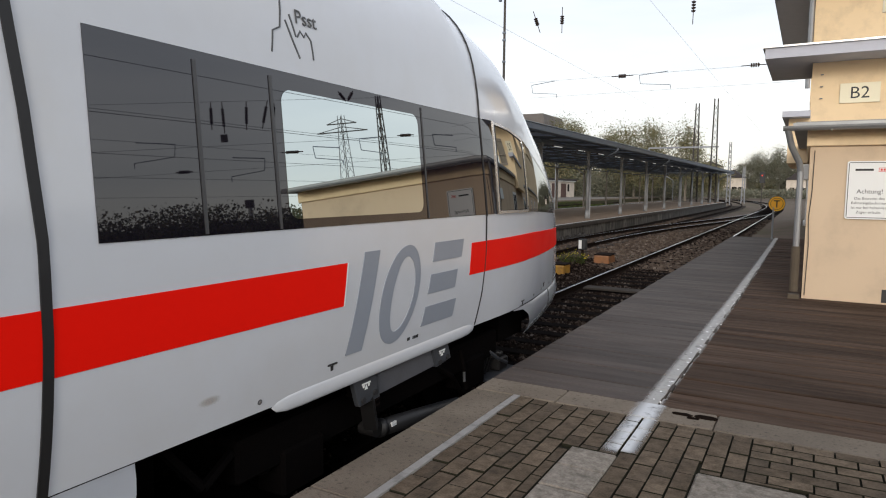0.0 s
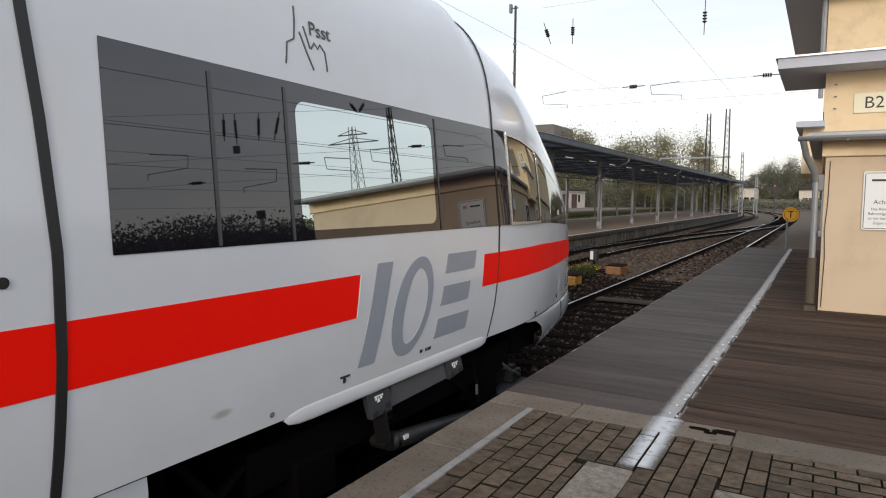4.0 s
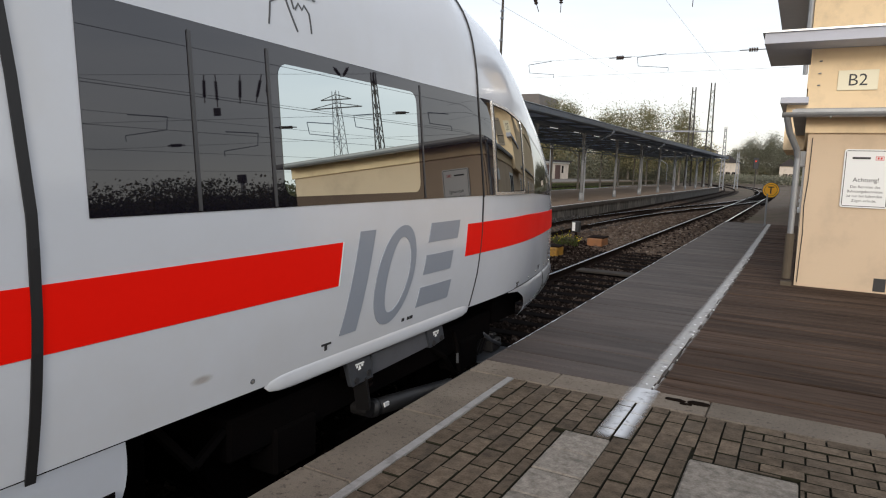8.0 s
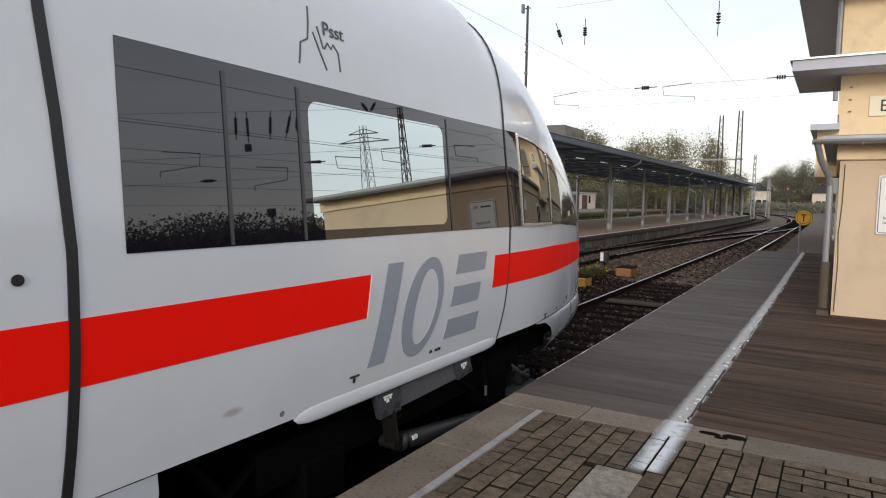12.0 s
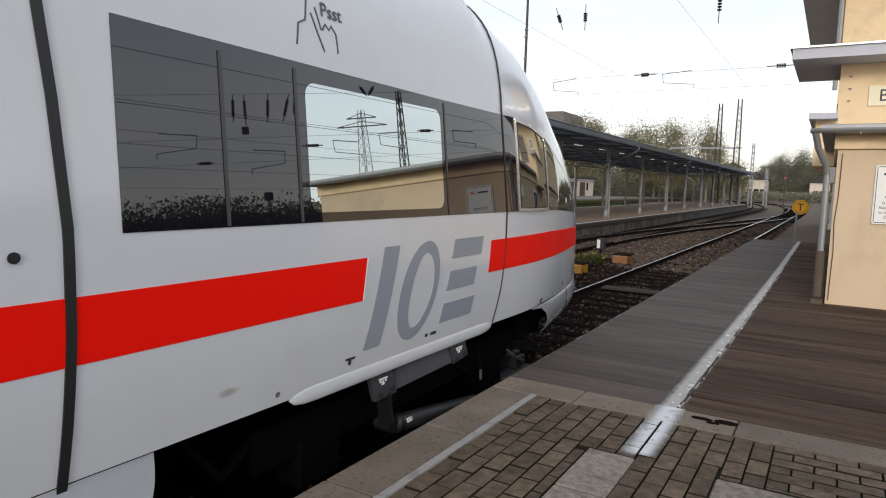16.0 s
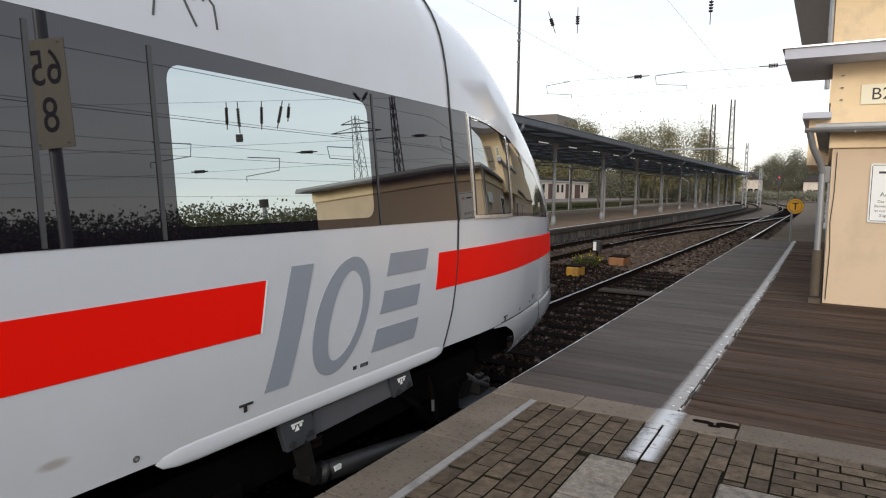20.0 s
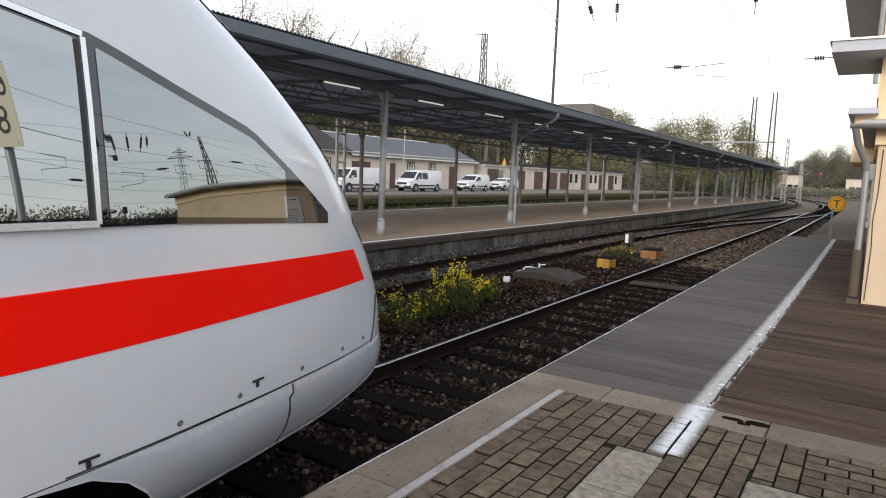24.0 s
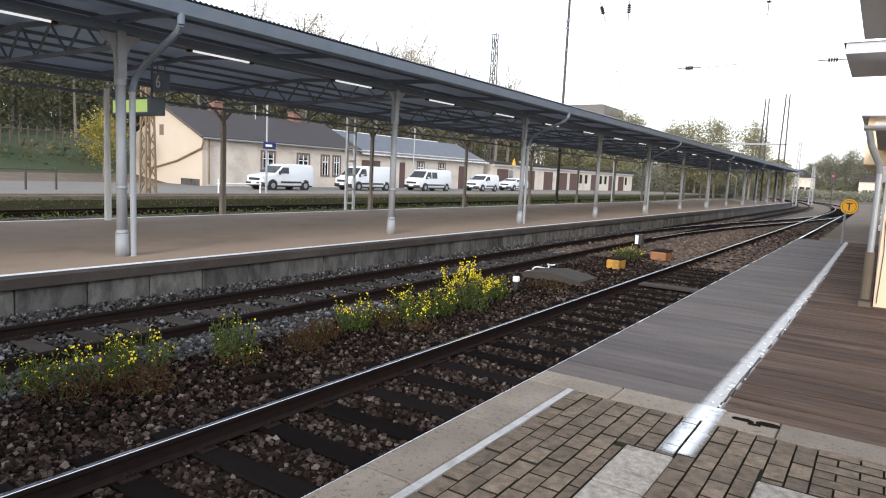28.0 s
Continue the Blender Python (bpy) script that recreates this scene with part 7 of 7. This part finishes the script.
    for c in range(7):
        rod(bm, (1.08, 3.95, -0.05 + c * 0.045), (1.08, 3.95, -0.03 + c * 0.045), 0.11, n=14)
    part("coil_spring", bm, M_RUST, t)
    part("magnet_brake", boxes((0.85, 1.0, 3.8, 5.0, -0.58, -0.42), bevel=0.015), M_UNDER, t)
    part("guard_plate", boxes((0.84, 1.2, 5.95, 6.62, -0.40, -0.37), bevel=0.01), M_SHOE, t, "dark steel guard plate")
    part("control_box", boxes((1.0, 1.16, 6.26, 6.48, -0.36, -0.22), (1.03, 1.13, 6.30, 6.44, -0.22, -0.17), bevel=0.018), M_GEAR, t, "dark steel control box")
    bm = bmesh.new()
    rod(bm, (1.10, 6.46, -0.27), (1.10, 6.53, -0.28), 0.04, n=12)
    rod(bm, (1.10, 6.53, -0.28), (1.10, 6.545, -0.283), 0.028, n=12)
    part("connector", bm, M_UNDERGREY, t, "grey plug connector")
    for y in (6.06, 6.14, 6.22):
        bm = bmesh.new()
        rod(bm, (1.02, y, -0.37), (1.08, y + 0.03, -0.15), 0.03, n=10)
        rod(bm, (1.08, y + 0.03, -0.15), (1.15, y + 0.06, -0.16), 0.018, n=8)
        part("valve", bm, M_GEAR, t)
    bm = bmesh.new()
    tube(bm, [(1.08, 5.9, 0.0), (1.14, 6.05, -0.1), (1.17, 6.2, -0.2), (1.16, 6.45, -0.3)], 0.02, 8)
    part("sand_pipe", bm, M_SHOE, t)
    bm = bmesh.new()
    tube(bm, [(1.20, 5.26, 0.10), (1.23, 5.27, -0.02), (1.24, 5.28, -0.10)], 0.02, 8)
    part("drain_pipe", bm, M_UNDER, t)
    bm = bmesh.new()
    rod(bm, (1.24, 5.28, -0.10), (1.24, 5.286, -0.20), 0.013, n=8)
    part("drain_nozzle", bm, M_UNDERGREY, t, "bare grey pipe end")
    bm = bmesh.new()
    tube(bm, [(1.1, 4.8, 0.1), (1.2, 5.1, -0.1), (1.15, 5.4, -0.35), (1.1, 5.8, -0.3)], 0.025, 6)
    part("hose", bm, M_UNDER, t)
    bm = bmesh.new()
    tube(bm, [(1.0, 2.2, 0.2), (1.15, 2.35, -0.05), (1.1, 2.6, 0.05)], 0.03, 6)
    part("hose", bm, M_UNDER, t)
    # boxes added only to block light coming under the train from the far side
    part("light_block", boxes((-1.25, -0.9, REAR + 1, 6.4, -0.6, 0.3), (-0.55, 0.55, REAR + 1, 2.5, -0.5, 0.3), (-0.55, 0.55, 3.7, 5.1, -0.5, 0.1), bevel=0.02), M_UNDER, t)
    return t


train = make_train()


# ---- single pieces of platform and boards ----
def lay_platform():
    P = near_platform
    rng = random.Random(4)
    top = lambda: rng.uniform(-0.003, 0.002)
    # edge stones and end stones
    def stone(name, x0, x1, y0, y1, mat, z1=0.0, bev=0.01):
        return part(name, boxes((x0 + 0.003, x1 - 0.003, y0 + 0.003, y1 - 0.003, -0.085, z1 + top()), bevel=bev), mat, P)
    y = KERB_Y - 0.34
    for k in range(11):
        stone("edge_stone", EDGE, EDGE + 0.335, y - 1.0, y, M_KERB)
        y -= 1.0
    stone("edge_stone", EDGE, EDGE + 0.675, KERB_Y - 0.335, KERB_Y, M_KERB)
    for x0, x1 in ((EDGE + 0.675, -0.43), (-0.43, 0.62), (0.62, 1.66), (1.66, 2.7), (2.7, 3.74), (3.74, 4.8)):
        stone("end_stone", x0, x1, KERB_Y - 0.335, KERB_Y, M_KERB)
    part("edge_line", boxes((-1.874, -1.822, -6, KERB_Y - 0.34, -0.05, 0.004)), M_LINE, P, "thin worn white line")
    # flat dark patches drawn for a broken hollow in an end stone
    bm = bmesh.new()
    for cx, cy, a, b in ((-0.66, 4.82, 0.075, 0.03), (-0.50, 4.83, 0.085, 0.05), (-0.58, 4.77, 0.05, 0.02)):
        ring = [(cx + a * math.cos(i * 0.571) * rng.uniform(0.75, 1.1), cy + b * math.sin(i * 0.571) * rng.uniform(0.75, 1.1)) for i in range(11)]
        prism(bm, ring, -0.004, 0.0035, "z")
    part("broken_patch", bm, M_BED, P, "flat dark patch drawn for a broken hollow in the stone")
    # white mark across pavers and end stone
    part("white_mark", boxes((-1.02, -0.78, 4.61, 4.935, -0.004, 0.0045)), M_SPRAY, P, "fresh white paint mark")
    for col, first, x1 in ((6, 0.0, 0.1175), (7, 0.114, 0.1175), (8, 0.0, 0.1175)):
        xa, ya = -1.822 + col * 0.1175, KERB_Y - 0.337
        cuts = [0.0] + ([first] if first else []) + [first + 0.228 * (j + 1) for j in range(3)]
        for a, b in zip(cuts, cuts[1:]):
            part("white_mark", boxes((xa + 0.009, xa + x1 - 0.009, max(3.88, ya - b + 0.009), ya - a - 0.009, -0.004, 0.003)), M_SPRAY, P, "fresh white paint mark")
    # pale guide slabs
    y = 3.86
    for k in range(12):
        stone("guide_slab", -1.165, -0.875, y - 0.295, y, M_SLAB, 0.001, 0.008)
        y -= 0.3
    stone("cover_slab", -0.425, 0.135, 3.16, 3.86, M_SLAB, 0.002, 0.01)
    stone("cover_slab", -0.425, 0.135, 2.45, 3.15, M_SLAB, 0.002, 0.01)
    # pavers
    cw, cl = 0.1175, 0.228
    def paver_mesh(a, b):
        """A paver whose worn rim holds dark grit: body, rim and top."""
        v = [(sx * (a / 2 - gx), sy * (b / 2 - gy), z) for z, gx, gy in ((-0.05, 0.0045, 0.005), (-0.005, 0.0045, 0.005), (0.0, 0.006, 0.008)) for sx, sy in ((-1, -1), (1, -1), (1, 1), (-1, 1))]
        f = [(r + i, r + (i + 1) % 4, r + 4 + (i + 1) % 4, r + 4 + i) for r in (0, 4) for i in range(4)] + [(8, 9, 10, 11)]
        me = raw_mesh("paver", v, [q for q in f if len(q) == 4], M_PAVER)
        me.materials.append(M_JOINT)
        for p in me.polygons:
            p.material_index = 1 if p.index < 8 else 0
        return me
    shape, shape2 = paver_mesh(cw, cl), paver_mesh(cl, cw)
    rest = []
    count = 0
    slabs = ((-1.165, -0.875, 0.26, 3.86), (-0.425, 0.135, 2.45, 3.86))

    def blocked(x, y, a, b):
        """True where a slab lies; what is left of a cut paver goes to the joined rest."""
        for x0, x1, y0, y1 in slabs:
            if x + a / 2 > x0 + 0.004 and x - a / 2 < x1 - 0.004 and y + b / 2 > y0 + 0.004 and y - b / 2 < y1 - 0.004:
                cuts = ((x - a / 2, x0, y - b / 2, y + b / 2), (x1, x + a / 2, y - b / 2, y + b / 2), (x - a / 2, x + a / 2, y1, y + b / 2))
                c = max(cuts, key=lambda q: max(0, q[1] - q[0]) * max(0, q[3] - q[2]))
                if c[1] - c[0] > 0.02 and c[3] - c[2] > 0.02:
                    rest.append(((c[0] + c[1]) / 2, (c[2] + c[3]) / 2, c[1] - c[0], c[3] - c[2]))
                return True
        return False
    k = 0
    x = -1.822 + cw / 2
    while x < -0.13 - cw / 2:
        y = KERB_Y - 0.337 - cl / 2 - (cl / 2 if k % 2 else 0)
        if k % 2:
            rest.append((x, KERB_Y - 0.337 - cl / 4, cw, cl / 2))
        while y > -3:
            if not blocked(x, y, cw, cl):
                if y > 2.55 and count < 290:
                    share("paver", shape, P, pose(x, y, rng.uniform(-0.006, 0.001), rng.uniform(-0.45, 0.45), rng.uniform(-0.45, 0.45), rng.uniform(-0.7, 0.7)))
                    count += 1
                else:
                    rest.append((x, y, cw, cl))
            y -= cl
        x += cw
        k += 1
    edge = x - cw / 2
    y, k = KERB_Y - 0.337 - cw / 2, 0
    while y > -3:
        x = edge + cl / 2 + (cl / 2 if k % 2 else 0)
        if k % 2 and not blocked(edge + cl / 4, y, cl / 2, cw):
            rest.append((edge + cl / 4, y, cl / 2, cw))
        while x < 5.5:
            if not blocked(x, y, cl, cw):
                if y > 3.0 and x < 1.3 and count < 290:
                    share("paver", shape2, P, pose(x, y, rng.uniform(-0.006, 0.001), rng.uniform(-0.45, 0.45), rng.uniform(-0.45, 0.45), rng.uniform(-0.7, 0.7)))
                    count += 1
                else:
                    rest.append((x, y, cl, cw))
            x += cl
        y -= cw
        k += 1
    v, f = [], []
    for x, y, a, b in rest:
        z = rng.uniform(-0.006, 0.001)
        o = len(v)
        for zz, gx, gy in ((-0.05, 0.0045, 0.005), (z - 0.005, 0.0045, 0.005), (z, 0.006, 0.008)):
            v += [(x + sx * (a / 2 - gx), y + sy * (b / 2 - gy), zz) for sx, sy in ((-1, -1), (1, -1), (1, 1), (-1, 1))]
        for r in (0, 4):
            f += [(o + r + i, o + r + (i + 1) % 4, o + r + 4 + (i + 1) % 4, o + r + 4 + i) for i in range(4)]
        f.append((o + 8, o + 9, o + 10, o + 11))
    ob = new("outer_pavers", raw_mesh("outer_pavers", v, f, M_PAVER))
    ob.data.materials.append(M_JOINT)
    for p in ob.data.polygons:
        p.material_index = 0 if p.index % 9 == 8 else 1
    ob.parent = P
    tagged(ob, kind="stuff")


lay_platform()


def lay_boards():
    rng = random.Random(8)
    W = boardwalk
    y = KERB_Y + 0.004
    k = 0
    while y < 24.6:
        w = rng.choice((0.19, 0.2, 0.21, 0.24))
        drift = float(np.interp(y, (4.9, 7.3, 9.8, 13.0, 25.0), (0.0, 0.03, 0.055, 0.065, 0.055)))
        split = -0.845 + drift + rng.uniform(-0.02, 0.02)
        right = 6.0 if y < 11.0 else 0.02
        z = rng.uniform(-0.014, 0.0)
        part("plank", boxes((EDGE + rng.uniform(0, 0.012), split - 0.004, y + 0.003, y + w - 0.003, -0.06, z * 0.4 - 0.001), bevel=0.004), M_BOARDGREY, W)
        part("plank", boxes((split + 0.004, right, y + 0.004 + rng.uniform(0, 0.01), y + w - 0.006, -0.06, z), bevel=0.008), M_BOARD, W)
        # worn white line along the joint
        a, b = -1.02, -0.852 + rng.uniform(-0.006, 0.004)
        part("line_mark", boxes((a, b, y + 0.001, y + w - 0.001, -0.01, z * 0.4 + 0.0025)), M_SPRAYLINE, W).location.x = drift
        # film of the line on the brown boards, and thick flecks of paint left along the joint
        part("line_mark", boxes((split - drift + 0.006, -0.808, y + 0.012, y + w - 0.012, -0.02, z + 0.0022)), M_SPRAYLINE, W).location.x = drift
        for q in range(rng.choice((0, 1, 1, 2, 2)) if y < 17 else rng.choice((0, 0, 1))):
            cx, cy = split + rng.uniform(-0.07, 0.008), y + rng.uniform(0.03, w - 0.03)
            r, turn = rng.uniform(0.006, 0.016), rng.uniform(0, 6.28)
            rim = []
            for e in range(8):
                a, d = turn + e * math.tau / 8, r * rng.uniform(0.55, 1.25)
                rim.append((cx + 1.1 * d * math.cos(a), cy + d * math.sin(a)))
            bm = bmesh.new()
            low = [bm.verts.new((u, v, z - 0.004)) for u, v in rim]
            high = [bm.verts.new((u, v, max(z, z * 0.4) + 0.0045)) for u, v in rim]
            bm.faces.new(high)
            for e in range(8):
                bm.faces.new((low[e], low[(e + 1) % 8], high[(e + 1) % 8], high[e]))
            part("paint_fleck", bm, M_LINEBRIGHT, W)
        y += w
        k += 1


lay_boards()


def lay_stones():
    rng = np.random.default_rng(12)
    base = np.array([(x, y, z) for x in (-1, 1) for y in (-1, 1) for z in (-1, 1)], float)
    quad = np.array([(0, 1, 3, 2), (4, 6, 7, 5), (0, 4, 5, 1), (2, 3, 7, 6), (0, 2, 6, 4), (1, 5, 7, 3)])
    def heap(name, label, n, x0, x1, y0, y1, zf, size, mat, power=1.0):
        u = rng.random(n) ** power
        c = np.stack([rng.uniform(x0, x1, n), y0 + (y1 - y0) * u, np.zeros(n)], 1)
        c[:, 2] = zf(c[:, 0], c[:, 1]) + rng.uniform(-0.018, 0.018, n)
        s = size * rng.uniform(0.55, 1.25, n)
        v = base[None] * rng.uniform(0.55, 1.0, (n, 8, 3)) * (s[:, None, None] * rng.uniform(0.6, 1.1, (n, 1, 3)))
        q = rng.normal(size=(n, 4))
        q /= np.linalg.norm(q, axis=1)[:, None]
        w, x, y, z = q.T
        R = np.stack([1 - 2 * (y * y + z * z), 2 * (x * y - z * w), 2 * (x * z + y * w), 2 * (x * y + z * w), 1 - 2 * (x * x + z * z), 2 * (y * z - x * w), 2 * (x * z - y * w), 2 * (y * z + x * w), 1 - 2 * (x * x + y * y)], 1).reshape(n, 3, 3)
        v = np.einsum("nij,nkj->nki", R, v) + c[:, None, :]
        f = (quad[None] + 8 * np.arange(n)[:, None, None]).reshape(-1, 4)
        tagged(new(name, raw_mesh(name, v.reshape(-1, 3), f, mat)), label, "ballast", kind="stuff")
    flat = lambda x, y: np.full_like(x, BED + 0.0)
    # the stones lie between the sleepers and leave their tops clear
    bays = lambda x, y: BED + 0.002 - 0.06 * ((np.abs((y + 24.7 + 0.35) % 0.7 - 0.35) < 0.15) & (np.abs(x - T1) < 1.32))
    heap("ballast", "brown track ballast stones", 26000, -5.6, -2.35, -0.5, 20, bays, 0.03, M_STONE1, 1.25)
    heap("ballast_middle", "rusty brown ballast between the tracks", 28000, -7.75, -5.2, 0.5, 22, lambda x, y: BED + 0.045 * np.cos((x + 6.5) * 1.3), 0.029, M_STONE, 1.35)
    bays_far = lambda x, y: BED + 0.004 - 0.06 * ((np.abs((y + 39.7 + 0.34) % 0.68 - 0.34) < 0.15) & (np.abs(x - T2) < 1.3))
    heap("ballast_far", "grey ballast under the second track", 20000, -9.75, -7.2, 0.5, 30, bays_far, 0.028, M_STONE2, 1.3)
    heap("ballast_shoulder", "grey ballast banked against the platform wall", 7500, -9.82, -9.3, 0.5, 32, lambda x, y: BED + 0.02 + 0.22 * np.clip((-9.35 - x) / 0.45, 0, 1), 0.028, M_STONE2, 1.3)
    heap("ballast_edge", "grey ballast spilled among the weeds", 3500, -7.75, -6.9, 1.0, 9, lambda x, y: BED + 0.045 + 0 * x, 0.036, M_STONE2, 1.0)
    heap("ballast_distant", "brown ballast further along the tracks", 14000, -10, -2.5, 20, 60, flat, 0.06, M_STONE3, 1.4)


lay_stones()


# ---- motion of the train: it waits, then draws away ----
def motions():
    rows = [(0.0, 0.0), (16.9, 0.0), (17.5, -0.039), (18.0, -0.093), (18.5, -0.183), (19.0, -0.341), (19.5, -0.553), (20.0, -0.825), (20.5, -1.154), (21.0, -1.544), (21.5, -2.006), (22.0, -2.51), (22.5, -3.06), (23.0, -3.67), (23.5, -4.33), (24.0, -5.03), (24.5, -5.76), (25.0, -6.59), (25.5, -7.48), (26.0, -8.43), (26.5, -9.44), (27.0, -10.5), (27.5, -11.6), (28.0, -12.8)]
    walk(train, [(t, pose(T1, s, 0)) for t, s in rows])


motions()
